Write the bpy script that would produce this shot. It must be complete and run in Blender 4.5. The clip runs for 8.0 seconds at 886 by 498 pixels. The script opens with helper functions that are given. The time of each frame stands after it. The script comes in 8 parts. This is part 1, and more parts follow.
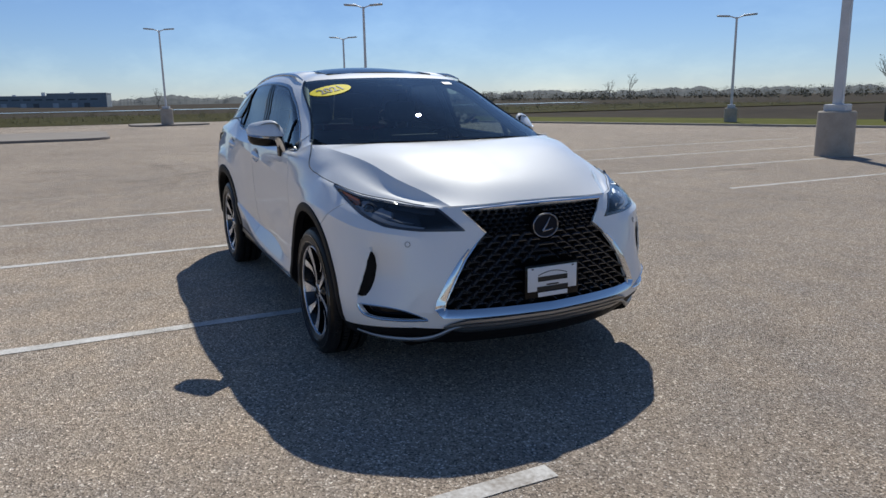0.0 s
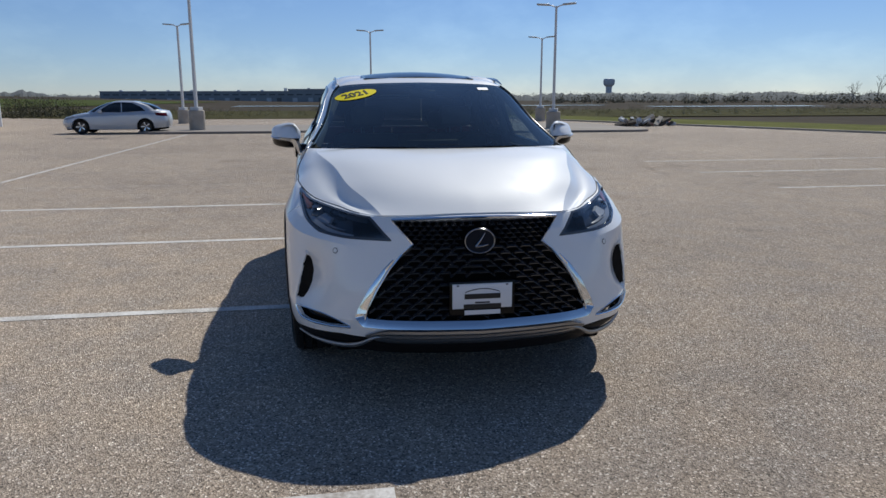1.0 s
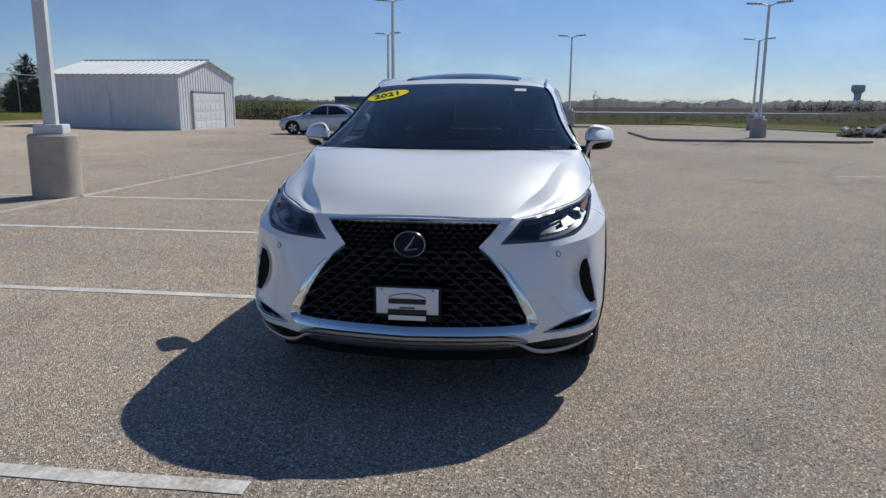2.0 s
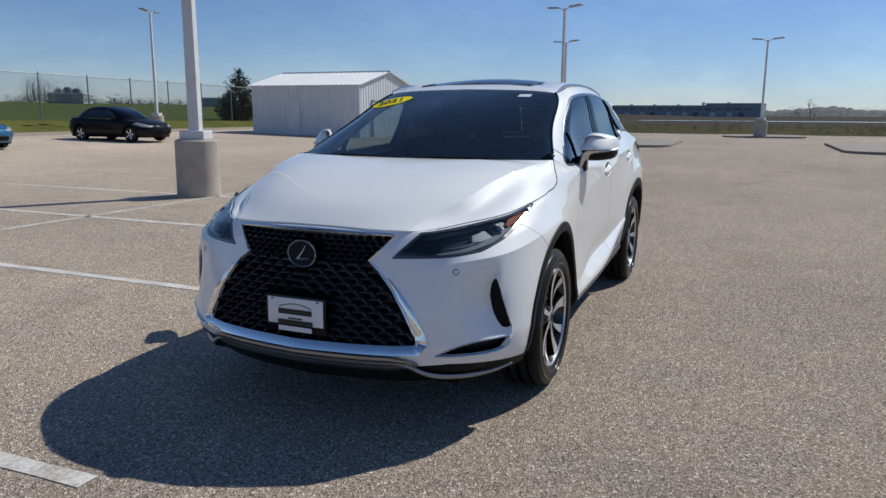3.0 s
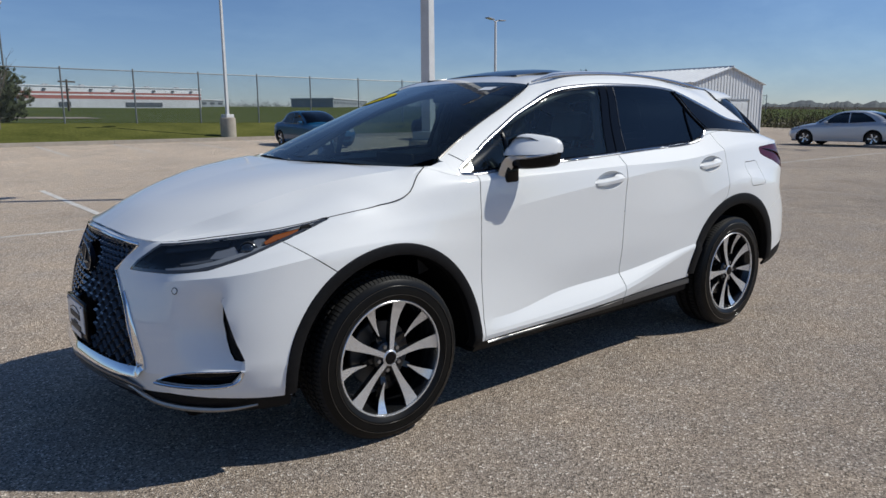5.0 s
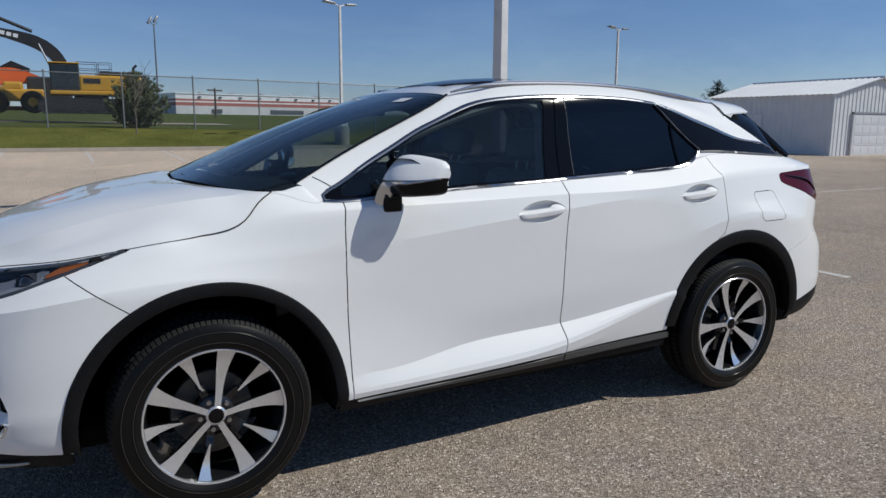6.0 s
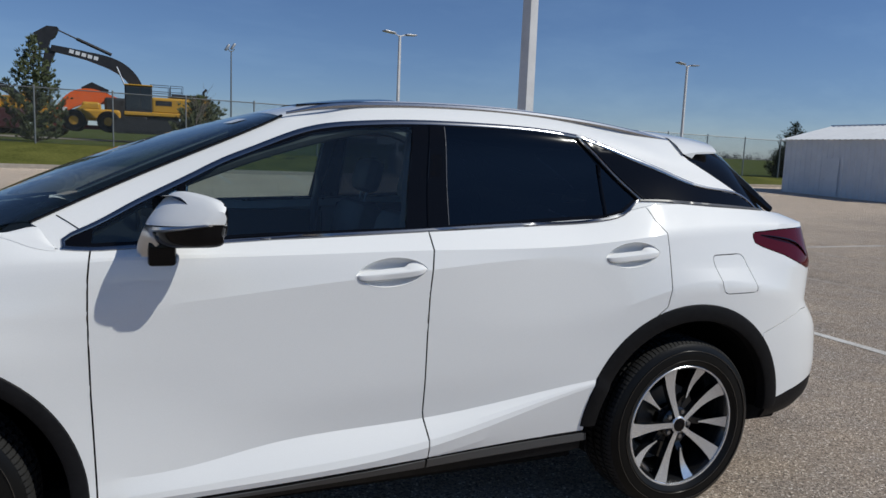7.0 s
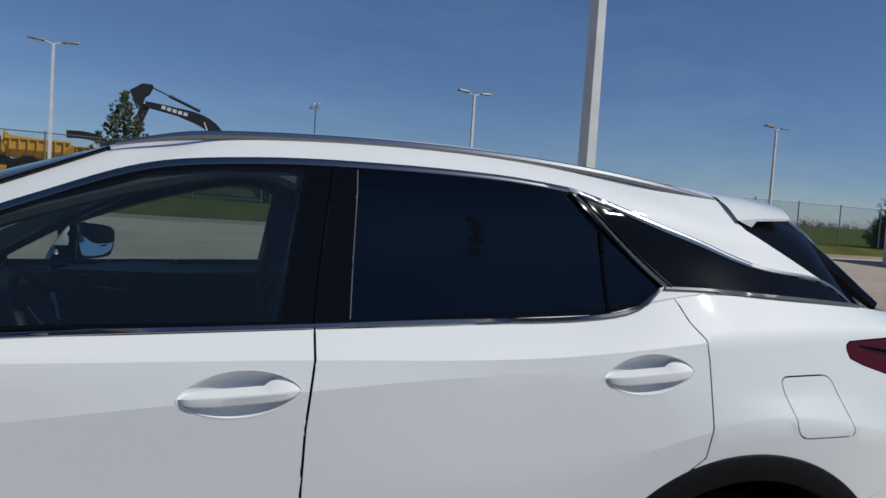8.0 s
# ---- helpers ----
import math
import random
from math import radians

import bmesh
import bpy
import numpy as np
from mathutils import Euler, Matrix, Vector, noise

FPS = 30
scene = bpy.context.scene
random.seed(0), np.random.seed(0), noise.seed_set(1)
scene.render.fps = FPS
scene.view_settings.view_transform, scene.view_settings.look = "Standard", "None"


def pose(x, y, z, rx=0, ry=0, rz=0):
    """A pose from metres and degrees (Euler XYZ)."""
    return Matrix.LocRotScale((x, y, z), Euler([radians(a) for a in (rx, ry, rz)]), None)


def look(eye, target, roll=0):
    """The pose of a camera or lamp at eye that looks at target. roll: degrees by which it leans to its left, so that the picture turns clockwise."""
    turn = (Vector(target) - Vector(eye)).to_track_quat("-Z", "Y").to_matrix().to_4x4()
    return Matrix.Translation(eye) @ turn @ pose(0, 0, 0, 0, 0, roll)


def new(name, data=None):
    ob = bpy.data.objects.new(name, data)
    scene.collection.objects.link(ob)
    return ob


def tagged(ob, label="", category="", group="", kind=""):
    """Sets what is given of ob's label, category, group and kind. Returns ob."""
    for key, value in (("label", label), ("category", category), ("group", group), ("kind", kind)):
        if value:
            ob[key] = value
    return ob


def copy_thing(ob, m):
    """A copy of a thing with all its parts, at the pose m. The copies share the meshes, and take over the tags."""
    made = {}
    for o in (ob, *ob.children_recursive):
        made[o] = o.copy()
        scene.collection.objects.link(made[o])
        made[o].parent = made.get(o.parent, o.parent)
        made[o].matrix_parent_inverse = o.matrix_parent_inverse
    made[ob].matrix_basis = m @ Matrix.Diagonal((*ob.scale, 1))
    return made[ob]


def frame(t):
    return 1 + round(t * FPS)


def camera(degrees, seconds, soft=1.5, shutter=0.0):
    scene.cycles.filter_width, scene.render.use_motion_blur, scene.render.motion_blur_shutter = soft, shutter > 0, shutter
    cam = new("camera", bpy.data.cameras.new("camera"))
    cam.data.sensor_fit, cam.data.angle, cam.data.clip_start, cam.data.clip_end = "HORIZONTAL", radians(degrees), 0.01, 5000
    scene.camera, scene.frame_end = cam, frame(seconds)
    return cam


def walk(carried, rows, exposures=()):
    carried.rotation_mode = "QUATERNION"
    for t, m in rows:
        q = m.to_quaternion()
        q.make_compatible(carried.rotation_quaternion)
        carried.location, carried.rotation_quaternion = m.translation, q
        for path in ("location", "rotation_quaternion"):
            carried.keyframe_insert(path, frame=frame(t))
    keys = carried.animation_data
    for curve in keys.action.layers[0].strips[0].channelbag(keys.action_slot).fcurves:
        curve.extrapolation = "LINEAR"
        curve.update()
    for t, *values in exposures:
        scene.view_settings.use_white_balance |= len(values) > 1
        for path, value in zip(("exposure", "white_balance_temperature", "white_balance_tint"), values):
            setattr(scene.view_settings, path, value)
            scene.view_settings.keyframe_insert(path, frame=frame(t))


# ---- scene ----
cam = camera(63.3, 8.0)
PATH = [
    (0, (5.379, -2.01, 1.462), (3.615, -1.163, 1.051), -1.0),
    (0.5, (5.61, -1.377, 1.469), (3.746, -0.778, 1.057), -0.3),
    (1, (5.721, -0.72, 1.498), (3.788, -0.407, 1.089), -0.1),
    (1.5, (5.773, -0.045, 1.504), (3.814, -0.024, 1.103), 0.1),
    (1.7, (5.735, 0.211, 1.476), (3.777, 0.118, 1.077), 0.2),
    (3, (5.09, 1.822, 1.458), (3.278, 1.064, 1.085), 0.3),
    (3.5, (4.736, 2.427, 1.453), (3.04, 1.433, 1.084), 0.0),
    (4, (4.277, 2.861, 1.439), (2.724, 1.658, 1.067), -0.2),
    (4.2, (4.071, 3.013, 1.449), (2.576, 1.738, 1.078), -0.5),
    (5.3, (2.727, 3.54, 1.434), (1.604, 1.927, 1.068), -0.2),
    (5.5, (2.485, 3.571, 1.456), (1.42, 1.918, 1.095), -0.1),
    (6, (1.847, 3.573, 1.461), (0.918, 1.835, 1.118), 0.3),
    (6.5, (1.276, 3.429, 1.473), (0.437, 1.64, 1.163), 1.3),
    (7, (0.7, 3.243, 1.481), (-0.062, 1.413, 1.219), 2.3),
    (7.5, (0.279, 2.917, 1.474), (-0.444, 1.062, 1.282), 3.6),
    (8, (-0.054, 2.514, 1.499), (-0.609, 0.596, 1.388), 3.8),
]
walk(cam, [(t, look(eye, target, roll)) for t, eye, target, roll in PATH],
     [(0, 0.12, 6290, 7), (1.5, 0.06, 6270, 7), (3.5, 0.12, 6250, 7), (5.5, 0.0, 6240, 7), (7, -0.15, 6230, 7), (8, -0.3, 6210, 6)])

# ---- world, sun ----
SUN = Vector((-1.04, 0.655, 1.25)).normalized()
world = bpy.data.worlds.new("world")
scene.world = world
world.use_nodes = True
wn = world.node_tree.nodes
sky = wn.new("ShaderNodeTexSky")
sky.sky_type = "NISHITA"
sky.sun_disc = False
sky.sun_elevation = math.asin(SUN.z)
sky.sun_rotation = math.atan2(SUN.x, SUN.y)
sky.air_density, sky.dust_density, sky.ozone_density = 0.9, 0.0, 3.5
wn["Background"].inputs["Strength"].default_value = 0.072
haze = wn.new("ShaderNodeMix")
haze.data_type, haze.blend_type = "RGBA", "MULTIPLY"
haze.inputs["Factor"].default_value = 1.0
way = wn.new("ShaderNodeTexCoord")
part_z = wn.new("ShaderNodeSeparateXYZ")
world.node_tree.links.new(way.outputs["Generated"], part_z.inputs["Vector"])
tone = wn.new("ShaderNodeValToRGB")
tone.color_ramp.elements[0].position, tone.color_ramp.elements[0].color = 0.0, (0.75, 0.81, 1.03, 1)
tone.color_ramp.elements[1].position, tone.color_ramp.elements[1].color = 0.45, (0.91, 0.99, 1.14, 1)
world.node_tree.links.new(part_z.outputs["Z"], tone.inputs["Fac"])
high = wn.new("ShaderNodeMapping")
high.inputs["Scale"].default_value = (1.6, 4.5, 9.0)
high.inputs["Rotation"].default_value = (0.0, 0.25, 0.6)
world.node_tree.links.new(way.outputs["Generated"], high.inputs["Vector"])
wisp = wn.new("ShaderNodeTexNoise")
wisp.inputs["Scale"].default_value, wisp.inputs["Detail"].default_value, wisp.inputs["Roughness"].default_value = 1.1, 6.0, 0.62
world.node_tree.links.new(high.outputs["Vector"], wisp.inputs["Vector"])
veil = wn.new("ShaderNodeValToRGB")
veil.color_ramp.elements[0].position, veil.color_ramp.elements[0].color = 0.47, (1, 1, 1, 1)
veil.color_ramp.elements[1].position, veil.color_ramp.elements[1].color = 0.78, (1.30, 1.22, 1.12, 1)
world.node_tree.links.new(wisp.outputs["Fac"], veil.inputs["Fac"])
cirrus = wn.new("ShaderNodeMix")
cirrus.data_type, cirrus.blend_type = "RGBA", "MULTIPLY"
cirrus.inputs["Factor"].default_value = 1.0
world.node_tree.links.new(tone.outputs["Color"], cirrus.inputs["A"])
world.node_tree.links.new(veil.outputs["Color"], cirrus.inputs["B"])
world.node_tree.links.new(cirrus.outputs["Result"], haze.inputs["B"])
world.node_tree.links.new(sky.outputs["Color"], haze.inputs["A"])
world.node_tree.links.new(haze.outputs["Result"], wn["Background"].inputs["Color"])
sun = new("sun", bpy.data.lights.new("sun", "SUN"))
sun.data.energy, sun.data.angle, sun.data.color = 3.75, radians(0.53), (1.0, 0.94, 0.84)
sun.matrix_world = look(SUN * 60, (0, 0, 0))
scene.view_settings.exposure = 0.0

# ---- materials ----


def material(name, colour, rough=0.5, metal=0.0, coat=0.0, spec=0.5):
    m = bpy.data.materials.new(name)
    m.use_nodes = True
    b = m.node_tree.nodes["Principled BSDF"]
    b.inputs["Base Color"].default_value = (*colour, 1)
    b.inputs["Roughness"].default_value = rough
    b.inputs["Metallic"].default_value = metal
    b.inputs["Coat Weight"].default_value = coat
    b.inputs["Coat Roughness"].default_value = 0.03
    b.inputs["Specular IOR Level"].default_value = spec
    return m


def node(m, kind, **inputs):
    n = m.node_tree.nodes.new(kind)
    for key, value in inputs.items():
        n.inputs[key.replace("_", " ")].default_value = value
    return n


def link(m, a, b):
    m.node_tree.links.new(a, b)


def ramp(m, fac, stops):
    r = m.node_tree.nodes.new("ShaderNodeValToRGB")
    e = r.color_ramp.elements
    while len(e) < len(stops):
        e.new(0.5)
    for one, (at, c) in zip(e, stops):
        one.position, one.color = at, (*c, 1)
    link(m, fac, r.inputs["Fac"])
    return r.outputs["Color"]


def mixed(m, fac, a, b, blend="MIX"):
    x = m.node_tree.nodes.new("ShaderNodeMix")
    x.data_type, x.blend_type = "RGBA", blend
    for sock, value in ((x.inputs["Factor"], fac), (x.inputs["A"], a), (x.inputs["B"], b)):
        if isinstance(value, bpy.types.NodeSocket):
            link(m, value, sock)
        elif isinstance(value, tuple):
            sock.default_value = (*value, 1)
        else:
            sock.default_value = value
    return x.outputs["Result"]


def noisy(m, scale, detail=4.0, rough=0.6, coords="Object", stretch=None):
    c = m.node_tree.nodes.new("ShaderNodeTexCoord").outputs[coords]
    if stretch:
        mp = node(m, "ShaderNodeMapping")
        mp.inputs["Scale"].default_value = stretch
        link(m, c, mp.inputs["Vector"])
        c = mp.outputs["Vector"]
    n = node(m, "ShaderNodeTexNoise", Scale=scale, Detail=detail, Roughness=rough)
    link(m, c, n.inputs["Vector"])
    return n.outputs["Fac"]


def bsdf(m):
    return m.node_tree.nodes["Principled BSDF"]


def bumped(m, fac, strength, distance):
    b = node(m, "ShaderNodeBump", Strength=strength, Distance=distance)
    link(m, fac, b.inputs["Height"])
    link(m, b.outputs["Normal"], bsdf(m).inputs["Normal"])


def mottled(name, dark, light, scale, rough=0.7, metal=0.0, coat=0.0, bump=0.0, fine=None, coords="Object", stretch=None):
    """A surface of two tones at two scales, with relief."""
    m = material(name, light, rough, metal, coat)
    a, b = noisy(m, scale, 5, coords=coords, stretch=stretch), noisy(m, fine or scale * 9, 3, coords=coords, stretch=stretch)
    mix = mixed(m, 0.45, a, b)
    link(m, ramp(m, mix, [(0.35, dark), (0.65, light)]), bsdf(m).inputs["Base Color"])
    if bump:
        bumped(m, b, 0.6, bump)
    return m


def pearl_paint(name, colour, flake=0.0):
    m = material(name, colour, 0.5, flake, 1.0, 0.3)
    b = bsdf(m)
    n = noisy(m, 420, 2)
    tone = tuple(0.955 * c for c in colour)
    link(m, ramp(m, n, [(0.3, tone), (0.7, colour)]), b.inputs["Base Color"])
    dust = noisy(m, 2.3, 4)
    link(m, ramp(m, dust, [(0.35, (0.46,) * 3), (0.75, (0.56,) * 3)]), b.inputs["Roughness"])
    return m


WHITE = pearl_paint("pearl_white_paint", (0.85, 0.855, 0.85))
BLUE = pearl_paint("blue_paint", (0.003, 0.078, 0.175), 0.3)
NAVY = pearl_paint("dark_navy_paint", (0.003, 0.004, 0.007), 0.0)
bsdf(NAVY).inputs["Coat Weight"].default_value = 0.35
bsdf(NAVY).inputs["Specular IOR Level"].default_value = 0.05
SILVER = pearl_paint("silver_paint", (0.55, 0.57, 0.60), 0.6)
BLACK = material("gloss_black_plastic", (0.004, 0.004, 0.005), 0.09, 0, 0.0, 0.22)
CLADDING = mottled("grained_black_plastic", (0.006, 0.006, 0.007), (0.011, 0.011, 0.012), 40, 0.52, bump=0.0005, fine=700)
LINER = mottled("wheel_liner_felt", (0.004, 0.004, 0.004), (0.009, 0.009, 0.009), 30, 0.95, bump=0.002)
CHROME = material("chrome", (0.75, 0.76, 0.78), 0.08, 1.0)
SATIN = material("satin_chrome", (0.62, 0.63, 0.65), 0.30, 1.0)
RUBBER = mottled("tyre_rubber", (0.004, 0.004, 0.004), (0.007, 0.0068, 0.0066), 9, 0.34, bump=0.0006, fine=240)
RUBBERWET = material("dressed_rubber", (0.010, 0.010, 0.010), 0.12, 0, 1.0, 0.8)
RUBBERDUST = mottled("dusty_tread_rubber", (0.005, 0.0049, 0.0048), (0.013, 0.0127, 0.0122), 14, 0.85, bump=0.0004, fine=200)
RIM = material("machined_alloy", (0.76, 0.78, 0.81), 0.26, 0.8)
RIMDARK = material("dark_grey_alloy", (0.02, 0.021, 0.023), 0.25, 0.6, 0.6)
STEEL = mottled("brushed_steel", (0.30, 0.30, 0.31), (0.45, 0.45, 0.46), 30, 0.35, 1.0)
LEATHER = mottled("grey_leather", (0.085, 0.083, 0.082), (0.115, 0.113, 0.11), 25, 0.5, bump=0.0006, fine=500)
DARKTRIM = mottled("dark_interior_trim", (0.010, 0.010, 0.011), (0.018, 0.018, 0.019), 30, 0.6, bump=0.0004, fine=500)
YELLOW = material("yellow_decal", (0.85, 0.70, 0.005), 0.6, 0, 0, 0.15)
INK = material("black_ink", (0.01, 0.01, 0.01), 0.5)
PAPER = material("white_plate_enamel", (0.75, 0.76, 0.78), 0.35, 0, 0.3)
AMBER = material("amber_lens", (0.42, 0.115, 0.012), 0.15, 0, 0.6)
REDLENS = material("red_tail_lens", (0.075, 0.002, 0.005), 0.06, 0, 0.0, 0.25)

for m, level in ((RUBBER, 0.2), (CLADDING, 0.14), (LINER, 0.1)):
    bsdf(m).inputs["Specular IOR Level"].default_value = level


def glass(name, tint, clear, rough=0.0, dust=0.0):
    """Thin tinted glazing: it lets part of the light straight through and mirrors the rest."""
    m = bpy.data.materials.new(name)
    m.use_nodes = True
    nt = m.node_tree
    nt.nodes.remove(nt.nodes["Principled BSDF"])
    see = node(m, "ShaderNodeBsdfTransparent", Color=(*[clear * t for t in tint], 1))
    shine = node(m, "ShaderNodeBsdfGlossy", Color=(1, 1, 1, 1), Roughness=rough)
    slant = node(m, "ShaderNodeLayerWeight", Blend=0.5)
    rise_ = node(m, "ShaderNodeMath")
    rise_.operation = "POWER"
    rise_.inputs[1].default_value = 5.0
    gloss = node(m, "ShaderNodeMath")
    gloss.operation = "MULTIPLY_ADD"
    gloss.inputs[1].default_value, gloss.inputs[2].default_value = 0.94, 0.05
    link(m, slant.outputs["Facing"], rise_.inputs[0])
    link(m, rise_.outputs["Value"], gloss.inputs[0])
    mix = node(m, "ShaderNodeMixShader")
    link(m, gloss.outputs["Value"], mix.inputs["Fac"])
    link(m, see.outputs["BSDF"], mix.inputs[1])
    link(m, shine.outputs["BSDF"], mix.inputs[2])
    film = node(m, "ShaderNodeMixShader", Fac=dust)
    link(m, mix.outputs["Shader"], film.inputs[1])
    link(m, node(m, "ShaderNodeBsdfDiffuse", Color=(0.55, 0.70, 0.74, 1)).outputs["BSDF"], film.inputs[2])
    link(m, film.outputs["Shader"], nt.nodes["Material Output"].inputs["Surface"])
    return m


SHIELD = glass("windscreen_glass", (0.80, 0.93, 0.93), 0.50, dust=0.006)
SIDEGLASS = glass("side_glass", (0.80, 0.92, 0.92), 0.72, rough=0.03, dust=0.006)
PRIVACY = glass("privacy_glass", (0.7, 0.8, 1.0), 0.06, rough=0.045)
LAMPGLASS = glass("lamp_glass", (0.95, 0.97, 1.0), 0.88, dust=0.003)

# ---- building helpers ----


def part(name, bm, mat, parent=None, label="", smooth=True, sharp=32.0):
    """One mesh object from a bmesh, under a thing or a part."""
    me = bpy.data.meshes.new(name)
    bm.to_mesh(me)
    bm.free()
    for one in mat if isinstance(mat, (list, tuple)) else (mat,):
        me.materials.append(one)
    if smooth:
        me.polygons.foreach_set("use_smooth", [True] * len(me.polygons))
        me.set_sharp_from_angle(angle=radians(sharp))
    ob = new(name, me)
    if parent:
        ob.parent = parent
    if label:
        tagged(ob, label)
    return ob


def empty(name, m=None, **tags):
    ob = new(name)
    ob.empty_display_size = 0.1
    if m is not None:
        ob.matrix_world = m
    return tagged(ob, **tags)


def box(bm, lo, hi, bevel=0.0, m=None):
    lo, hi = Vector(lo), Vector(hi)
    mat = Matrix.Translation((lo + hi) / 2) @ Matrix.Diagonal((*(hi - lo), 1))
    g = bmesh.ops.create_cube(bm, size=1, matrix=(m or Matrix()) @ mat)
    if bevel:
        es = list({e for v in g["verts"] for e in v.link_edges})
        bmesh.ops.bevel(bm, geom=es, offset=bevel, segments=2, affect="EDGES", profile=0.5)
    return bm


def cylinder(bm, a, b, r1, r2=None, n=16, caps=True):
    a, b = Vector(a), Vector(b)
    d = b - a
    q = d.to_track_quat("Z", "Y").to_matrix().to_4x4()
    bmesh.ops.create_cone(bm, cap_ends=caps, segments=n, radius1=r1, radius2=r1 if r2 is None else r2, depth=d.length,
                          matrix=Matrix.Translation((a + b) / 2) @ q)
    return bm


def tube(bm, pts, radius, n=8, close=False, flat=1.0, up=None):
    """A bar of round or flattened section along a line; radius may be a list."""
    pts = [Vector(p) for p in pts]
    rings = []
    for i, p in enumerate(pts):
        if close:
            d = pts[(i + 1) % len(pts)] - pts[i - 1]
        else:
            d = pts[min(i + 1, len(pts) - 1)] - pts[max(i - 1, 0)]
        d.normalize()
        ref = Vector(up) if up else (Vector((0, 0, 1)) if abs(d.z) < 0.95 else Vector((1, 0, 0)))
        s = d.cross(ref).normalized()
        w = s.cross(d).normalized()
        r = radius[i] if isinstance(radius, (list, tuple)) else radius
        rings.append([bm.verts.new(p + s * (r * math.cos(a)) + w * (r * flat * math.sin(a)))
                      for a in (2 * math.pi * k / n for k in range(n))])
    for i in range(len(rings) - (0 if close else 1)):
        a, b = rings[i], rings[(i + 1) % len(rings)]
        for k in range(n):
            bm.faces.new((a[k], a[(k + 1) % n], b[(k + 1) % n], b[k]))
    if not close:
        bm.faces.new(rings[0][::-1])
        bm.faces.new(rings[-1])
    return bm


def lathe(bm, profile, axis_m, n=48, close=False):
    """Turn a profile of (radius, along) round the local z of axis_m."""
    rings = []
    for k in range(n):
        a = 2 * math.pi * k / n
        rings.append([bm.verts.new(axis_m @ Vector((r * math.cos(a), r * math.sin(a), h))) for r, h in profile])
    m = len(profile)
    for k in range(n):
        a, b = rings[k], rings[(k + 1) % n]
        for i in range(m if close else m - 1):
            j = (i + 1) % m
            bm.faces.new((a[i], b[i], b[j], a[j]))
    return bm


def slab(bm, outline, z0, z1, m=None):
    """A prism over a flat outline of (x, y)."""
    m = m or Matrix()
    lo = [bm.verts.new(m @ Vector((x, y, z0))) for x, y in outline]
    hi = [bm.verts.new(m @ Vector((x, y, z1))) for x, y in outline]
    n = len(lo)
    bm.faces.new(lo[::-1])
    bm.faces.new(hi)
    for i in range(n):
        bm.faces.new((lo[i], lo[(i + 1) % n], hi[(i + 1) % n], hi[i]))
    return bm


def arc(cx, cy, r, a0, a1, n):
    return [(cx + r * math.cos(radians(a0 + (a1 - a0) * i / n)), cy + r * math.sin(radians(a0 + (a1 - a0) * i / n))) for i in range(n + 1)]


def spline(knots, values, at):
    """A natural cubic spline through values at knots, read at the places at."""
    knots, values, at = np.asarray(knots, float), np.asarray(values, float), np.asarray(at, float)
    n, h = len(knots), np.diff(knots)
    a, rhs = np.eye(n), np.zeros_like(values)
    for i in range(1, n - 1):
        a[i, i - 1:i + 2] = h[i - 1], 2 * (h[i - 1] + h[i]), h[i]
        rhs[i] = 6 * ((values[i + 1] - values[i]) / h[i] - (values[i] - values[i - 1]) / h[i - 1])
    m2 = np.linalg.solve(a, rhs)
    k = np.clip(np.searchsorted(knots, at) - 1, 0, n - 2)
    hk = h[k]
    u, w = (knots[k + 1] - at) / hk, (at - knots[k]) / hk
    sh = (-1,) + (1,) * (values.ndim - 1)
    u, w, hk = u.reshape(sh), w.reshape(sh), hk.reshape(sh)
    return u * values[k] + w * values[k + 1] + ((u**3 - u) * m2[k] + (w**3 - w) * m2[k + 1]) * hk**2 / 6


def curve_of(pts, n):
    """n points on a smooth line through pts."""
    p = np.asarray(pts, float)
    s = np.r_[0, np.cumsum(np.linalg.norm(np.diff(p, axis=0), axis=1))]
    return spline(s, p, np.linspace(0, s[-1], n))

# ---- ground: one sheet of asphalt, grass and field ----


def rise(x, y):
    """Height of the land: level paving, a grass bank up to the fence on one side."""
    z = 0.0
    if y < -16:
        z += 0.30 * min((-16 - y) / 12.5, 1.0)
    if y < -28.9:
        t = min((-28.9 - y) / 6.5, 1.0)
        z += 0.68 * t * t * (3 - 2 * t)
    if y < -36:
        z += 0.0175 * min(-36 - y, 260) + 0.002 * max(-296 - y, 0)
    return z + (0.011 * max(min(x + 14, 30), -40) * min((-28.9 - y) / 6.5, 1.0) if y < -28.9 else 0.0)


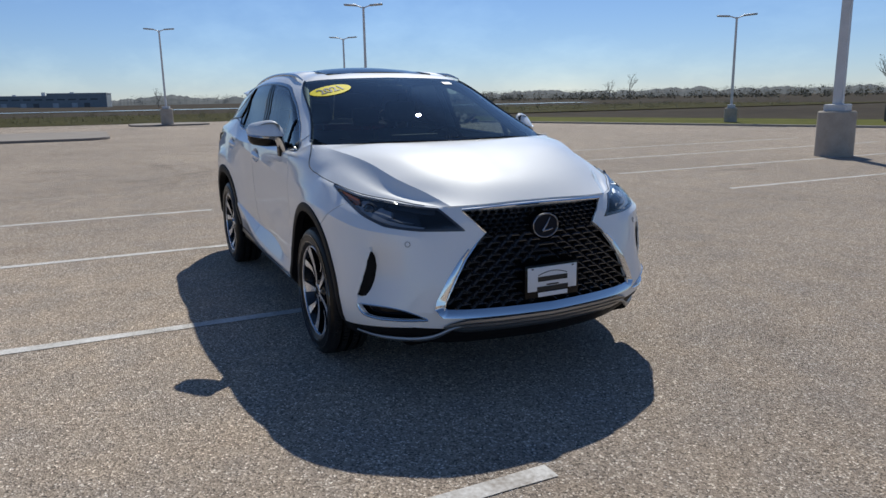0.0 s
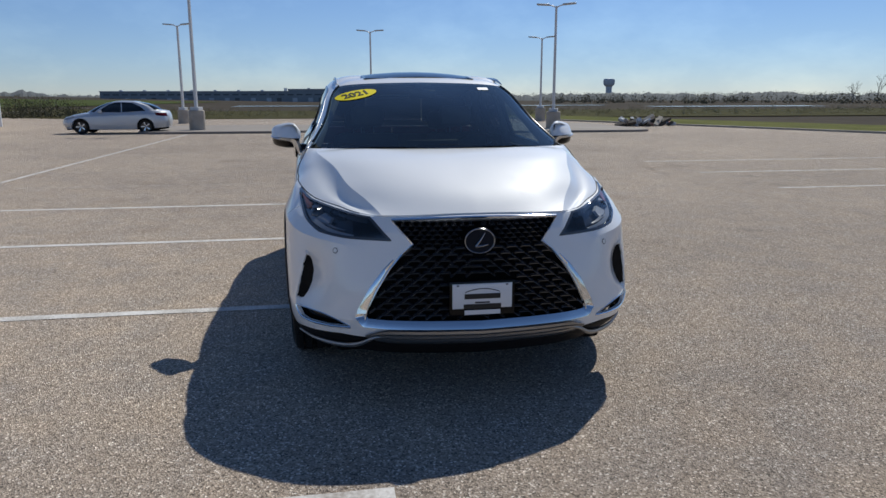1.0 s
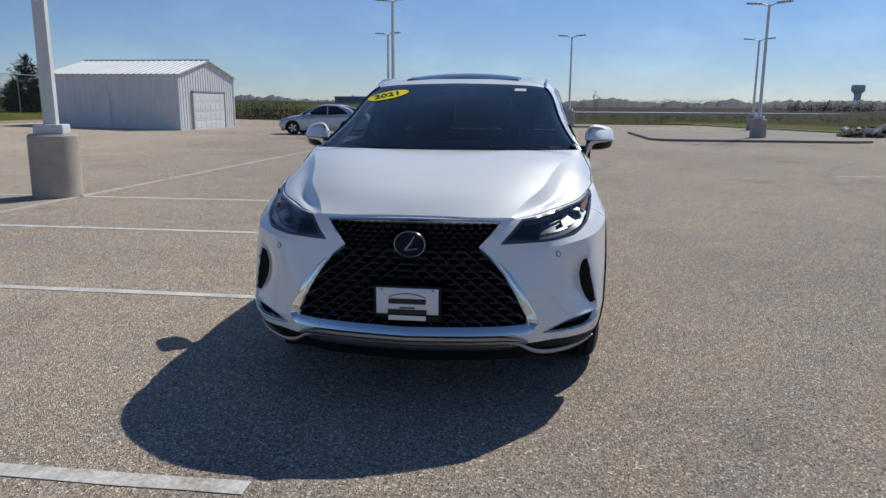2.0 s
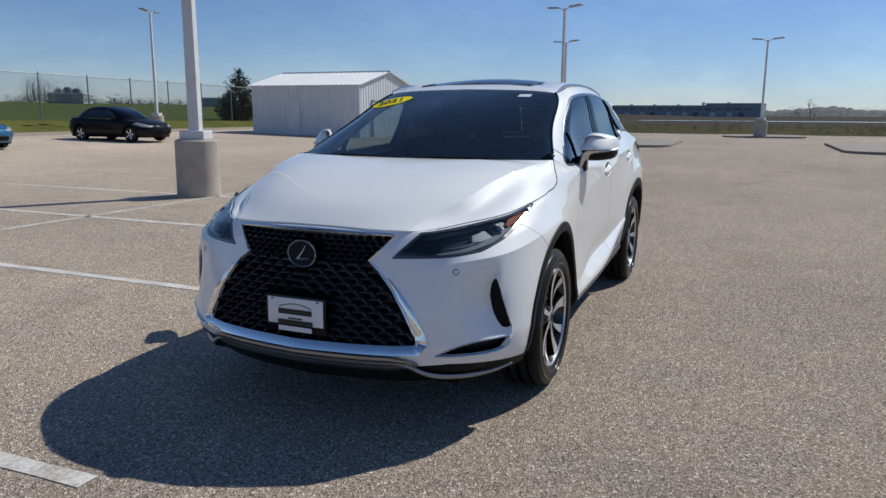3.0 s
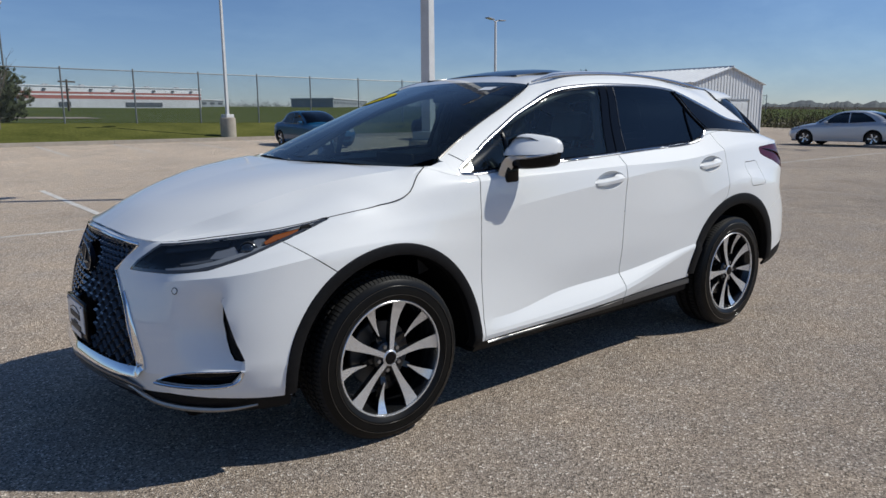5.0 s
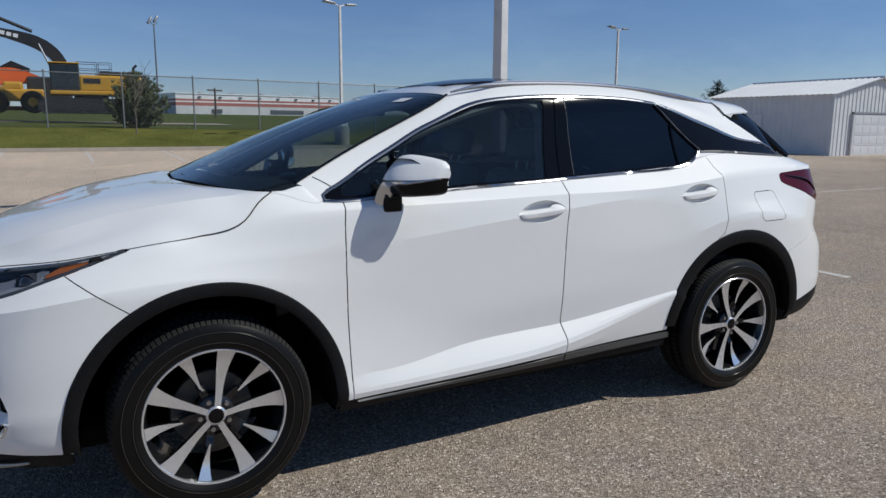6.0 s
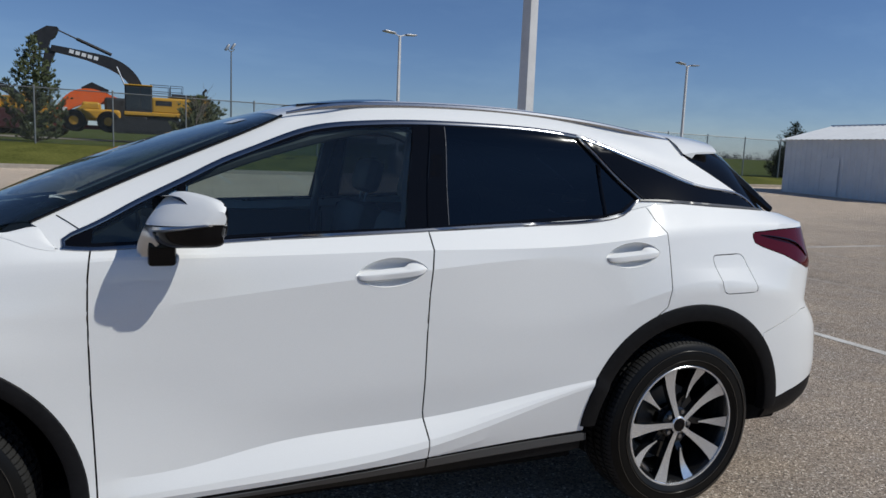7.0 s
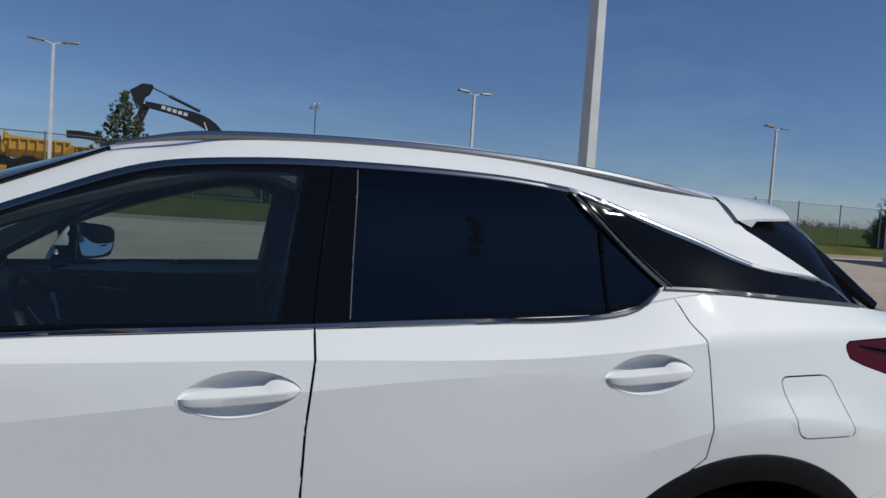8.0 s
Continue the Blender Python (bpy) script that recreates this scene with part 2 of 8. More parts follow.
def asphalt():
    m = material("weathered_asphalt", (0.20, 0.17, 0.15), 0.86, 0, 0, 0.12)
    c = m.node_tree.nodes.new("ShaderNodeTexCoord").outputs["Object"]
    stone = node(m, "ShaderNodeTexVoronoi", Scale=120.0)
    link(m, c, stone.inputs["Vector"])
    fine = noisy(m, 230, 3)
    pick = m.node_tree.nodes.new("ShaderNodeSeparateColor")
    link(m, stone.outputs["Color"], pick.inputs["Color"])
    tone = ramp(m, pick.outputs["Red"], [(0.0, (0.09, 0.076, 0.063)), (0.16, (0.23, 0.190, 0.155)), (0.45, (0.37, 0.305, 0.247)), (0.80, (0.47, 0.390, 0.318)), (0.93, (0.66, 0.565, 0.47)), (1.0, (1.0, 0.92, 0.82))])
    sand = ramp(m, fine, [(0.3, (0.14, 0.114, 0.090)), (0.7, (0.51, 0.425, 0.345))])
    base = mixed(m, 0.15, tone, sand)
    wide = ramp(m, noisy(m, 0.16, 5), [(0.3, (0.84, 0.84, 0.845)), (0.7, (1.14, 1.12, 1.09))])
    base = mixed(m, 1.0, base, wide, "MULTIPLY")
    cast = ramp(m, noisy(m, 2.4, 4), [(0.34, (0.93, 0.95, 0.985)), (0.66, (1.07, 1.045, 1.01))])
    base = mixed(m, 1.0, base, cast, "MULTIPLY")
    stain = ramp(m, noisy(m, 0.9, 3, 0.4), [(0.60, (1, 1, 1)), (0.78, (0.80, 0.79, 0.78))])
    base = mixed(m, 1.0, base, stain, "MULTIPLY")
    # Painted lighting: the base colour pales on the side away from the sun.
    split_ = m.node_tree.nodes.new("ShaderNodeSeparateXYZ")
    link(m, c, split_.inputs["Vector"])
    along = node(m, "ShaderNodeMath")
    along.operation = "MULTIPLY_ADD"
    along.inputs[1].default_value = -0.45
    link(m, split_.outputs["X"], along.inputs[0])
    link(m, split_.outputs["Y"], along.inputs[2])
    downsun = node(m, "ShaderNodeMapRange")
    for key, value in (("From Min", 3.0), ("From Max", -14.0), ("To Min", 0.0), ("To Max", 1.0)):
        downsun.inputs[key].default_value = value
    link(m, along.outputs["Value"], downsun.inputs["Value"])
    base = mixed(m, 1.0, base, mixed(m, downsun.outputs["Result"], (0.985, 0.985, 0.985), (1.49, 1.47, 1.43)), "MULTIPLY")
    link(m, base, bsdf(m).inputs["Base Color"])
    high = mixed(m, 0.5, stone.outputs["Distance"], fine)
    bumped(m, high, 1.0, 0.013)
    return m


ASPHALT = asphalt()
GRASS = mottled("spring_grass", (0.060, 0.070, 0.017), (0.155, 0.155, 0.042), 0.5, 0.9, bump=0.05, fine=9)
MEADOW = mottled("green_field", (0.046, 0.062, 0.018), (0.092, 0.110, 0.034), 0.08, 0.95, bump=0.05, fine=2.0)
FIELD = mottled("brown_field", (0.044, 0.037, 0.030), (0.085, 0.071, 0.053), 0.03, 0.95, fine=0.5)
CONCRETE = mottled("concrete", (0.34, 0.30, 0.25), (0.48, 0.43, 0.37), 3, 0.85, bump=0.002, fine=60)
PAINTLINE = mottled("worn_road_paint", (0.34, 0.30, 0.26), (0.74, 0.72, 0.69), 5, 0.8, bump=0.001, fine=45)

PAINTFADED = mottled("faded_road_paint", (0.27, 0.225, 0.185), (0.47, 0.41, 0.355), 5, 0.9, bump=0.001, fine=45)
PAINTWORN = mottled("half_worn_road_paint", (0.44, 0.41, 0.37), (0.76, 0.74, 0.71), 5, 0.85, bump=0.001, fine=45)
for m, keep in ((PAINTLINE, 0.34), (PAINTWORN, 0.37), (PAINTFADED, 0.43)):
    thin, gone = node(m, "ShaderNodeMixShader"), node(m, "ShaderNodeBsdfTransparent")
    wear = mixed(m, 0.45, noisy(m, 110, 3), noisy(m, 2.2, 3))
    link(m, ramp(m, wear, [(keep - 0.03, (0, 0, 0)), (keep + 0.05, (1, 1, 1))]), thin.inputs["Fac"])
    link(m, gone.outputs["BSDF"], thin.inputs[1])
    link(m, bsdf(m).outputs["BSDF"], thin.inputs[2])
    link(m, thin.outputs["Shader"], m.node_tree.nodes["Material Output"].inputs["Surface"])
for m in (GRASS, MEADOW, FIELD):
    bsdf(m).inputs["Specular IOR Level"].default_value = 0.03
for m in (CONCRETE, PAINTLINE, PAINTWORN, PAINTFADED):
    bsdf(m).inputs["Specular IOR Level"].default_value = 0.15

# ---- the white crossover: body surfaces ----
# Car axes: x forward, y to its left, z up; origin on the ground, midway between the axles.


def pchip(knots, values, at):
    """A smooth line through values that never overshoots between knots."""
    knots, values, at = np.asarray(knots, float), np.asarray(values, float), np.asarray(at, float)
    h = np.diff(knots)[:, None]
    d = np.diff(values, axis=0) / h
    m = np.zeros_like(values)
    m[0], m[-1] = d[0], d[-1]
    a, b = d[:-1], d[1:]
    with np.errstate(divide="ignore", invalid="ignore"):
        hm = np.where(a * b > 0, 2 * a * b / (a + b), 0.0)
    m[1:-1] = np.nan_to_num(hm)
    k = np.clip(np.searchsorted(knots, at) - 1, 0, len(knots) - 2)
    hk = h[k]
    t = ((at - knots[k])[:, None]) / hk
    return ((2 * t**3 - 3 * t**2 + 1) * values[k] + (t**3 - 2 * t**2 + t) * hk * m[k]
            + (3 * t**2 - 2 * t**3) * values[k + 1] + (t**3 - t**2) * hk * m[k + 1])


def steps(counts):
    """Places in a row of intervals, each cut into so many."""
    out = []
    for i, n in enumerate(counts):
        out += [i + k / n for k in range(n)]
    return np.array(out + [float(len(counts))])


def skin(net, nu, nv, smooth_v=False, creases=(), tight=()):
    """A surface through a net of level lines [level][column]: nu and nv are counts per interval; it breaks along the levels
    in creases. Returns points [u][v]."""
    net = np.asarray(net, float)
    s = np.r_[0, np.cumsum(np.linalg.norm(np.diff(net, axis=1), axis=2).mean(0))]
    u = np.interp(steps(nu), np.arange(len(s)), s)
    lines = np.array([(pchip if k in tight else spline)(s, level, u) for k, level in enumerate(net)])
    r = np.r_[0, np.cumsum(np.linalg.norm(np.diff(net, axis=0), axis=2).mean(1))]
    v = np.interp(steps(nv), np.arange(len(r)), r)
    runs = list(zip((0, *creases), (*creases, len(net) - 1)))
    out = []
    for i in range(lines.shape[1]):
        rows = []
        for a, b in runs:
            at = v[(v >= r[a] - 1e-9) & ((v < r[b] - 1e-9) if b < len(net) - 1 else (v <= r[b] + 1e-9))]
            rows.append((spline if smooth_v else pchip)(r[a:b + 1], lines[a:b + 1, i], at) if b - a > 1 else
                        np.stack([np.interp(at, r[a:b + 1], lines[a:b + 1, i, k]) for k in range(3)], 1))
        out.append(np.concatenate(rows))
    return np.array(out)


def mesh_of(p, region=None, drop=None):
    bm = bmesh.new()
    reg = bm.faces.layers.int.new("region")
    vs = [[bm.verts.new(q) for q in row] for row in p]
    for i in range(len(p) - 1):
        for j in range(len(p[0]) - 1):
            if drop and drop(i, j):
                continue
            f = bm.faces.new((vs[i][j], vs[i + 1][j], vs[i + 1][j + 1], vs[i][j + 1]))
            if region:
                f[reg] = region(i, j)
    return bm


AX = {"xz": (0, 2), "yz": (1, 2), "xy": (0, 1)}


def inside(p, poly):
    x, y = p
    hit = False
    for (x0, y0), (x1, y1) in zip(poly, poly[1:] + poly[:1]):
        if (y0 > y) != (y1 > y) and x < (x1 - x0) * (y - y0) / (y1 - y0) + x0:
            hit = not hit
    return hit


def take(bm, poly, view, cond=None):
    """Cut an outline, drawn in a flat view, out of a skin. Returns what lay within it as a skin of its own."""
    a, b = AX[view]
    for p, q in zip(poly, poly[1:] + poly[:1]):
        d = Vector((q[0] - p[0], q[1] - p[1]))
        if d.length < 1e-6:
            continue
        lo0, hi0, lo1, hi1 = min(p[0], q[0]) - 1e-4, max(p[0], q[0]) + 1e-4, min(p[1], q[1]) - 1e-4, max(p[1], q[1]) + 1e-4
        near = []
        for f in bm.faces:
            cs = [v.co for v in f.verts]
            if max(c[a] for c in cs) < lo0 or min(c[a] for c in cs) > hi0 or max(c[b] for c in cs) < lo1 or min(c[b] for c in cs) > hi1:
                continue
            if cond and not cond(f.calc_center_median()):
                continue
            near.append(f)
        if not near:
            continue
        co, no = Vector((0, 0, 0)), Vector((0, 0, 0))
        co[a], co[b] = p
        no[a], no[b] = -d.y / d.length, d.x / d.length
        geom = near + list({e for f in near for e in f.edges}) + list({v for f in near for v in f.verts})
        bmesh.ops.bisect_plane(bm, geom=geom, dist=2e-4, plane_co=co, plane_no=no)
    got = []
    for f in bm.faces:
        c = f.calc_center_median()
        if inside((c[a], c[b]), poly) and (not cond or cond(c)):
            got.append(f)
    piece = bmesh.new()
    made = {}
    for f in got:
        for v in f.verts:
            if v not in made:
                made[v] = piece.verts.new(v.co)
        piece.faces.new([made[v] for v in f.verts])
    bmesh.ops.delete(bm, geom=got, context="FACES")
    return piece


def edged(bm, gap=0.0018, deep=0.014):
    """Draw a panel's rim in by the gap and turn it inwards, as pressed sheet is."""
    bmesh.ops.remove_doubles(bm, verts=bm.verts, dist=3e-4)
    bmesh.ops.dissolve_degenerate(bm, dist=1e-4, edges=bm.edges)
    bm.normal_update()
    rim = [e for e in bm.edges if e.is_boundary]
    if gap:
        move = {}
        for e in rim:
            f = e.link_faces[0]
            d = (e.verts[1].co - e.verts[0].co)
            side = f.normal.cross(d)
            if side.length < 1e-9:
                continue
            side.normalize()
            if side.dot(f.calc_center_median() - e.verts[0].co) < 0:
                side.negate()
            for v in e.verts:
                move[v] = move.get(v, Vector()) + side
        for v, s in move.items():
            if s.length > 1e-6:
                v.co += s.normalized() * gap
    normals = {v: v.normal.copy() for e in rim for v in e.verts}
    got = bmesh.ops.extrude_edge_only(bm, edges=rim)
    for v in [g for g in got["geom"] if isinstance(g, bmesh.types.BMVert)]:
        for e in v.link_edges:
            o = e.other_vert(v)
            if o in normals:
                v.co -= normals[o] * deep
                break
    return bm


def mirrored(bm):
    """The same skin for the other side of the car."""
    other = bm.copy()
    for v in other.verts:
        v.co.y = -v.co.y
    bmesh.ops.reverse_faces(other, faces=other.faces)
    return other


def both(bm):
    """A skin and its mirror image welded along the middle."""
    other = mirrored(bm)
    me = bpy.data.meshes.new("tmp")
    other.to_mesh(me)
    other.free()
    bm.from_mesh(me)
    bpy.data.meshes.remove(me)
    bmesh.ops.remove_doubles(bm, verts=bm.verts, dist=6e-4)
    return bm


from mathutils.bvhtree import BVHTree

# Level lines of the lower body from the nose round the left side to the tail.
sill_edge = [(2.36, 0, .25), (2.32, .30, .25), (2.24, .54, .25), (2.13, .71, .26), (1.98, .845, .27), (1.83, .90, .28), (1.40, .92, .29), (1.10, .905, .29),
             (.85, .90, .29), (.30, .895, .30), (-.25, .895, .305), (-.85, .895, .315), (-1.39, .905, .33), (-1.83, .888, .34), (-2.20, .795, .37), (-2.36, .45, .38), (-2.39, 0, .38)]
low_line = [(2.44, 0, .34), (2.408, .30, .34), (2.335, .55, .34), (2.23, .74, .35), (2.06, .875, .36), (1.87, .932, .37), (1.40, .945, .38), (1.10, .945, .37),
            (.85, .943, .37), (.30, .947, .385), (-.25, .946, .432), (-.85, .938, .575), (-1.39, .950, .60), (-1.85, .927, .43), (-2.25, .815, .45), (-2.42, .45, .46), (-2.45, 0, .46)]
rocker_crease = [(2.455, 0, .44), (2.425, .30, .44), (2.36, .56, .44), (2.255, .75, .45), (2.08, .888, .46), (1.88, .943, .47), (1.40, .953, .48), (1.10, .942, .475),
                 (.80, .928, .448), (.30, .899, .496), (-.25, .898, .525), (-.85, .926, .606), (-1.39, .952, .63), (-1.85, .938, .57), (-2.27, .815, .57), (-2.42, .45, .57), (-2.45, 0, .57)]
mid_line = [(2.44, 0, .58), (2.412, .30, .58), (2.345, .555, .58), (2.24, .735, .59), (2.08, .878, .60), (1.88, .942, .61), (1.40, .957, .62), (1.10, .938, .63),
            (.85, .922, .65), (.30, .914, .66), (-.25, .917, .68), (-.85, .928, .70), (-1.39, .953, .70), (-1.85, .942, .70), (-2.26, .81, .72), (-2.40, .45, .72), (-2.43, 0, .72)]
waist_line = [(2.405, 0, .745), (2.372, .30, .755), (2.296, .55, .785), (2.205, .724, .815), (2.055, .856, .835), (1.865, .926, .866), (1.40, .957, .900), (1.10, .939, .86),
              (.86, .926, .84), (.30, .921, .86), (-.25, .925, .88), (-.85, .931, .86), (-1.39, .957, .992), (-1.85, .938, .945), (-2.17, .81, .87), (-2.29, .45, .87), (-2.32, 0, .87)]
shoulder = [(2.36, 0, .87), (2.335, .30, .868), (2.265, .55, .865), (2.15, .708, .88), (1.975, .842, .90), (1.79, .905, .93), (1.40, .933, .962), (1.10, .928, .975),
            (.87, .926, .976), (.30, .927, 1.024), (-.25, .929, 1.078), (-.85, .9165, 1.105), (-1.39, .930, 1.06), (-1.85, .905, 1.06), (-2.17, .815, 1.06), (-2.23, .45, 1.06), (-2.25, 0, 1.06)]
hood_edge = [(2.302, 0, .945), (2.285, .30, .938), (2.18, .553, .941), (2.03, .665, .960), (1.85, .79, .985), (1.62, .865, 1.025), (1.40, .882, 1.055), (1.15, .898, 1.100),
             (.93, .908, 1.120), (.30, .910, 1.133), (-.25, .912, 1.143), (-.85, .910, 1.153), (-1.39, .893, 1.203), (-1.85, .852, 1.226), (-2.14, .768, 1.232), (-2.18, .44, 1.232), (-2.20, 0, 1.232)]
belt_line = [(2.285, 0, .935), (2.268, .295, .928), (2.165, .54, .930), (2.015, .65, .950), (1.835, .775, .975), (1.605, .85, 1.015), (1.345, .855, 1.084), (1.128, .828, 1.201),
             (.95, .868, 1.158), (.30, .848, 1.178), (-.25, .846, 1.203), (-.85, .838, 1.233), (-1.34, .818, 1.312), (-1.80, .787, 1.293), (-2.05, .72, 1.268), (-2.12, .42, 1.27), (-2.14, 0, 1.27)]
side_net = [sill_edge, low_line, rocker_crease, mid_line, waist_line, shoulder, hood_edge, belt_line]
SU, SV = [8, 8, 7, 7, 8, 14, 10, 8, 16, 16, 18, 16, 14, 11, 9, 5], [3, 4, 5, 6, 6, 5, 5]
soft_, crisp_ = (skin(side_net, SU, SV, creases=c, tight=(7,)) for c in ((2, 4, 5), (2, 4, 5, 6)))
fade_ = np.clip((soft_[..., :1] + .2) / .7, 0, 1)
lower = soft_ * fade_ + crisp_ * (1 - fade_)
half = mesh_of(lower)

# Level lines of the cabin from the windscreen round the left side to the tailgate.
cab_foot = [(1.395, 0, 1.140), (1.285, .63, 1.150), (1.152, .812, 1.172), (1.040, .856, 1.174), (.955, .862, 1.140), (.55, .82, 1.12), (.10, .815, 1.14), (-.40, .815, 1.16), (-.90, .81, 1.18), (-1.30, .795, 1.26), (-1.75, .765, 1.25), (-2.00, .68, 1.22), (-2.10, .40, 1.22), (-2.13, 0, 1.22)]
cab_belt = [(1.375, 0, 1.203), (1.262, .62, 1.202), (1.138, .765, 1.206), (1.020, .798, 1.227), (.95, .862, 1.160), (.55, .845, 1.170), (.10, .840, 1.188), (-.40, .838, 1.212), (-.90, .830, 1.237), (-1.30, .812, 1.312), (-1.75, .780, 1.293), (-2.00, .69, 1.27), (-2.10, .40, 1.27), (-2.13, 0, 1.27)]
cab_mid = [(.86, 0, 1.438), (.775, .50, 1.424), (.722, .635, 1.411), (.665, .702, 1.398), (.575, .748, 1.375), (.39, .758, 1.395), (.03, .763, 1.40), (-.42, .765, 1.415), (-.92, .760, 1.42), (-1.28, .747, 1.44), (-1.66, .718, 1.42), (-1.86, .66, 1.41), (-1.98, .38, 1.41), (-2.00, 0, 1.41)]
cab_top = [(.30, 0, 1.618), (.277, .44, 1.607), (.263, .545, 1.599), (.245, .607, 1.590), (.19, .645, 1.580), (.05, .660, 1.600), (-.14, .668, 1.618), (-.45, .672, 1.626), (-.90, .667, 1.610), (-1.22, .657, 1.575), (-1.50, .640, 1.545), (-1.735, .575, 1.545), (-1.84, .35, 1.56), (-1.86, 0, 1.565)]
roof_edge = [(.22, 0, 1.640), (.205, .40, 1.632), (.194, .49, 1.627), (.18, .548, 1.622), (.12, .588, 1.618), (0, .605, 1.640), (-.17, .612, 1.655), (-.47, .615, 1.663), (-.88, .610, 1.646), (-1.18, .60, 1.610), (-1.48, .585, 1.592), (-1.66, .53, 1.580), (-1.74, .33, 1.60), (-1.76, 0, 1.605)]
roof_mid = [(.05, 0, 1.668), (.04, .22, 1.666), (.022, .30, 1.663), (0, .36, 1.660), (-.05, .40, 1.660), (-.12, .41, 1.670), (-.24, .42, 1.682), (-.50, .42, 1.689), (-.85, .42, 1.676), (-1.10, .41, 1.642), (-1.33, .39, 1.622), (-1.46, .34, 1.618), (-1.53, .22, 1.626), (-1.55, 0, 1.630)]
roof_ridge = [(-.15, 0, 1.684), (-.17, 0, 1.685), (-.185, 0, 1.6855), (-.20, 0, 1.686), (-.24, 0, 1.688), (-.30, 0, 1.691), (-.38, 0, 1.695), (-.55, 0, 1.698), (-.80, 0, 1.692), (-1.0, 0, 1.675), (-1.15, 0, 1.659), (-1.25, 0, 1.648), (-1.32, 0, 1.642), (-1.38, 0, 1.636)]
CU, CV = [7, 5, 4, 4, 6, 9, 9, 9, 8, 8, 6, 5, 5], [2, 9, 9, 4, 4, 3]
cabin = skin([cab_foot, cab_belt, cab_mid, cab_top, roof_edge, roof_mid, roof_ridge], CU, CV, True, (1,))
u_post, u_rear = 16, sum(CU[:11])
v_belt, v_top = 2, 20
cab = mesh_of(cabin, lambda i, j: 3 if i < 12 and j < v_belt else 4 if i < 20 and j < v_belt else 1 if i < u_post and v_belt <= j < v_top else (2 if i >= u_rear and v_belt <= j < v_top - 2 else 0))

# The bonnet, row by row from the nose to the windscreen, each from the middle out to the wing.
hood_rows = [
    [(2.302, 0, .950), (2.297, .15, .949), (2.280, .34, .943), (2.25, .46, .941), (2.228, .492, .938), (2.207, .520, .941), (2.185, .548, .944)],
    [(2.17, 0, 1.028), (2.165, .18, 1.025), (2.135, .40, 1.010), (2.09, .525, .998), (2.070, .578, .966), (2.052, .620, .966), (2.033, .660, .963)],
    [(2.00, 0, 1.090), (2.00, .20, 1.089), (1.975, .46, 1.073), (1.93, .605, 1.052), (1.906, .662, 1.011), (1.880, .722, 1.003), (1.853, .785, .988)],
    [(1.75, 0, 1.155), (1.75, .22, 1.156), (1.735, .52, 1.145), (1.70, .665, 1.119), (1.678, .720, 1.081), (1.652, .788, 1.062), (1.623, .857, 1.028)],
    [(1.55, 0, 1.187), (1.55, .24, 1.189), (1.53, .57, 1.181), (1.50, .726, 1.161), (1.478, .770, 1.136), (1.452, .822, 1.108), (1.42, .873, 1.060)],
    [(1.43, 0, 1.200), (1.42, .27, 1.203), (1.36, .58, 1.204), (1.335, .768, 1.182), (1.325, .802, 1.160), (1.314, .844, 1.126), (1.305, .882, 1.072)],
    [(1.41, 0, 1.2015), (1.39, .28, 1.203), (1.325, .575, 1.203), (1.252, .776, 1.190), (1.239, .805, 1.181), (1.223, .840, 1.163), (1.205, .868, 1.142)],
    [(1.385, 0, 1.203), (1.36, .29, 1.204), (1.285, .57, 1.203), (1.192, .775, 1.2015), (1.178, .794, 1.201), (1.158, .811, 1.2005), (1.131, .828, 1.199)],
]
hood_grid = skin([[r[i] for r in hood_rows[::-1]] for i in range(7)][::-1], [4, 5, 7, 8, 9, 9, 8], [5, 5, 5, 8, 8, 7], True, (3,))
wing = lower[:, 29]
wing = wing[(wing[:, 0] > 1.42) & (wing[:, 0] < 2.25)][::-1]
rows_, cols_ = lower.shape[:2]
flank = BVHTree.FromPolygons([Vector(p) for p in lower.reshape(-1, 3)], [(i * cols_ + j, (i + 1) * cols_ + j, (i + 1) * cols_ + j + 1, i * cols_ + j + 1) for i in range(rows_ - 1) for j in range(cols_ - 1)])
brow = []
for x, z in curve_of([(1.131, 1.1995), (1.193, 1.156), (1.238, 1.108), (1.305, 1.072), (1.405, 1.0545)], 16):
    hit = flank.ray_cast(Vector((x, 1.6, z)), Vector((0, -1, 0)))[0]
    if hit is not None:
        brow.append((x, hit.y, z))
wing = np.concatenate([brow, wing])
for row in hood_grid:
    x = row[0][0]
    if x > 1.125:
        near = min(1.0, max(0.0, (1.50 - x) / .2))
        want = np.array([x, np.interp(x, wing[:, 0], wing[:, 1]) - .003 + .0045 * near, np.interp(x, wing[:, 0], wing[:, 2]) + .001 + .001 * near])
        shift = want - row[0]
        for k in range(14):
            row[k] += shift * (1 - k / 14) ** 1.6
hood = mesh_of(hood_grid)
bmesh.ops.reverse_faces(hood, faces=hood.faces)

# Lift the openings, doors and lamps out of the skins.
ARCH_F, ARCH_R, ARCH_R0 = (1.388, .375), (-1.395, .375), .485
for cx, cz in (ARCH_F, ARCH_R):
    take(half, [(cx - ARCH_R0, 0.1)] + arc(cx, cz, ARCH_R0, 180, 0, 36) + [(cx + ARCH_R0, 0.1)], "xz").free()
grille_line = [(0, .928), (.415, .917), (.322, .812), (.375, .765), (.44, .69), (.495, .60), (.545, .50), (.56, .452), (0, .445)]
take(half, [(-.05, .445), (-.05, .928)] + grille_line[1:8] + [(.0, .445)], "yz", lambda c: c.x > 1.9).free()
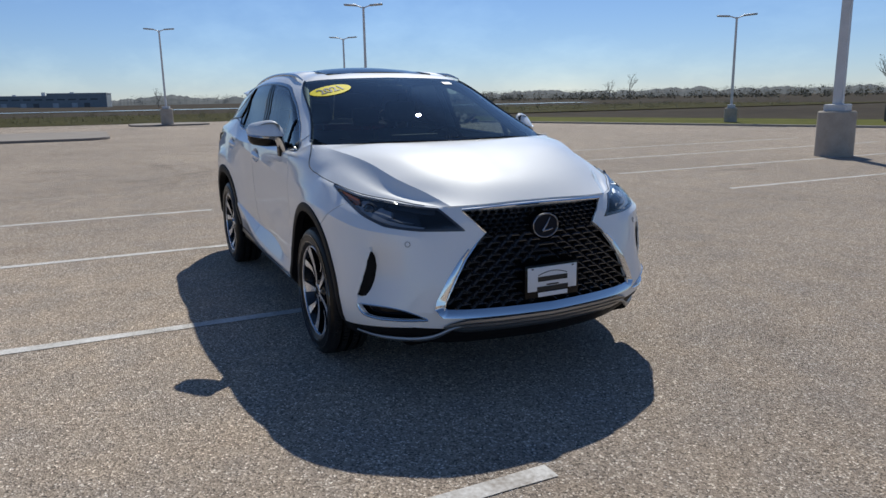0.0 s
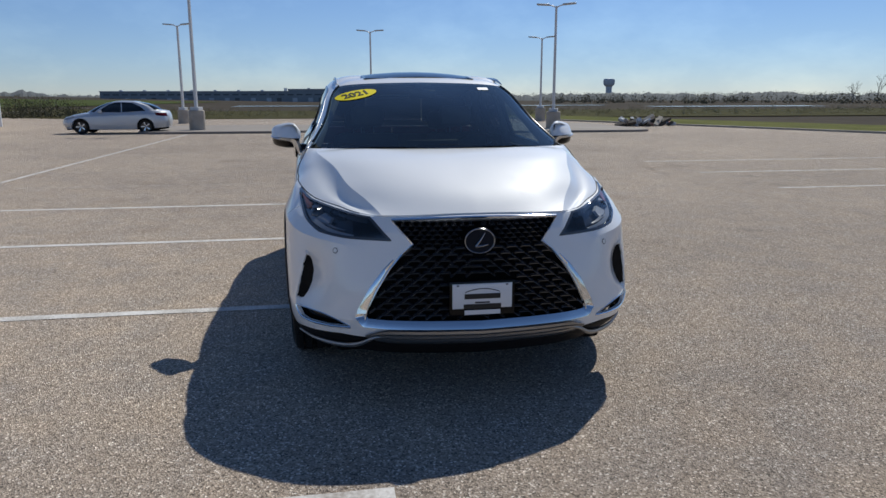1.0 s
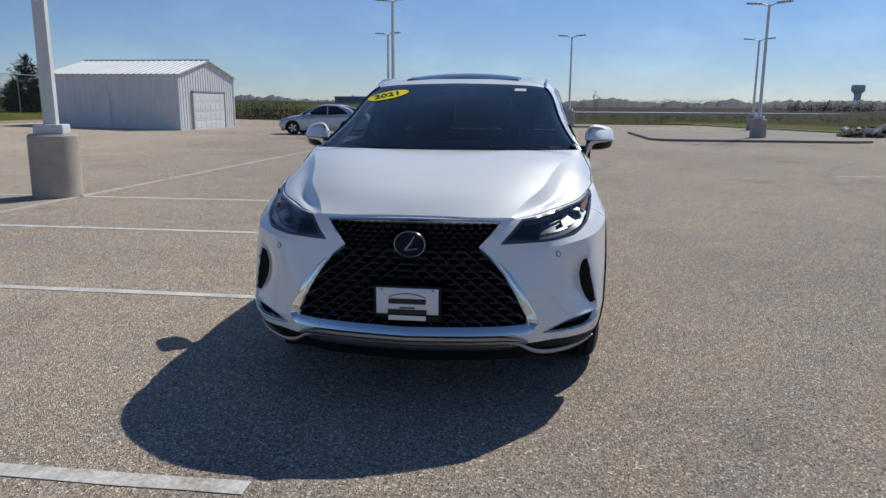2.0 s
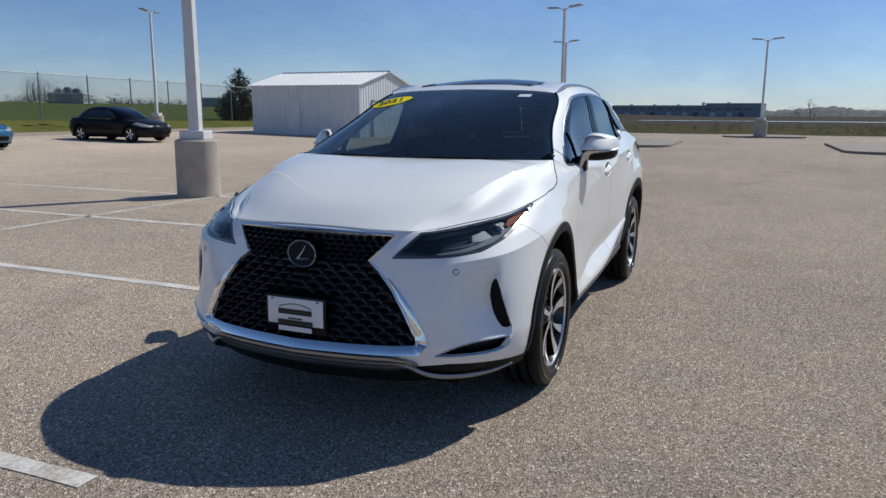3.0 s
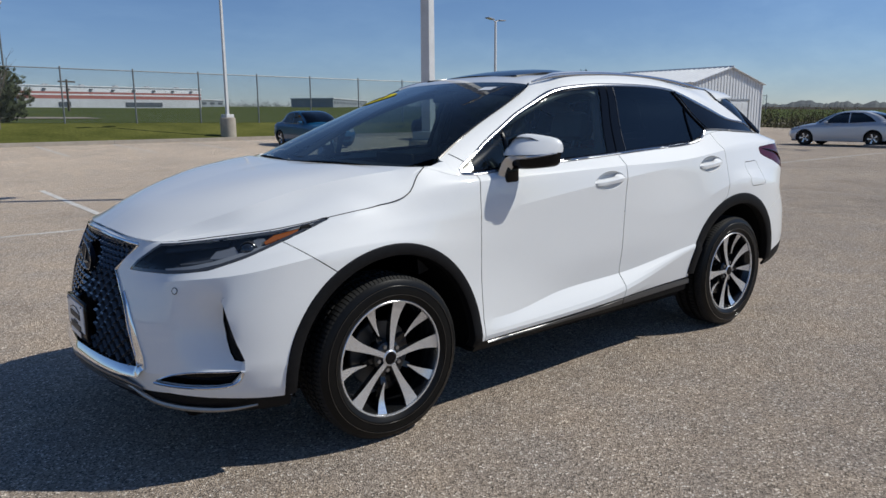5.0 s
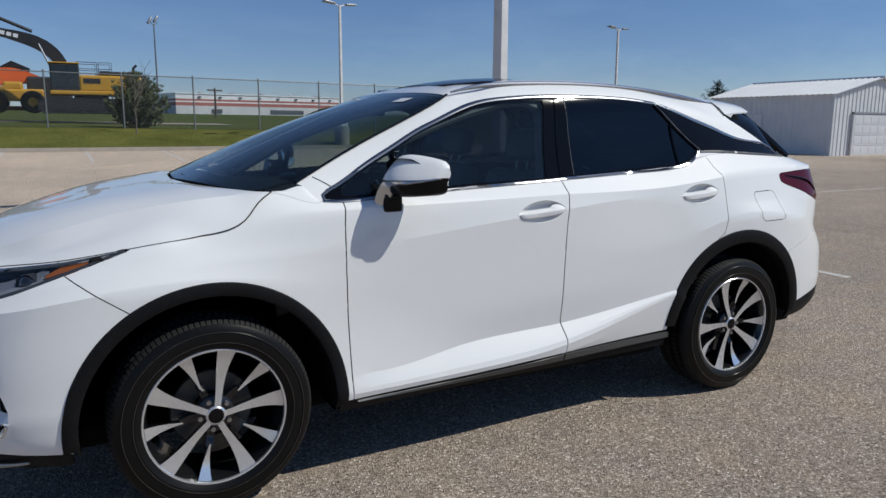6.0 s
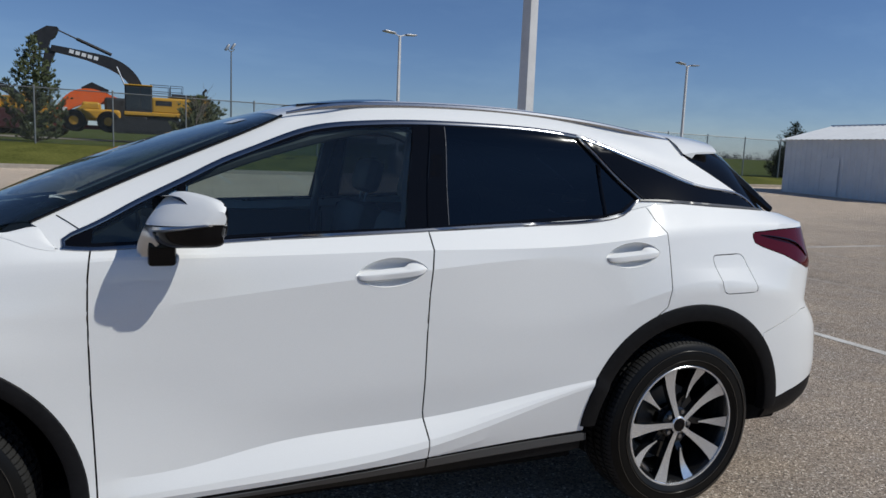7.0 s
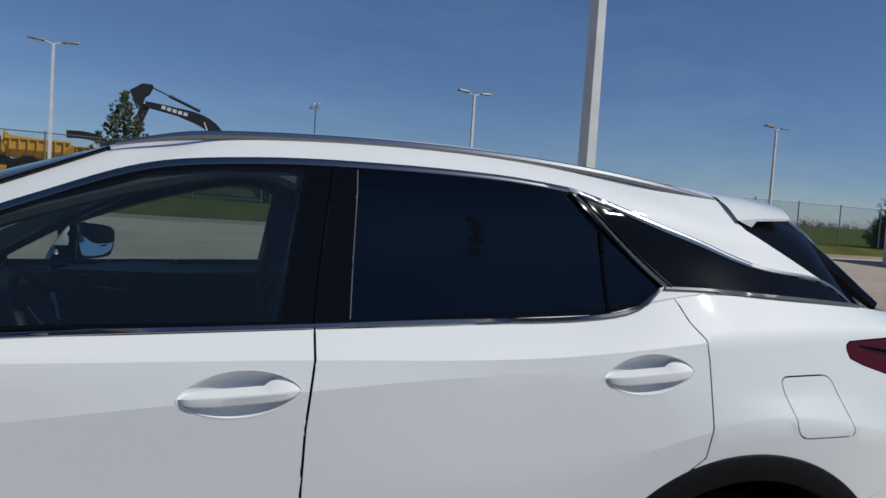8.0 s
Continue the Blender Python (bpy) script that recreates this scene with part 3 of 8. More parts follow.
lamp_line = [(2.45, .820), (2.45, .915), (2.24, .931), (2.185, .936), (2.03, .956), (1.85, .982), (1.645, 1.020), (1.77, .975), (1.87, .940), (2.0, .893), (2.13, .851), (2.24, .832)]
near_lamp = [f for f in half.faces if f.calc_center_median().x > 1.9 and f.calc_center_median().y < .62]
bmesh.ops.bisect_plane(half, geom=near_lamp + list({e for f in near_lamp for e in f.edges}) + list({v for f in near_lamp for v in f.verts}), dist=1e-4,
                       plane_co=(0, .42, .826), plane_no=(0, 1, -.9))
headlight = take(half, lamp_line, "xz", lambda c: c.y > 0.42 + (c.z - 0.826) * 0.9)
slot = take(half, [(.836, .730), (.829, .70), (.829, .65), (.842, .58), (.858, .53), (.872, .503), (.886, .496), (.896, .505), (.886, .55), (.868, .62), (.850, .69)], "yz", lambda c: c.x > 1.9)


def scooped(bm):
    """Sink the bumper skin towards the inner rim of the corner slot."""
    for v in bm.verts:
        x, y, z = v.co
        if x < 1.85 or not .44 < z < .78:
            continue
        f = (.73 - z) / .23
        y_out = .836 + .060 * max(0.0, min(f, 1.0)) ** .8
        y_in = y_out - .030 * max(0.0, math.sin(math.pi * max(0.0, min(1.0, f * .85 + .05))))
        s = max(0.0, math.sin(math.pi * max(0.0, min(1.0, (.765 - z) / .305)))) ** .8
        if y <= y_in:
            k = math.exp(-((y_in - y) / .075) ** 2)
        elif y < y_out:
            k = (y_out - y) / (y_out - y_in)
        else:
            k = 0.0
        v.co += Vector((-.050, -.030, 0)) * (s * k)


scooped(half), scooped(slot)
insert = take(half, [(.635, .407), (.704, .442), (.80, .463), (.885, .466), (.893, .459), (.866, .412), (.84, .405), (.763, .404)], "yz", lambda c: c.x > 1.9)
tail = take(half, [(-1.750, 1.172), (-1.752, 1.187), (-1.766, 1.196), (-1.95, 1.208), (-2.12, 1.213), (-2.5, 1.214), (-2.5, 1.03), (-2.10, 1.03), (-2.03, 1.055), (-1.93, 1.095), (-1.80, 1.133), (-1.758, 1.150)], "xz")
rocker = take(half, [(1.2, .10), (1.2, .33), (.83, .345), (.30, .362), (-.25, .385), (-.93, .402), (-1.2, .402), (-1.2, .10)], "xz")
front_valance = take(half, [(1.5, .10), (1.5, .326), (1.87, .326), (2.02, .338), (2.15, .352), (2.28, .362), (2.36, .350), (2.6, .345), (2.6, .10)], "xz")
rear_valance = take(half, [(-1.6, .10), (-1.6, .40), (-1.80, .415), (-2.0, .465), (-2.2, .505), (-2.6, .52), (-2.6, .10)], "xz")
seam_a = [(.850, 1.30), (.856, 1.16), (.864, 1.07), (.866, .96), (.862, .72), (.850, .42), (.842, .10)]
seam_b = [(-.250, 1.30), (-.240, 1.205), (-.238, 1.140), (-.231, 1.081), (-.223, .990), (-.220, .85), (-.220, .55), (-.236, .45), (-.228, .10)]
seam_c = [(-1.185, 1.36), (-1.194, 1.311), (-1.211, 1.286), (-1.232, 1.239), (-1.266, 1.200), (-1.270, 1.146), (-1.271, .980), (-1.255, .90), (-1.0, .70), (-.95, .30), (-.95, .10)]


def rounded(poly, r, n=5):
    """An outline with its corners turned at radius r."""
    out = []
    for k, p in enumerate(poly):
        a, b, c = Vector(poly[k - 1]), Vector(p), Vector(poly[(k + 1) % len(poly)])
        u, w = (a - b).normalized() * r, (c - b).normalized() * r
        for i in range(n + 1):
            t = i / n
            q = (b + u) * (1 - t) ** 2 + b * (2 * t * (1 - t)) + (b + w) * t * t
            out.append((q.x, q.y))
    return out


fuel = take(half, rounded([(-1.492, 1.104), (-1.670, 1.108), (-1.738, .946), (-1.540, .944)], .03), "xz")
door_front = take(half, seam_a + seam_b[::-1], "xz")
door_rear = take(half, seam_b + seam_c[::-1], "xz")
bumper_front = take(half, [(1.90, 1.2), (1.868, .953), (1.655, .802), (1.60, .10), (2.7, .10), (2.7, 1.2)], "xz")
bumper_rear = take(half, [(-1.79, .10), (-1.79, .76), (-2.06, .845), (-2.7, .845), (-2.7, .10)], "xz")
fender = take(half, [(.5, .05), (.5, 1.4), (2.7, 1.4), (2.7, .05)], "xz")
quarter = half

side = lambda c: c.y > 0.4 and c.x < 1.0
dlo_low = [(.932, 1.163), (.87, 1.159), (.754, 1.163), (.55, 1.172), (.34, 1.183), (-.25, 1.211), (-.64, 1.229), (-1.0, 1.250), (-1.09, 1.272), (-1.178, 1.328)]
dlo_high = [(-.925, 1.576), (-.80, 1.589), (-.63, 1.597), (-.35, 1.598), (-.19, 1.594), (0, 1.580), (.10, 1.567), (.18, 1.548), (.27, 1.515), (.367, 1.474), (.462, 1.433), (.555, 1.384), (.64, 1.340), (.74, 1.288), (.83, 1.237), (.895, 1.206), (.924, 1.190), (.935, 1.175)]
vent = take(cab, [(.855, 1.172), (.62, 1.182), (.608, 1.344), (.74, 1.274), (.850, 1.212)], "xz", side)
window_front = take(cab, [(.590, 1.184), (.34, 1.197), (-.158, 1.216), (-.186, 1.39), (-.214, 1.575), (0, 1.562), (.15, 1.538), (.36, 1.464), (.47, 1.417), (.580, 1.358)], "xz", side)
window_rear = take(cab, [(-.324, 1.224), (-.64, 1.243), (-1.0, 1.264), (-1.0, 1.462), (-.905, 1.562), (-.80, 1.580), (-.63, 1.584), (-.341, 1.582), (-.333, 1.40)], "xz", side)
vent_rear = take(cab, [(-1.018, 1.266), (-1.09, 1.285), (-1.158, 1.328), (-1.018, 1.455)], "xz", side)
dlo_black = take(cab, dlo_low + dlo_high, "xz", side)
tailgate_side = take(cab, [(-1.503, 1.522), (-1.527, 1.495), (-1.578, 1.466), (-1.669, 1.416), (-1.758, 1.366), (-1.80, 1.347), (-1.885, 1.272), (-2.3, 1.25), (-2.3, 1.56), (-1.70, 1.556)], "xz", lambda c: c.y > .3)
quarter_glass = take(cab, [(-.946, 1.566), (-1.199, 1.329), (-1.316, 1.323), (-1.511, 1.312), (-1.731, 1.301), (-1.870, 1.292), (-1.81, 1.334), (-1.757, 1.354), (-1.646, 1.369), (-1.54, 1.383), (-1.461, 1.400), (-1.35, 1.437), (-1.167, 1.493)], "xz", side)


def split(bm, key):
    layer = bm.faces.layers.int["region"]
    got = [f for f in bm.faces if f[layer] == key]
    piece, made = bmesh.new(), {}
    for f in got:
        for v in f.verts:
            if v not in made:
                made[v] = piece.verts.new(v.co)
        piece.faces.new([made[v] for v in f.verts])
    bmesh.ops.delete(bm, geom=got, context="FACES")
    return piece


windscreen = split(cab, 1)
rear_screen = split(cab, 2)
screen_foot = split(cab, 3)
split(cab, 4).free()

probe_bm = bmesh.new()
for grid in (lower, cabin, hood_grid):
    vs = [[probe_bm.verts.new(q) for q in row] for row in grid]
    for i in range(len(grid) - 1):
        for j in range(len(grid[0]) - 1):
            probe_bm.faces.new((vs[i][j], vs[i + 1][j], vs[i + 1][j + 1], vs[i][j + 1]))
probe_bm.normal_update()
PROBE = BVHTree.FromBMesh(probe_bm)
probe_bm.free()


def on_side(x, z, out=0.0, y0=1.6):
    """The place on the left side of the body at x and height z, lifted outwards."""
    p, n, _, _ = PROBE.ray_cast(Vector((x, y0, z)), Vector((0, -1, 0)))
    if p is None:
        return Vector((x, 0.82, z))
    if n.y < 0:
        n = -n
    return p + n * out


def on_front(y, z, out=0.0):
    p, n, _, _ = PROBE.ray_cast(Vector((3.5, abs(y), z)), Vector((-1, 0, 0)))
    if p is None:
        return Vector((2.3, y, z))
    p = p + (n if n.x > 0 else -n) * out
    return Vector((p.x, p.y if y >= 0 else -p.y, p.z))


car = empty("crossover_car", label="pearl white compact crossover, black cladding, parked on asphalt", category="car")


def pair(name, bm, mat, label="", rim=True, gap=0.0024, deep=0.016, parent=None, sharp=32.0):
    """A panel on the left and its twin on the right."""
    if rim:
        edged(bm, gap, deep)
    other = mirrored(bm)
    return part(name, bm, mat, parent or car, label, sharp=sharp), part(name, other, mat, parent or car, label, sharp=sharp)


def lens(c, semi, turn, n=72):
    """An oval drawn out to a point at both ends."""
    ca, sa = math.cos(radians(turn)), math.sin(radians(turn))
    out = []
    for k in range(n):
        a = 2 * math.pi * k / n
        u, w = semi[0] * math.cos(a), semi[1] * math.copysign(abs(math.sin(a)) ** 1.35, math.sin(a))
        out.append((c[0] + u * ca - w * sa, c[1] + u * sa + w * ca))
    return out


GRIPS = (((-.080, 1.070), (.130, .050), -4.5), ((-1.090, 1.112), (.130, .050), -4.5))


def bowl_mesh(door, c, semi, turn, deep):
    """Cut a pointed oval out of a door skin and give the bowl that fills it, with a thin lip over the edge."""
    take(door, lens(c, semi, turn), "xz").free()
    bm = bmesh.new()
    rings = []
    for r, out in ((1.055, -.001), (1.05, .0006), (1.0, .0006), (.985, -.0012), (.95, None), (.88, None), (.78, None), (.64, None), (.46, None), (.25, None)):
        ring = []
        for x, z in lens(c, (semi[0] * (1 + (r - 1) * .45) if r > 1 else semi[0] * r, semi[1] * r), turn):
            q = on_side(x, z)
            q.y += out if out is not None else -deep * (1 - r * r) ** .65
            ring.append(bm.verts.new(q))
        rings.append(ring)
    for a, b in zip(rings, rings[1:]):
        for k in range(len(a)):
            bm.faces.new((a[k], a[(k + 1) % len(a)], b[(k + 1) % len(a)], b[k]))
    bm.faces.new(rings[-1])
    bmesh.ops.recalc_face_normals(bm, faces=bm.faces)
    if sum(f.normal.y for f in bm.faces) < 0:
        bmesh.ops.reverse_faces(bm, faces=bm.faces)
    return bm


bowls = [bowl_mesh(d, c, s, t, 0.036) for d, (c, s, t) in zip((door_front, door_rear), GRIPS)]

part("bonnet", edged(both(hood)), WHITE, car, sharp=8.0)
# Thin dark tube added along the bonnet edge as the gap's shade.
bm = bmesh.new()
tube(bm, [Vector(row[0]) + Vector((0, .0015, -.0005)) for row in hood_grid[:-1]], .0024, 6)
other = mirrored(bm)
part("bonnet_gap_shade", bm, CLADDING, car), part("bonnet_gap_shade", other, CLADDING, car)
bumper = part("front_bumper", edged(both(bumper_front)), WHITE, car, sharp=18.0)
part("rear_bumper", edged(both(bumper_rear)), WHITE, car)
opening = [(.14, -.40), (-.26, -.40), (-.26, .40), (.14, .40)]
both(cab)
take(cab, opening, "xy", lambda c: c.z > 1.55).free()
part("roof", edged(cab, 0.0), WHITE, car)
pair("fender", fender, WHITE, sharp=30.0)
part("rear_body", edged(both(quarter)), WHITE, car)
doors_f = pair("front_door", door_front, WHITE, sharp=7.0, gap=.0030)
doors_r = pair("rear_door", door_rear, WHITE, sharp=7.0, gap=.0030)
pair("fuel_flap", fuel, WHITE)
pair("rocker_panel", rocker, CLADDING)
part("front_valance", edged(both(front_valance)), CLADDING, car)
part("rear_valance", edged(both(rear_valance)), CLADDING, car)
pair("pillar_trim", dlo_black, BLACK, gap=0.0, deep=0.02)
pair("quarter_glass", quarter_glass, BLACK, "black rear quarter glass", deep=0.01)
part("cowl", both(screen_foot), LINER, car, "black plastic cowl")
pair("tailgate_side", tailgate_side, BLACK, "black tailgate flank", deep=0.01)
part("windscreen", edged(both(windscreen), 0.004, 0.006), SHIELD, car)
part("rear_screen", edged(both(rear_screen), 0.004, 0.006), PRIVACY, car)
for name, bm, mat in (("quarter_light", vent, SIDEGLASS), ("front_window", window_front, SIDEGLASS), ("rear_window", window_rear, PRIVACY), ("rear_quarter_light", vent_rear, PRIVACY)):
    pair(name, bm, mat, rim=False)


def twin(name, bm, mat, parents=None, label="", **kw):
    """A part on the left and its mirror image on the right."""
    other = mirrored(bm)
    a, b = parents or (car, car)
    return part(name, bm, mat, a, label, **kw), part(name, other, mat, b, label, **kw)


# White corner between the wing's top edge and the windscreen's foot.
keep = (lower[:, -1, 0] < 1.131) & (lower[:, -1, 0] > .945)
edge_, under_ = lower[keep, -1], lower[keep, -2]
down_ = (under_ - edge_) / np.linalg.norm(under_ - edge_, axis=1)[:, None]
out_ = np.array([0.0, .0008, .0006])
foot_, top_ = curve_of(edge_, 17), curve_of(cabin[12:21, v_belt], 17)
top_ = foot_ + (top_ - foot_) * np.minimum(1, np.arange(17) / 10)[:, None] ** 1.3
bm = bmesh.new()
rows = [[bm.verts.new(q) for q in row] for row in (curve_of(edge_ + down_ * .009, 17) + out_, foot_ + out_ * 1.6, foot_ * .67 + top_ * .33 + out_ * 4, foot_ * .33 + top_ * .67 + out_ * 4, top_ + out_ * .4)]
for a, b in zip(rows, rows[1:]):
    for i in range(16):
        bm.faces.new((a[i], a[i + 1], b[i + 1], b[i]))
bmesh.ops.recalc_face_normals(bm, faces=bm.faces)
if sum(f.normal.z for f in bm.faces) < 0:
    bmesh.ops.reverse_faces(bm, faces=bm.faces)
twin("wing_corner", bm, WHITE, sharp=60.0)

# Dark tubes added behind the gaps between the panels, standing for their shade.
for line in (seam_a[1:-1], seam_b[1:-1], seam_c[2:-2], [(1.868, .953), (1.655, .802)]):
    bm = bmesh.new()
    pts = []
    for p, q in zip(line, line[1:]):
        n = max(2, int(math.dist(p, q) / .02))
        pts += [(p[0] + (q[0] - p[0]) * k / n, p[1] + (q[1] - p[1]) * k / n) for k in range(n)]
    tube(bm, [on_side(x, z, -.0075) for x, z in pts + [line[-1]]], .0045, 6)
    twin("panel_gap_shade", bm, LINER)

# Door handles: a bowl in the skin, and across it a bar with an upright face that runs up into the rear rim.
for (c, s, t), bowl, doors in zip(GRIPS, bowls, (doors_f, doors_r)):
    twin("handle_bowl", bowl, WHITE, doors, sharp=40.0)
    bm = bmesh.new()
    ca, sa = math.cos(radians(t)), math.sin(radians(t))
    rows = []
    for k in range(31):
        f = k / 30 * 2 - 1
        full = max(0.0, 1 - abs(f) ** 5) ** .6
        back = max(0.0, (f - .40) / .60)
        rise_ = .012 * full + .030 * back * (1 - back) * 2.2
        row = []
        for w, out in ((rise_, -.014 + .012 * back), (.006 * full, .006 * full), (.001, .0115 * full + .001), (-.003, .0125 * full), (-.019 * full, .0085 * full), (-.0225 * full, .004 * full),
                       (-.022 * full, -.010), (-.004 * full, -.020)):
            x, z = c[0] - f * s[0] * .985 * ca - w * sa, c[1] - f * s[0] * .985 * sa + w * ca
            q = on_side(x, z)
            q.y += out
            row.append(bm.verts.new(q))
        rows.append(row)
    for a, b in zip(rows, rows[1:]):
        for i in range(8):
            bm.faces.new((a[i], a[(i + 1) % 8], b[(i + 1) % 8], b[i]))
    bm.faces.new(rows[0]), bm.faces.new(rows[-1])
    bmesh.ops.recalc_face_normals(bm, faces=bm.faces)
    twin("door_handle", bm, WHITE, doors, sharp=24.0)

# Wheel arch cladding and liners.
for cx, cz in (ARCH_F, ARCH_R):
    bm = bmesh.new()
    rows = []
    ax, az, a0, a1, inner = (cx, cz, -5, 186, .466) if cx > 0 else (-1.410, .388, 4, 179, .447)
    for k in range(61):
        a = radians(a0 + (a1 - a0) * k / 60)
        ring = []
        for r, out, deep in ((.520, -.002, 0), (.516, .006, 0), (.505, .009, 0), (inner + .011, .009, 0), (inner + .002, .005, 0), (inner, -.04, 0), (inner + .009, -.05, 0)):
            x, z = ax + r * math.cos(a), az + r * math.sin(a)
            base = on_side(ax + .515 * math.cos(a), max(az + .515 * math.sin(a), .30))
            ring.append(bm.verts.new((x, max(base.y, .905) + out, z)))
        rows.append(ring)
    for a, b in zip(rows, rows[1:]):
        for i in range(6):
            bm.faces.new((a[i], a[i + 1], b[i + 1], b[i]))
    twin("arch_cladding", bm, CLADDING)
    bm = bmesh.new()
    rows = [[bm.verts.new((cx + .475 * math.cos(a), y, max(cz + .475 * math.sin(a), .31))) for y in (.915, .75, .55, .50)] for a in (radians(-14 + (208 if cx > 0 else 192) * k / 40) for k in range(41))]
    for a, b in zip(rows, rows[1:]):
        for i in range(3):
            bm.faces.new((a[i], b[i], b[i + 1], a[i + 1]))
    bm.faces.new([r[3] for r in rows])
    twin("wheel_liner", bm, LINER)

# Underbody, engine bay and floor.
bm = bmesh.new()
box(bm, (-2.20, -.70, .24), (2.22, .70, .34), .03)
box(bm, (1.0, -.50, .30), (2.20, .50, .88), .04)
box(bm, (-2.05, -.48, .30), (-1.0, .48, .95), .04)
box(bm, (-.90, -.86, .27), (.88, .86, .40), .02)
part("underbody", bm, LINER, car, "black underside")

# Side window trim: flat bright bands, dark seals.
def band(bm, line, wide, out=.0045):
    """A flat bar lying on the side of the body along a line of (x, z); wide may be a list."""
    line = [Vector(p) for p in line]
    rows = []
    for k, p in enumerate(line):
        d = (line[min(k + 1, len(line) - 1)] - line[max(k - 1, 0)]).normalized()
        w = wide if isinstance(wide, float) else float(np.interp(k / (len(line) - 1), np.linspace(0, 1, len(wide)), wide))
        rows.append([bm.verts.new(on_side(p.x - d.y * w * f, p.y + d.x * w * f, o)) for f, o in ((-.5, -.003), (-.46, out * .6), (-.30, out), (.30, out), (.46, out * .6), (.5, -.003))])
    for a, b in zip(rows, rows[1:]):
        for i in range(5):
            bm.faces.new((a[i], b[i], b[i + 1], a[i + 1]))
    bm.faces.new(rows[0]), bm.faces.new(rows[-1][::-1])
    bmesh.ops.recalc_face_normals(bm, faces=bm.faces)
    if sum(f.normal.y * f.calc_area() for f in bm.faces) < 0:
        bmesh.ops.reverse_faces(bm, faces=bm.faces)
    return bm


MIDCHROME = material("weathered_chrome", (0.42, 0.43, 0.45), 0.2, 1.0)
DARKCHROME = material("dark_chrome", (0.30, 0.305, 0.32), 0.22, 1.0)
GREYSTRIP = material("grey_window_strip", (0.13, 0.13, 0.135), 0.35)
twin("window_sill_trim", band(bmesh.new(), [(x, z - .003) for x, z in curve_of(dlo_low, 60)], .012, .006), DARKCHROME)
twin("window_arch_trim", band(bmesh.new(), [(x, z - .003) for x, z in curve_of([(.928, 1.163)] + dlo_high[::-1], 80)], [.012, .017, .017, .018, .018, .017, .016]), DARKCHROME)
twin("quarter_trim", band(bmesh.new(), curve_of([(-.928, 1.575), (-1.06, 1.536), (-1.17, 1.498), (-1.352, 1.4415), (-1.465, 1.404), (-1.543, 1.3855), (-1.65, 1.3725), (-1.761, 1.357), (-1.815, 1.335), (-1.876, 1.290)], 70),
                          [.014, .017, .019, .019, .016, .011, .010, .008]), MIDCHROME)
twin("quarter_sill_trim", band(bmesh.new(), curve_of([(-1.185, 1.322), (-1.312, 1.321), (-1.505, 1.310), (-1.72, 1.298), (-1.88, 1.287)], 40), [.010, .012, .012, .009], .007), GREYSTRIP)
bm = bmesh.new()
for shift, r in ((0, .007), (-.028, .006)):
    tube(bm, [on_side(x + shift, z, .004) for x, z in curve_of([(-.925, 1.563), (-1.036, 1.452), (-1.178, 1.326)], 20)], r, 6, flat=.7)
twin("pillar_strip", bm, BLACK)
bm = bmesh.new()
tube(bm, [on_side(x, z, .001) for x, z in curve_of([(-.240, 1.210), (-.258, 1.40), (-.283, 1.597)], 16)], .0032, 6)
tube(bm, [on_side(x, z, .002) for x, z in curve_of([(-.157, 1.216), (-.185, 1.40), (-.213, 1.574)], 16)], .0026, 6)
twin("pillar_seal", bm, BLACK)
bm = bmesh.new()
tube(bm, [on_side(x, z, .001) for x, z in curve_of([(-.323, 1.224), (-.332, 1.40), (-.340, 1.582)], 16)], .0017, 6)
twin("window_channel", bm, GREYSTRIP)
bm = bmesh.new()
tube(bm, [on_side(x, z, .003) for x, z in curve_of([(.606, 1.182), (.602, 1.26), (.596, 1.336)], 12)], .008, 6)
twin("window_divider", bm, BLACK)
bm = bmesh.new()
tube(bm, [on_side(x, z, .003) for x, z in curve_of([(-1.010, 1.262), (-1.009, 1.36), (-1.008, 1.462)], 12)], .007, 6)
twin("window_divider", bm, BLACK)
bm = bmesh.new()
tube(bm, [on_side(x, z, .0) for x, z in curve_of([(.952, 1.250), (.920, 1.232), (.890, 1.213)], 8)], .0022, 5)
twin("corner_seal", bm, BLACK)

# Dark moulding along the windscreen's sides and top.
bm = bmesh.new()
tube(bm, [Vector(q) + Vector((.004, .002, .004)) for q in cabin[u_post][v_belt:v_top + 1]], .007, 6, flat=.7)
twin("windscreen_moulding", bm, BLACK)

# Rocker strip: a bright tapering blade between door and black sill, in two lengths.
SILL = material("grey_sill_strip", (0.10, 0.101, 0.104), 0.30, 0.4)
for ends in (((.83, .334, .340), (.30, .337, .354), (-.225, .345, .378)), ((-.233, .345, .379), (-.60, .352, .387), (-.925, .360, .392))):
    bm = bmesh.new()
    rows = []
    for k in range(25):
        x, lo_, hi_ = spline([0, 1, 2], ends, [k / 12])[0]
        rows.append([bm.verts.new(on_side(x, z, o)) for z, o in ((hi_, -.006), (hi_ - .001, .004), (lo_ + .004, .009), (lo_, .006), (lo_ - .002, -.006))])
    for a, b in zip(rows, rows[1:]):
        for i in range(4):
            bm.faces.new((a[i], b[i], b[i + 1], a[i + 1]))
    bm.faces.new(rows[0]), bm.faces.new(rows[-1])
    bmesh.ops.recalc_face_normals(bm, faces=bm.faces)
    twin("sill_blade", bm, SILL)

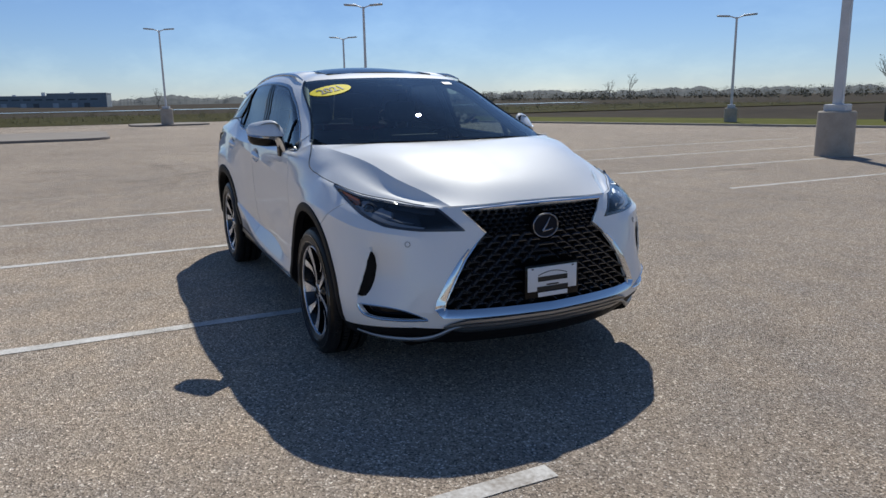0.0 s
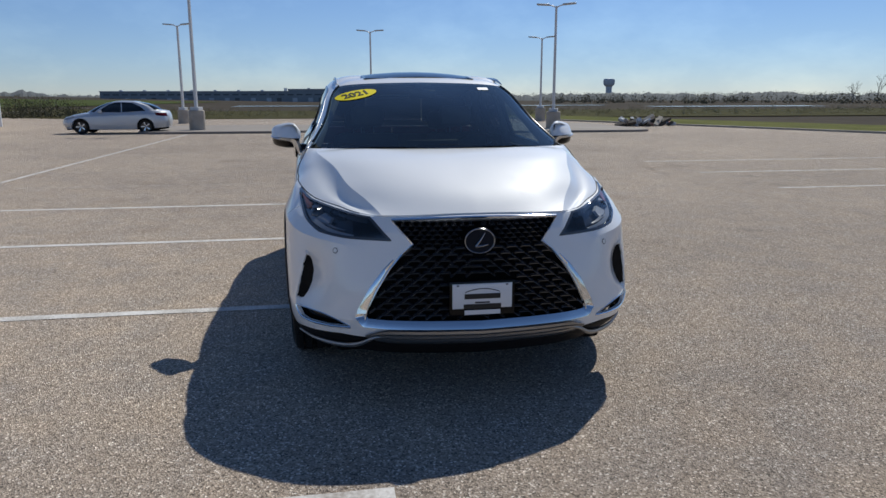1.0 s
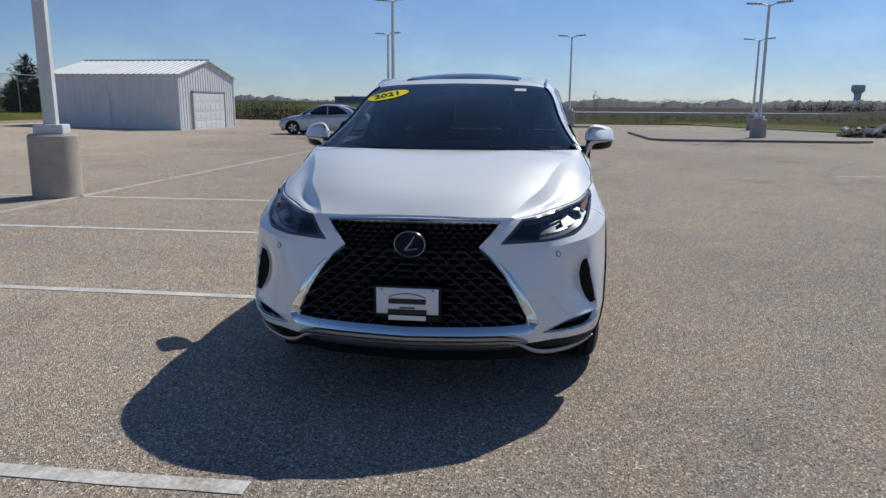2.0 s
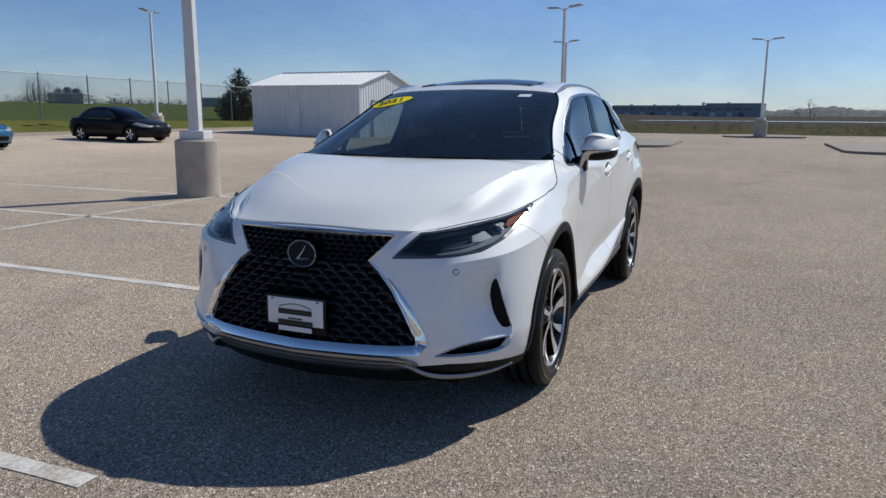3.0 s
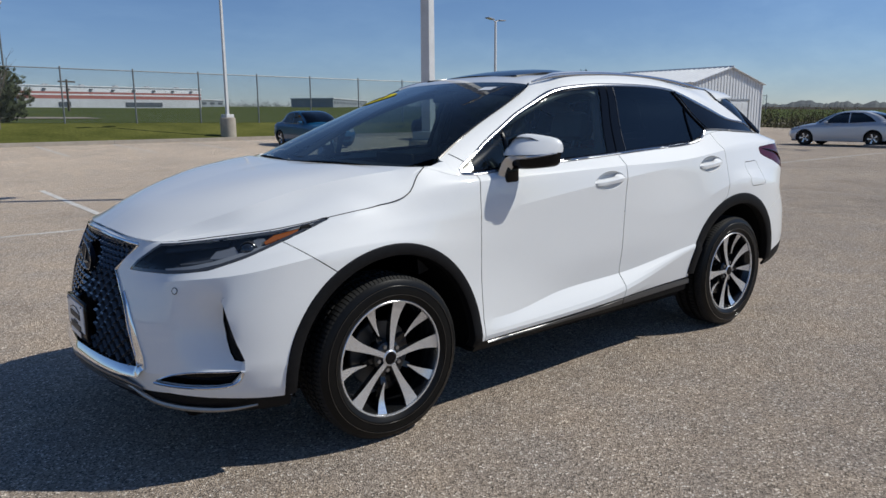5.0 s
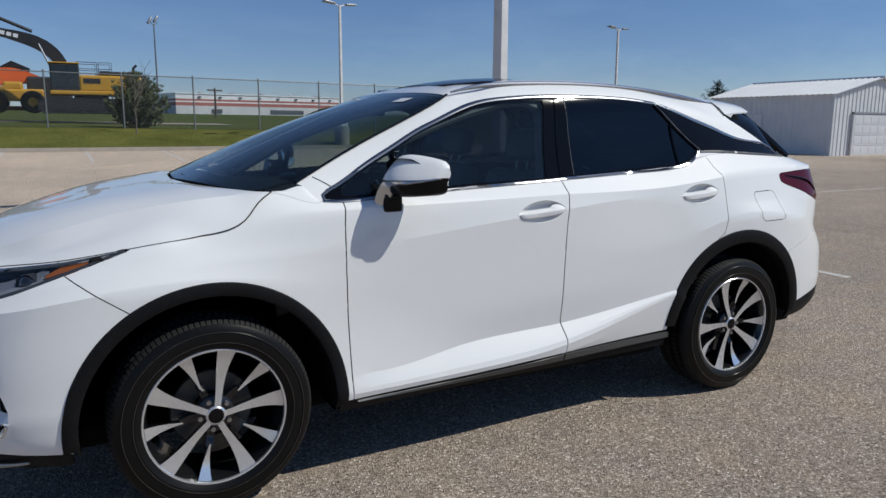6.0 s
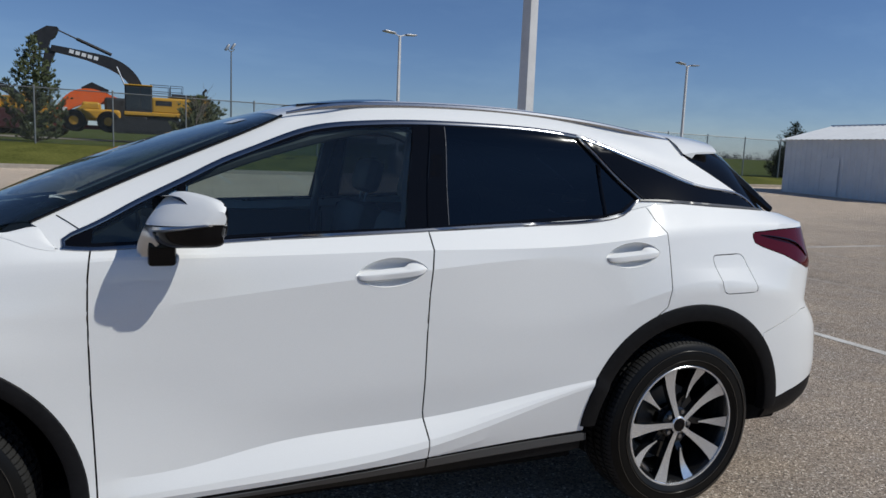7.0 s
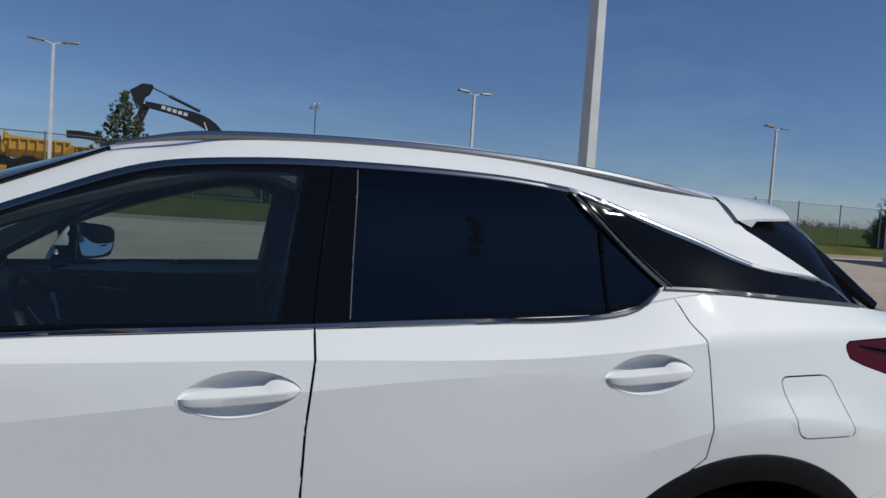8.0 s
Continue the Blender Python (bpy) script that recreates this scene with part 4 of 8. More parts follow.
# Roof rails, sunroof, spoiler, aerial fin.
bm = bmesh.new()
line = curve_of([(.235, .622, 1.604), (.10, .622, 1.633), (-.08, .624, 1.650), (-.40, .626, 1.660), (-.80, .624, 1.651), (-1.15, .616, 1.622), (-1.34, .608, 1.598), (-1.50, .596, 1.578)], 40)
tube(bm, line, [.004 + .006 * min(1, k / 4, (39 - k) / 5) for k in range(40)], 8, flat=1.15)
twin("roof_rail", bm, material("rail_satin", (0.50, 0.51, 0.53), 0.22, 1.0))
bm = bmesh.new()
p = [[(x, y, z - .030 * (y / .43) ** 2) for y in (-.43, -.30, -.15, 0, .15, .30, .43)] for x, z in ((.135, 1.664), (.05, 1.680), (-.10, 1.701), (-.255, 1.712))]
top = [[bm.verts.new(q) for q in row] for row in p]
low = [[bm.verts.new((q[0], q[1], q[2] - .009)) for q in row] for row in p]
for i in range(3):
    for j in range(6):
        bm.faces.new((top[i][j], top[i][j + 1], top[i + 1][j + 1], top[i + 1][j]))
        bm.faces.new((low[i][j], low[i + 1][j], low[i + 1][j + 1], low[i][j + 1]))
for i in range(3):
    bm.faces.new((top[i][0], top[i + 1][0], low[i + 1][0], low[i][0]))
    bm.faces.new((top[i][6], low[i][6], low[i + 1][6], top[i + 1][6]))
for j in range(6):
    bm.faces.new((top[0][j], low[0][j], low[0][j + 1], top[0][j + 1]))
    bm.faces.new((top[3][j], top[3][j + 1], low[3][j + 1], low[3][j]))
part("sunroof", bm, BLACK, car, "tilted dark glass sunroof")
bm = bmesh.new()
for pts in ([(.15, -.41, 1.640), (.15, .41, 1.640)], [(-.27, -.41, 1.672), (-.27, .41, 1.672)], [(.15, .41, 1.640), (-.06, .41, 1.662), (-.27, .41, 1.672)], [(.15, -.41, 1.640), (-.06, -.41, 1.662), (-.27, -.41, 1.672)]):
    tube(bm, pts, .012, 6)
box(bm, (-.22, -.38, 1.60), (.10, .38, 1.612))
part("sunroof_frame", bm, BLACK, car)
bm = bmesh.new()
rows = []
for y, x0, x1, z0, z1 in ((0, -1.42, -1.81, 1.645, 1.611), (.25, -1.41, -1.805, 1.640, 1.609), (.43, -1.42, -1.785, 1.628, 1.598), (.535, -1.45, -1.755, 1.610, 1.580), (.600, -1.477, -1.73, 1.590, 1.565), (.642, -1.49, -1.71, 1.561, 1.550), (.676, -1.503, -1.69, 1.523, 1.538)):
    d = .7 if y < .4 else .3
    rows.append([bm.verts.new(q) for q in ((x0, y, z0), ((x0 + x1) / 2, y, (z0 + z1) / 2 + .014 * d), (x1, y, z1), (x1 + .012, y, z1 - .022 * d), (x1 + .12, y, z1 - .045 * d), (x0 - .05, y, z0 - .06 * d))])
for a, b in zip(rows, rows[1:]):
    for i in range(5):
        bm.faces.new((a[i], a[i + 1], b[i + 1], b[i]))
bm.faces.new(rows[-1])
bmesh.ops.recalc_face_normals(bm, faces=bm.faces)
part("spoiler", both(bm), WHITE, car)
bm = bmesh.new()
for pts in ([(-1.70, .585, 1.552), (-1.81, .65, 1.44), (-1.93, .72, 1.325), (-1.985, .735, 1.285)],):
    tube(bm, [Vector(q) for q in curve_of(pts, 14)], [.02 + .012 * math.sin(math.pi * k / 13) for k in range(14)], 6, flat=.5, up=(0, 1, .4))
twin("tailgate_trim", bm, BLACK)

# Door mirrors: a swept cap on a black housing, a bright arm down to a black foot.
def loop_of(pts, n):
    """n points at even steps round a closed outline with its corners eased."""
    p = np.asarray(pts + pts[:1], float)
    d = np.r_[0, np.cumsum(np.linalg.norm(np.diff(p, axis=0), axis=1))]
    at = np.linspace(0, d[-1], n + 1)[:-1]
    q = np.stack([np.interp(at, d, p[:, k]) for k in (0, 1)], 1)
    return (np.roll(q, 1, 0) + 4 * q + np.roll(q, -1, 0)) / 6


def lofted(sections, n, m):
    """A closed shell through sections (y, outline in x and z), rounded off at the outer end."""
    rings = []
    for y, pts in sections:
        rings.append([(.70 - (.70 - x) * .87, .886 + (y - .886) * .92, z) for x, z in loop_of(pts, n)])
    tracks = [curve_of([r[k] for r in rings], m) for k in range(n)]
    bm = bmesh.new()
    vs = [[bm.verts.new(tracks[k][j]) for k in range(n)] for j in range(m)]
    for a, b in zip(vs, vs[1:]):
        for k in range(n):
            bm.faces.new((a[k], a[(k + 1) % n], b[(k + 1) % n], b[k]))
    bm.faces.new(vs[0][::-1])
    bm.faces.new(vs[-1])
    bmesh.ops.recalc_face_normals(bm, faces=bm.faces)
    return bm


def cap_ring(xf, xr, zb, zt):
    """Outline of the mirror cap: a raked front, a crown and an upright back."""
    l, h = xf - xr, zt - zb
    return [(xf, zb), (xf - .12 * l, zb + .25 * h), (xf - .30 * l, zb + .55 * h), (xf - .52 * l, zb + .85 * h), (xr + .30 * l, zt), (xr + .12 * l, zt - .02 * h),
            (xr + .02 * l, zt - .12 * h), (xr - .004, zb + .5 * h), (xr, zb)]


def base_ring(xf, xr, zt, zb):
    l, h = xf - xr, zt - zb
    return [(xf, zt), (xf - .06 * l, zt - .5 * h), (xf - .16 * l, zb + .12 * h), (xf - .30 * l, zb), (xr + .25 * l, zb), (xr + .06 * l, zb + .06 * h), (xr + .01, zb + .3 * h), (xr, zt)]


shell = lofted([(.886, cap_ring(.690, .625, 1.237, 1.285)), (.930, cap_ring(.706, .578, 1.237, 1.333)), (.990, cap_ring(.694, .510, 1.239, 1.338)),
                (1.050, cap_ring(.642, .458, 1.242, 1.326)), (1.088, cap_ring(.575, .448, 1.246, 1.310)), (1.104, cap_ring(.525, .456, 1.252, 1.290))], 36, 26)
shell.normal_update()
for f in shell.faces:
    f.material_index = 1 if f.normal.x < -.5 or (f.normal.y < -.3 and f.normal.x < -.1) else 0
under = lofted([(.895, base_ring(.686, .605, 1.239, 1.172)), (.985, base_ring(.684, .515, 1.240, 1.172)), (1.050, base_ring(.630, .460, 1.243, 1.178)),
                (1.086, base_ring(.565, .450, 1.248, 1.190)), (1.100, base_ring(.520, .460, 1.253, 1.212))], 32, 20)
arm_line = [((.728, .890, 1.136), (.690, .904, 1.108)), ((.728, .896, 1.162), (.690, .908, 1.137)), ((.720, .904, 1.194), (.676, .922, 1.163)), ((.707, .922, 1.228), (.668, .950, 1.200)),
            ((.698, .968, 1.236), (.664, .990, 1.216)), ((.664, 1.026, 1.239), (.642, 1.036, 1.226)), ((.606, 1.072, 1.245), (.597, 1.072, 1.235)), ((.532, 1.090, 1.252), (.532, 1.088, 1.246))]
for doors, flip in ((doors_f[0], False), (doors_f[1], True)):
    pod = empty("wing_mirror")
    pod.parent = doors
    for name, src, mat in (("mirror_cap", shell, (WHITE, BLACK)), ("mirror_base", under, BLACK)):
        part(name, mirrored(src) if flip else src.copy(), mat, pod)
    bm = bmesh.new()
    hi, lo = curve_of([p for p, q in arm_line], 26), curve_of([q for p, q in arm_line], 26)
    rows = [[bm.verts.new(q) for q in (p, (Vector(p) + Vector(l)) / 2 + Vector((.005, .005, 0)), l, Vector(l) - Vector((.03, .02, 0)), Vector(p) - Vector((.03, .02, 0)))] for p, l in zip(hi, lo)]
    for p, q in zip(rows, rows[1:]):
        for i in range(5):
            bm.faces.new((p[i], p[(i + 1) % 5], q[(i + 1) % 5], q[i]))
    bm.faces.new(rows[0][::-1]), bm.faces.new(rows[-1])
    bmesh.ops.recalc_face_normals(bm, faces=bm.faces)
    part("mirror_blade", mirrored(bm) if flip else bm, SATIN, pod)
    bm = box(bmesh.new(), (.616, .850, 1.106), (.698, .925, 1.20), .012)
    part("mirror_stalk", mirrored(bm) if flip else bm, BLACK, pod)
    s = -1 if flip else 1
    eye_line = loop_of([(.912, 1.190), (.908, 1.25), (.914, 1.312), (.945, 1.326), (.995, 1.322), (1.040, 1.306), (1.066, 1.276), (1.068, 1.240), (1.050, 1.208), (1.010, 1.190), (.955, 1.184)], 40)
    mid_y, mid_z = .985, 1.255
    for name, mat, rings in (("mirror_bezel", BLACK, ((1.0, .075), (1.05, .02), (1.05, .004), (1.02, 0), (.95, .001))), ("mirror_glass", CHROME, ((.95, .0005), (.94, -.001), (.5, -.001)))):
        bm = bmesh.new()
        vs = [[bm.verts.new((.545 - (y - mid_y) * r * .76 + (z - mid_z) * r * .2 + back, s * (mid_y - .008 + (y - mid_y) * r * .93), mid_z + (z - mid_z) * r)) for y, z in eye_line] for r, back in rings]
        for p, q in zip(vs, vs[1:]):
            for k in range(40):
                bm.faces.new((p[k], p[(k + 1) % 40], q[(k + 1) % 40], q[k]))
        bm.faces.new(vs[-1])
        bmesh.ops.recalc_face_normals(bm, faces=bm.faces)
        part(name, bm, mat, pod)
shell.free(), under.free()

# Nose: grille, badge, plate, chrome, lamps.
grille = empty("grille")
grille.parent = car
bm = bmesh.new()
zs = [.42 + .53 * k / 26 for k in range(27)]
ysl = [-.60 + 1.2 * k / 40 for k in range(41)]
vs = [[bm.verts.new(on_front(y, min(z, .925), 0) + Vector((-.05 - .02 * (z > .9), 0, 0))) for z in zs] for y in ysl]
for i in range(40):
    for j in range(26):
        bm.faces.new((vs[i][j], vs[i + 1][j], vs[i + 1][j + 1], vs[i][j + 1]))
part("grille_backing", bm, LINER, grille)
spindle = [(-y, z) for y, z in grille_line[1:8]][::-1] + grille_line[1:8]
GRILLE = material("grille_black", (0.034, 0.034, 0.036), 0.24, 0, 1.0)


def bent_bar(w, h, mat):
    """One link of the grille: a level bar that breaks down towards the side of the car."""
    bm = bmesh.new()
    line = [(-.54 * w, .10 * h), (-.42 * w, .22 * h), (.10 * w, .22 * h), (.40 * w, -.40 * h), (.50 * w, -.46 * h)]
    t = h * .17
    rows = []
    for y, z in line:
        rows.append([bm.verts.new(q) for q in ((-.024, y, z + t * 2.1), (.000, y, z + t * 1.2), (.011, y, z), (.009, y, z - t), (-.014, y, z - t * 1.1))])
    for a, b in zip(rows, rows[1:]):
        for i in range(5):
            bm.faces.new((a[i], b[i], b[(i + 1) % 5], a[(i + 1) % 5]))
    bm.faces.new(rows[0])
    bm.faces.new(rows[-1][::-1])
    bmesh.ops.recalc_face_normals(bm, faces=bm.faces)
    me = bpy.data.meshes.new("grille_bar")
    bm.to_mesh(me)
    bm.free()
    me.materials.append(mat)
    return me


def bars(z0, z1, rows, w, mat):
    h = (z1 - z0) / rows
    kinds = {}
    for r in range(rows):
        z = z0 + h * (r + .5)
        ww = w * (1.0 - .10 * (z - .45) / .4)
        count = int(1.2 / ww) + 2
        for k in range(-count, count):
            y = (k + .5 * (r % 2)) * ww
            if not (inside((y - .016, z), spindle) and inside((y + .016, z), spindle)):
                continue
            if abs(y) < .165 and .478 < z < .642 or (y / .09) ** 2 + ((z - .827) / .072) ** 2 < 1:
                continue
            key = (round(ww, 3), y < 0)
            if key not in kinds:
                kinds[key] = bent_bar(ww * (-1 if y < 0 else 1), h, mat)
            ob = new("grille_bar", kinds[key])
            ob.parent = grille
            ob.location = on_front(y, z, 0) + Vector((-.014, 0, 0))


bars(.455, .80, 12, .078, GRILLE)
# Upper rows take a brighter copy of the black, for glints of sky.
bars(.80, .922, 6, .046, material("grille_skylit_black", (0.16, 0.165, 0.175), 0.22, 0.9))

bm = bmesh.new()
ring = [on_front(y, z, .004) for y, z in [(-a, b) for a, b in grille_line[1:8]][::-1] + grille_line[1:8]]
tube(bm, ring, .0045, 8)
tube(bm, [on_front(y, z, .004) for y, z in [(-.415 + .83 * k / 20, .920 + .011 * (1 - (k / 10 - 1) ** 2)) for k in range(21)]], .007, 8)
part("grille_trim", bm, CHROME, grille)
bm = bmesh.new()
stations = [(0, .447, 0, .414, .022), (.25, .449, .25, .416, .022), (.45, .452, .45, .419, .022), (.545, .456, .562, .423, .016), (.553, .470, .601, .455, .007),
            (.548, .50, .590, .500, .004), (.505, .60, .533, .605, .002), (.452, .685, .468, .692, .001), (.405, .742, .412, .749, .0)]
rows = []
for p, q in zip(stations, stations[1:]):
    for k in range(8):
        y0, z0, y1, z1, o = (u + (w - u) * k / 8 for u, w in zip(p, q))
        rows.append([bm.verts.new(on_front(y0 + (y1 - y0) * f, z0 + (z1 - z0) * f, g + o)) for f, g in ((0, -.04), (0, -.016 if z0 < .48 else .002), (.5, -.002 if z0 < .48 else .005), (1, .006 if z0 < .48 else .003), (1.02, -.04))])
for a, b in zip(rows, rows[1:]):
    for i in range(4):
        bm.faces.new((a[i], a[i + 1], b[i + 1], b[i]))
bmesh.ops.recalc_face_normals(bm, faces=bm.faces)
for v in bm.verts:
    if abs(v.co.y) < .004:
        v.co.y = 0.0
part("chrome_surround", both(bm), CHROME, grille)

badge = empty("badge")
badge.parent = grille
c = on_front(0, .827, 0) + Vector((.014, 0, 0))
lean = pose(*c, 90, 0, 90)
bm = lathe(bmesh.new(), [(.001, .0), (.060, .002), (.064, -.004), (.064, -.02)], lean @ Matrix.Diagonal((1.12, .92, 1, 1)), 36)
part("badge_plate", bm, material("badge_blue_black", (.005, .008, .016), .5, 0, .0, .15), badge)
bm = bmesh.new()
tube(bm, [lean @ Vector((.073 * math.cos(a), .0600 * math.sin(a), .002)) for a in (2 * math.pi * k / 40 for k in range(40))], .0032, 8, close=True)
tube(bm, [lean @ Vector(q) for q in ((.024, .040, .004), (.004, .006, .004), (-.022, -.026, .004))], [.0025, .005, .0075], 8)
tube(bm, [lean @ Vector(q) for q in ((-.022, -.026, .004), (.010, -.024, .004), (.040, -.018, .004))], [.0075, .006, .004], 8)
part("badge_ring", bm, DARKCHROME, badge)

sign = empty("licence_plate")
sign.parent = car
bm = box(bmesh.new(), (2.438, -.160, .474), (2.456, .160, .644), .004)
part("plate_frame", bm, BLACK, sign)
bm = box(bmesh.new(), (2.452, -.146, .510), (2.460, .146, .632), .002)
part("plate_panel", bm, PAPER, sign)
bm = bmesh.new()
for y0, y1, z0, z1 in ((-.088, .088, .558, .583), (-.036, .036, .536, .543), (-.125, -.115, .622, .628), (.115, .125, .622, .628), (-.092, .092, .509, .532)):
    box(bm, (2.460, y0, z0), (2.4625, y1, z1))
tube(bm, [(2.461, -.085 + .17 * k / 14, .590 + .018 * math.sin(math.pi * k / 14) ** .8) for k in range(15)], .0022, 6)
part("plate_print", bm, INK, sign, "dark printed bars")
bm = box(bmesh.new(), (2.4622, -.088, .481), (2.4645, .088, .503))
part("plate_frame_print", bm, PAPER, sign, "white printed bars")

# Lower lip.
bm = bmesh.new()
rows = []
for k in range(41):
    y = -.56 + 1.12 * k / 40
    e = min(1.0, (.565 - abs(y)) / .12) ** .6
    row = []
    for z, o in ((.406, .006), (.400, .016), (.388, .017), (.385, .004), (.381, .004), (.378, .014), (.368, .013), (.365, .001), (.361, .001), (.358, .009), (.346, .007), (.326, -.01)):
        row.append(bm.verts.new(on_front(y, .362 + (z - .362) * e, 0) + Vector((o * e + .010, 0, 0))))
    rows.append(row)
for a, b in zip(rows, rows[1:]):
    for i in range(11):
        bm.faces.new((a[i], a[i + 1], b[i + 1], b[i]))
bmesh.ops.recalc_face_normals(bm, faces=bm.faces)
SKID = material("dark_satin_metal", (0.33, 0.33, 0.335), 0.36, 1.0)
part("skid_plate", bm, SKID, car, "dull grey lower skid plate with grooves", sharp=20)
bm = bmesh.new()
lip = curve_of([tuple(on_front(y, z, .014)) for y, z in ((.44, .372), (.51, .362), (.56, .338), (.605, .314), (.67, .301), (.74, .298), (.81, .303), (.875, .319))], 36)
tube(bm, lip, [.004 + .006 * min(1, k / 12, (35 - k) / 12) for k in range(36)], 8, flat=1.3)
twin("lip_blade", bm, SKID)

# Bumper recesses.
for v in insert.verts:
    v.co.x -= 0.03
    v.co.y -= 0.018
for v in slot.verts:
    v.co.x -= 0.006
    v.co.y -= 0.004
twin("bumper_vent", slot, CLADDING, (bumper, bumper))
twin("fog_insert", insert, BLACK, (bumper, bumper))
bm = bmesh.new()
tube(bm, [on_front(y, z, .003) for y, z in curve_of([(.628, .404), (.70, .401), (.763, .400), (.845, .403), (.868, .410), (.896, .461)], 30)], .006, 6)
tube(bm, [on_front(y, z, .001) for y, z in curve_of([(.632, .408), (.704, .443), (.80, .465), (.890, .465)], 20)], .003, 6)
twin("insert_trim", bm, CHROME, (bumper, bumper))
bm = bmesh.new()
cylinder(bm, on_front(.690, .772, -.01), on_front(.690, .772, .003), .0115, .0105, 18)
twin("parking_sensor", bm, WHITE, (bumper, bumper))
bm = bmesh.new()
c = on_front(.690, .772, .002)
n = (on_front(.690, .772, .02) - c).normalized()
u = n.orthogonal().normalized()
tube(bm, [c + (u * math.cos(a) + n.cross(u) * math.sin(a)) * .0125 for a in (2 * math.pi * k / 20 for k in range(20))], .0013, 5, close=True)
twin("sensor_ring", bm, RIMDARK, (bumper, bumper))

# Headlights: lens in a black frame, dark bowl, projector, silver module, light guide, amber corner.
bowl = headlight.copy()
bowl.normal_update()
for v in bowl.verts:
    v.co -= v.normal * .045
bowl_other = mirrored(bowl)
rim_bm = headlight.copy()
bmesh.ops.remove_doubles(rim_bm, verts=rim_bm.verts, dist=3e-4)
rim_bm.normal_update()
inner = bmesh.ops.inset_region(rim_bm, faces=rim_bm.faces, thickness=.0125, use_boundary=True, use_even_offset=True)["faces"]
bmesh.ops.delete(rim_bm, geom=[f for f in rim_bm.faces if f not in set(inner)], context="FACES")
rim_bm.normal_update()
for v in rim_bm.verts:
    v.co += v.normal * .0012
rim_other = mirrored(rim_bm)
lamps = pair("headlight", headlight, LAMPGLASS, "clear headlamp with dark inside", deep=0.02)
LAMPRIM = material("lamp_frame_plastic", (0.045, 0.047, 0.052), 0.2, 0, 1.0)
part("lamp_frame", rim_bm, LAMPRIM, lamps[0]), part("lamp_frame", rim_other, LAMPRIM, lamps[1])
LAMPIN = material("smoked_lamp_plastic", (0.022, 0.024, 0.027), 0.25, 0.0)
part("lamp_bowl", edged(bowl, 0.0, -.04), LAMPIN, lamps[0]), part("lamp_bowl", edged(bowl_other, 0.0, -.04), LAMPIN, lamps[1])
LAMPSILVER = material("lamp_silver", (0.30, 0.31, 0.325), 0.45, 0.4)
LENSDARK = material("lens_dark_glass", (.012, .014, .017), .03, 0, 1)
LAMPRING = material("lamp_bezel_plastic", (.03, .031, .034), .2)
c, d = on_side(1.975, .932, -.026), Vector((.62, .78, .05)).normalized()
twin("projector", lathe(bmesh.new(), [(.036, -.02), (.036, .008), (.033, .012), (.031, .008), (.031, -.01)], Matrix.Translation(c) @ d.to_track_quat("Z", "Y").to_matrix().to_4x4(), 28), LAMPRING, lamps)
bm = bmesh.new()
bmesh.ops.create_uvsphere(bm, u_segments=20, v_segments=12, radius=.031, matrix=Matrix.Translation(c))
twin("projector_lens", bm, LENSDARK, lamps)


def lamp_strip(pts, deep):
    """A band inside the lamp through stations (x, low, high), sunk below the lens."""
    bm = bmesh.new()
    rows = []
    n = len(pts) - 1
    for k in range(6 * n + 1):
        x, lo_, hi_ = (np.interp(k / 6, range(n + 1), [p[i] for p in pts]) for i in range(3))
        rows.append([bm.verts.new(on_side(x, z, -o)) for z, o in ((lo_, deep + .012), (lo_ + .15 * (hi_ - lo_), deep), (lo_ + .85 * (hi_ - lo_), deep + .002), (hi_, deep + .014))])
    for a, b in zip(rows, rows[1:]):
        for i in range(3):
            bm.faces.new((a[i], b[i], b[i + 1], a[i + 1]))
    bmesh.ops.recalc_face_normals(bm, faces=bm.faces)
    return bm


twin("light_guide", lamp_strip([(2.245, .842, .852), (2.16, .856, .874), (2.06, .882, .902), (1.97, .912, .928), (1.90, .937, .946)], .010), material("light_guide_plastic", (.30, .31, .32), .25), lamps)
twin("reflector", lamp_strip([(2.105, .896, .900), (2.075, .894, .926), (2.035, .902, .936), (2.012, .908, .944)], .016), LAMPSILVER, lamps, sharp=10)
twin("reflector", lamp_strip([(2.20, .874, .878), (2.15, .880, .889), (2.10, .890, .900)], .016), material("lamp_grey", (.16, .165, .17), .3, .5), lamps, sharp=10)
twin("reflector", lamp_strip([(1.944, .928, .962), (1.934, .930, .966), (1.926, .944, .968), (1.905, .955, .966)], .012), LAMPSILVER, lamps, sharp=10)
twin("indicator", lamp_strip([(1.915, .937, .950), (1.87, .950, .974), (1.82, .966, .985), (1.765, .985, .996), (1.72, 1.000, 1.003)], .006), AMBER, lamps, "amber corner reflector")
pair("tail_light", tail, REDLENS, "dark red tail lamp", deep=0.02)
bm = bmesh.new()
tube(bm, [on_side(x, z, .001) for x, z in curve_of([(-1.80, 1.184), (-1.93, 1.168), (-2.04, 1.135), (-2.10, 1.085)], 12)], [.003 + .009 * math.sin(math.pi * k / 11) for k in range(12)], 6, flat=.4)
twin("lamp_divider", bm, BLACK)

# Windscreen foot, wipers, tax label, year decal.
for pts in ([(1.275, .50, 1.212), (1.315, .30, 1.228), (1.335, .05, 1.236), (1.315, -.16, 1.240)], [(1.355, -.12, 1.218), (1.31, -.32, 1.230), (1.20, -.52, 1.238), (1.10, -.65, 1.243)]):
    bm = bmesh.new()
    tube(bm, [(x, y, z - .020) for x, y, z in curve_of(pts, 16)], .0055, 6, flat=1.5)
    part("wiper", bm, CLADDING, car)


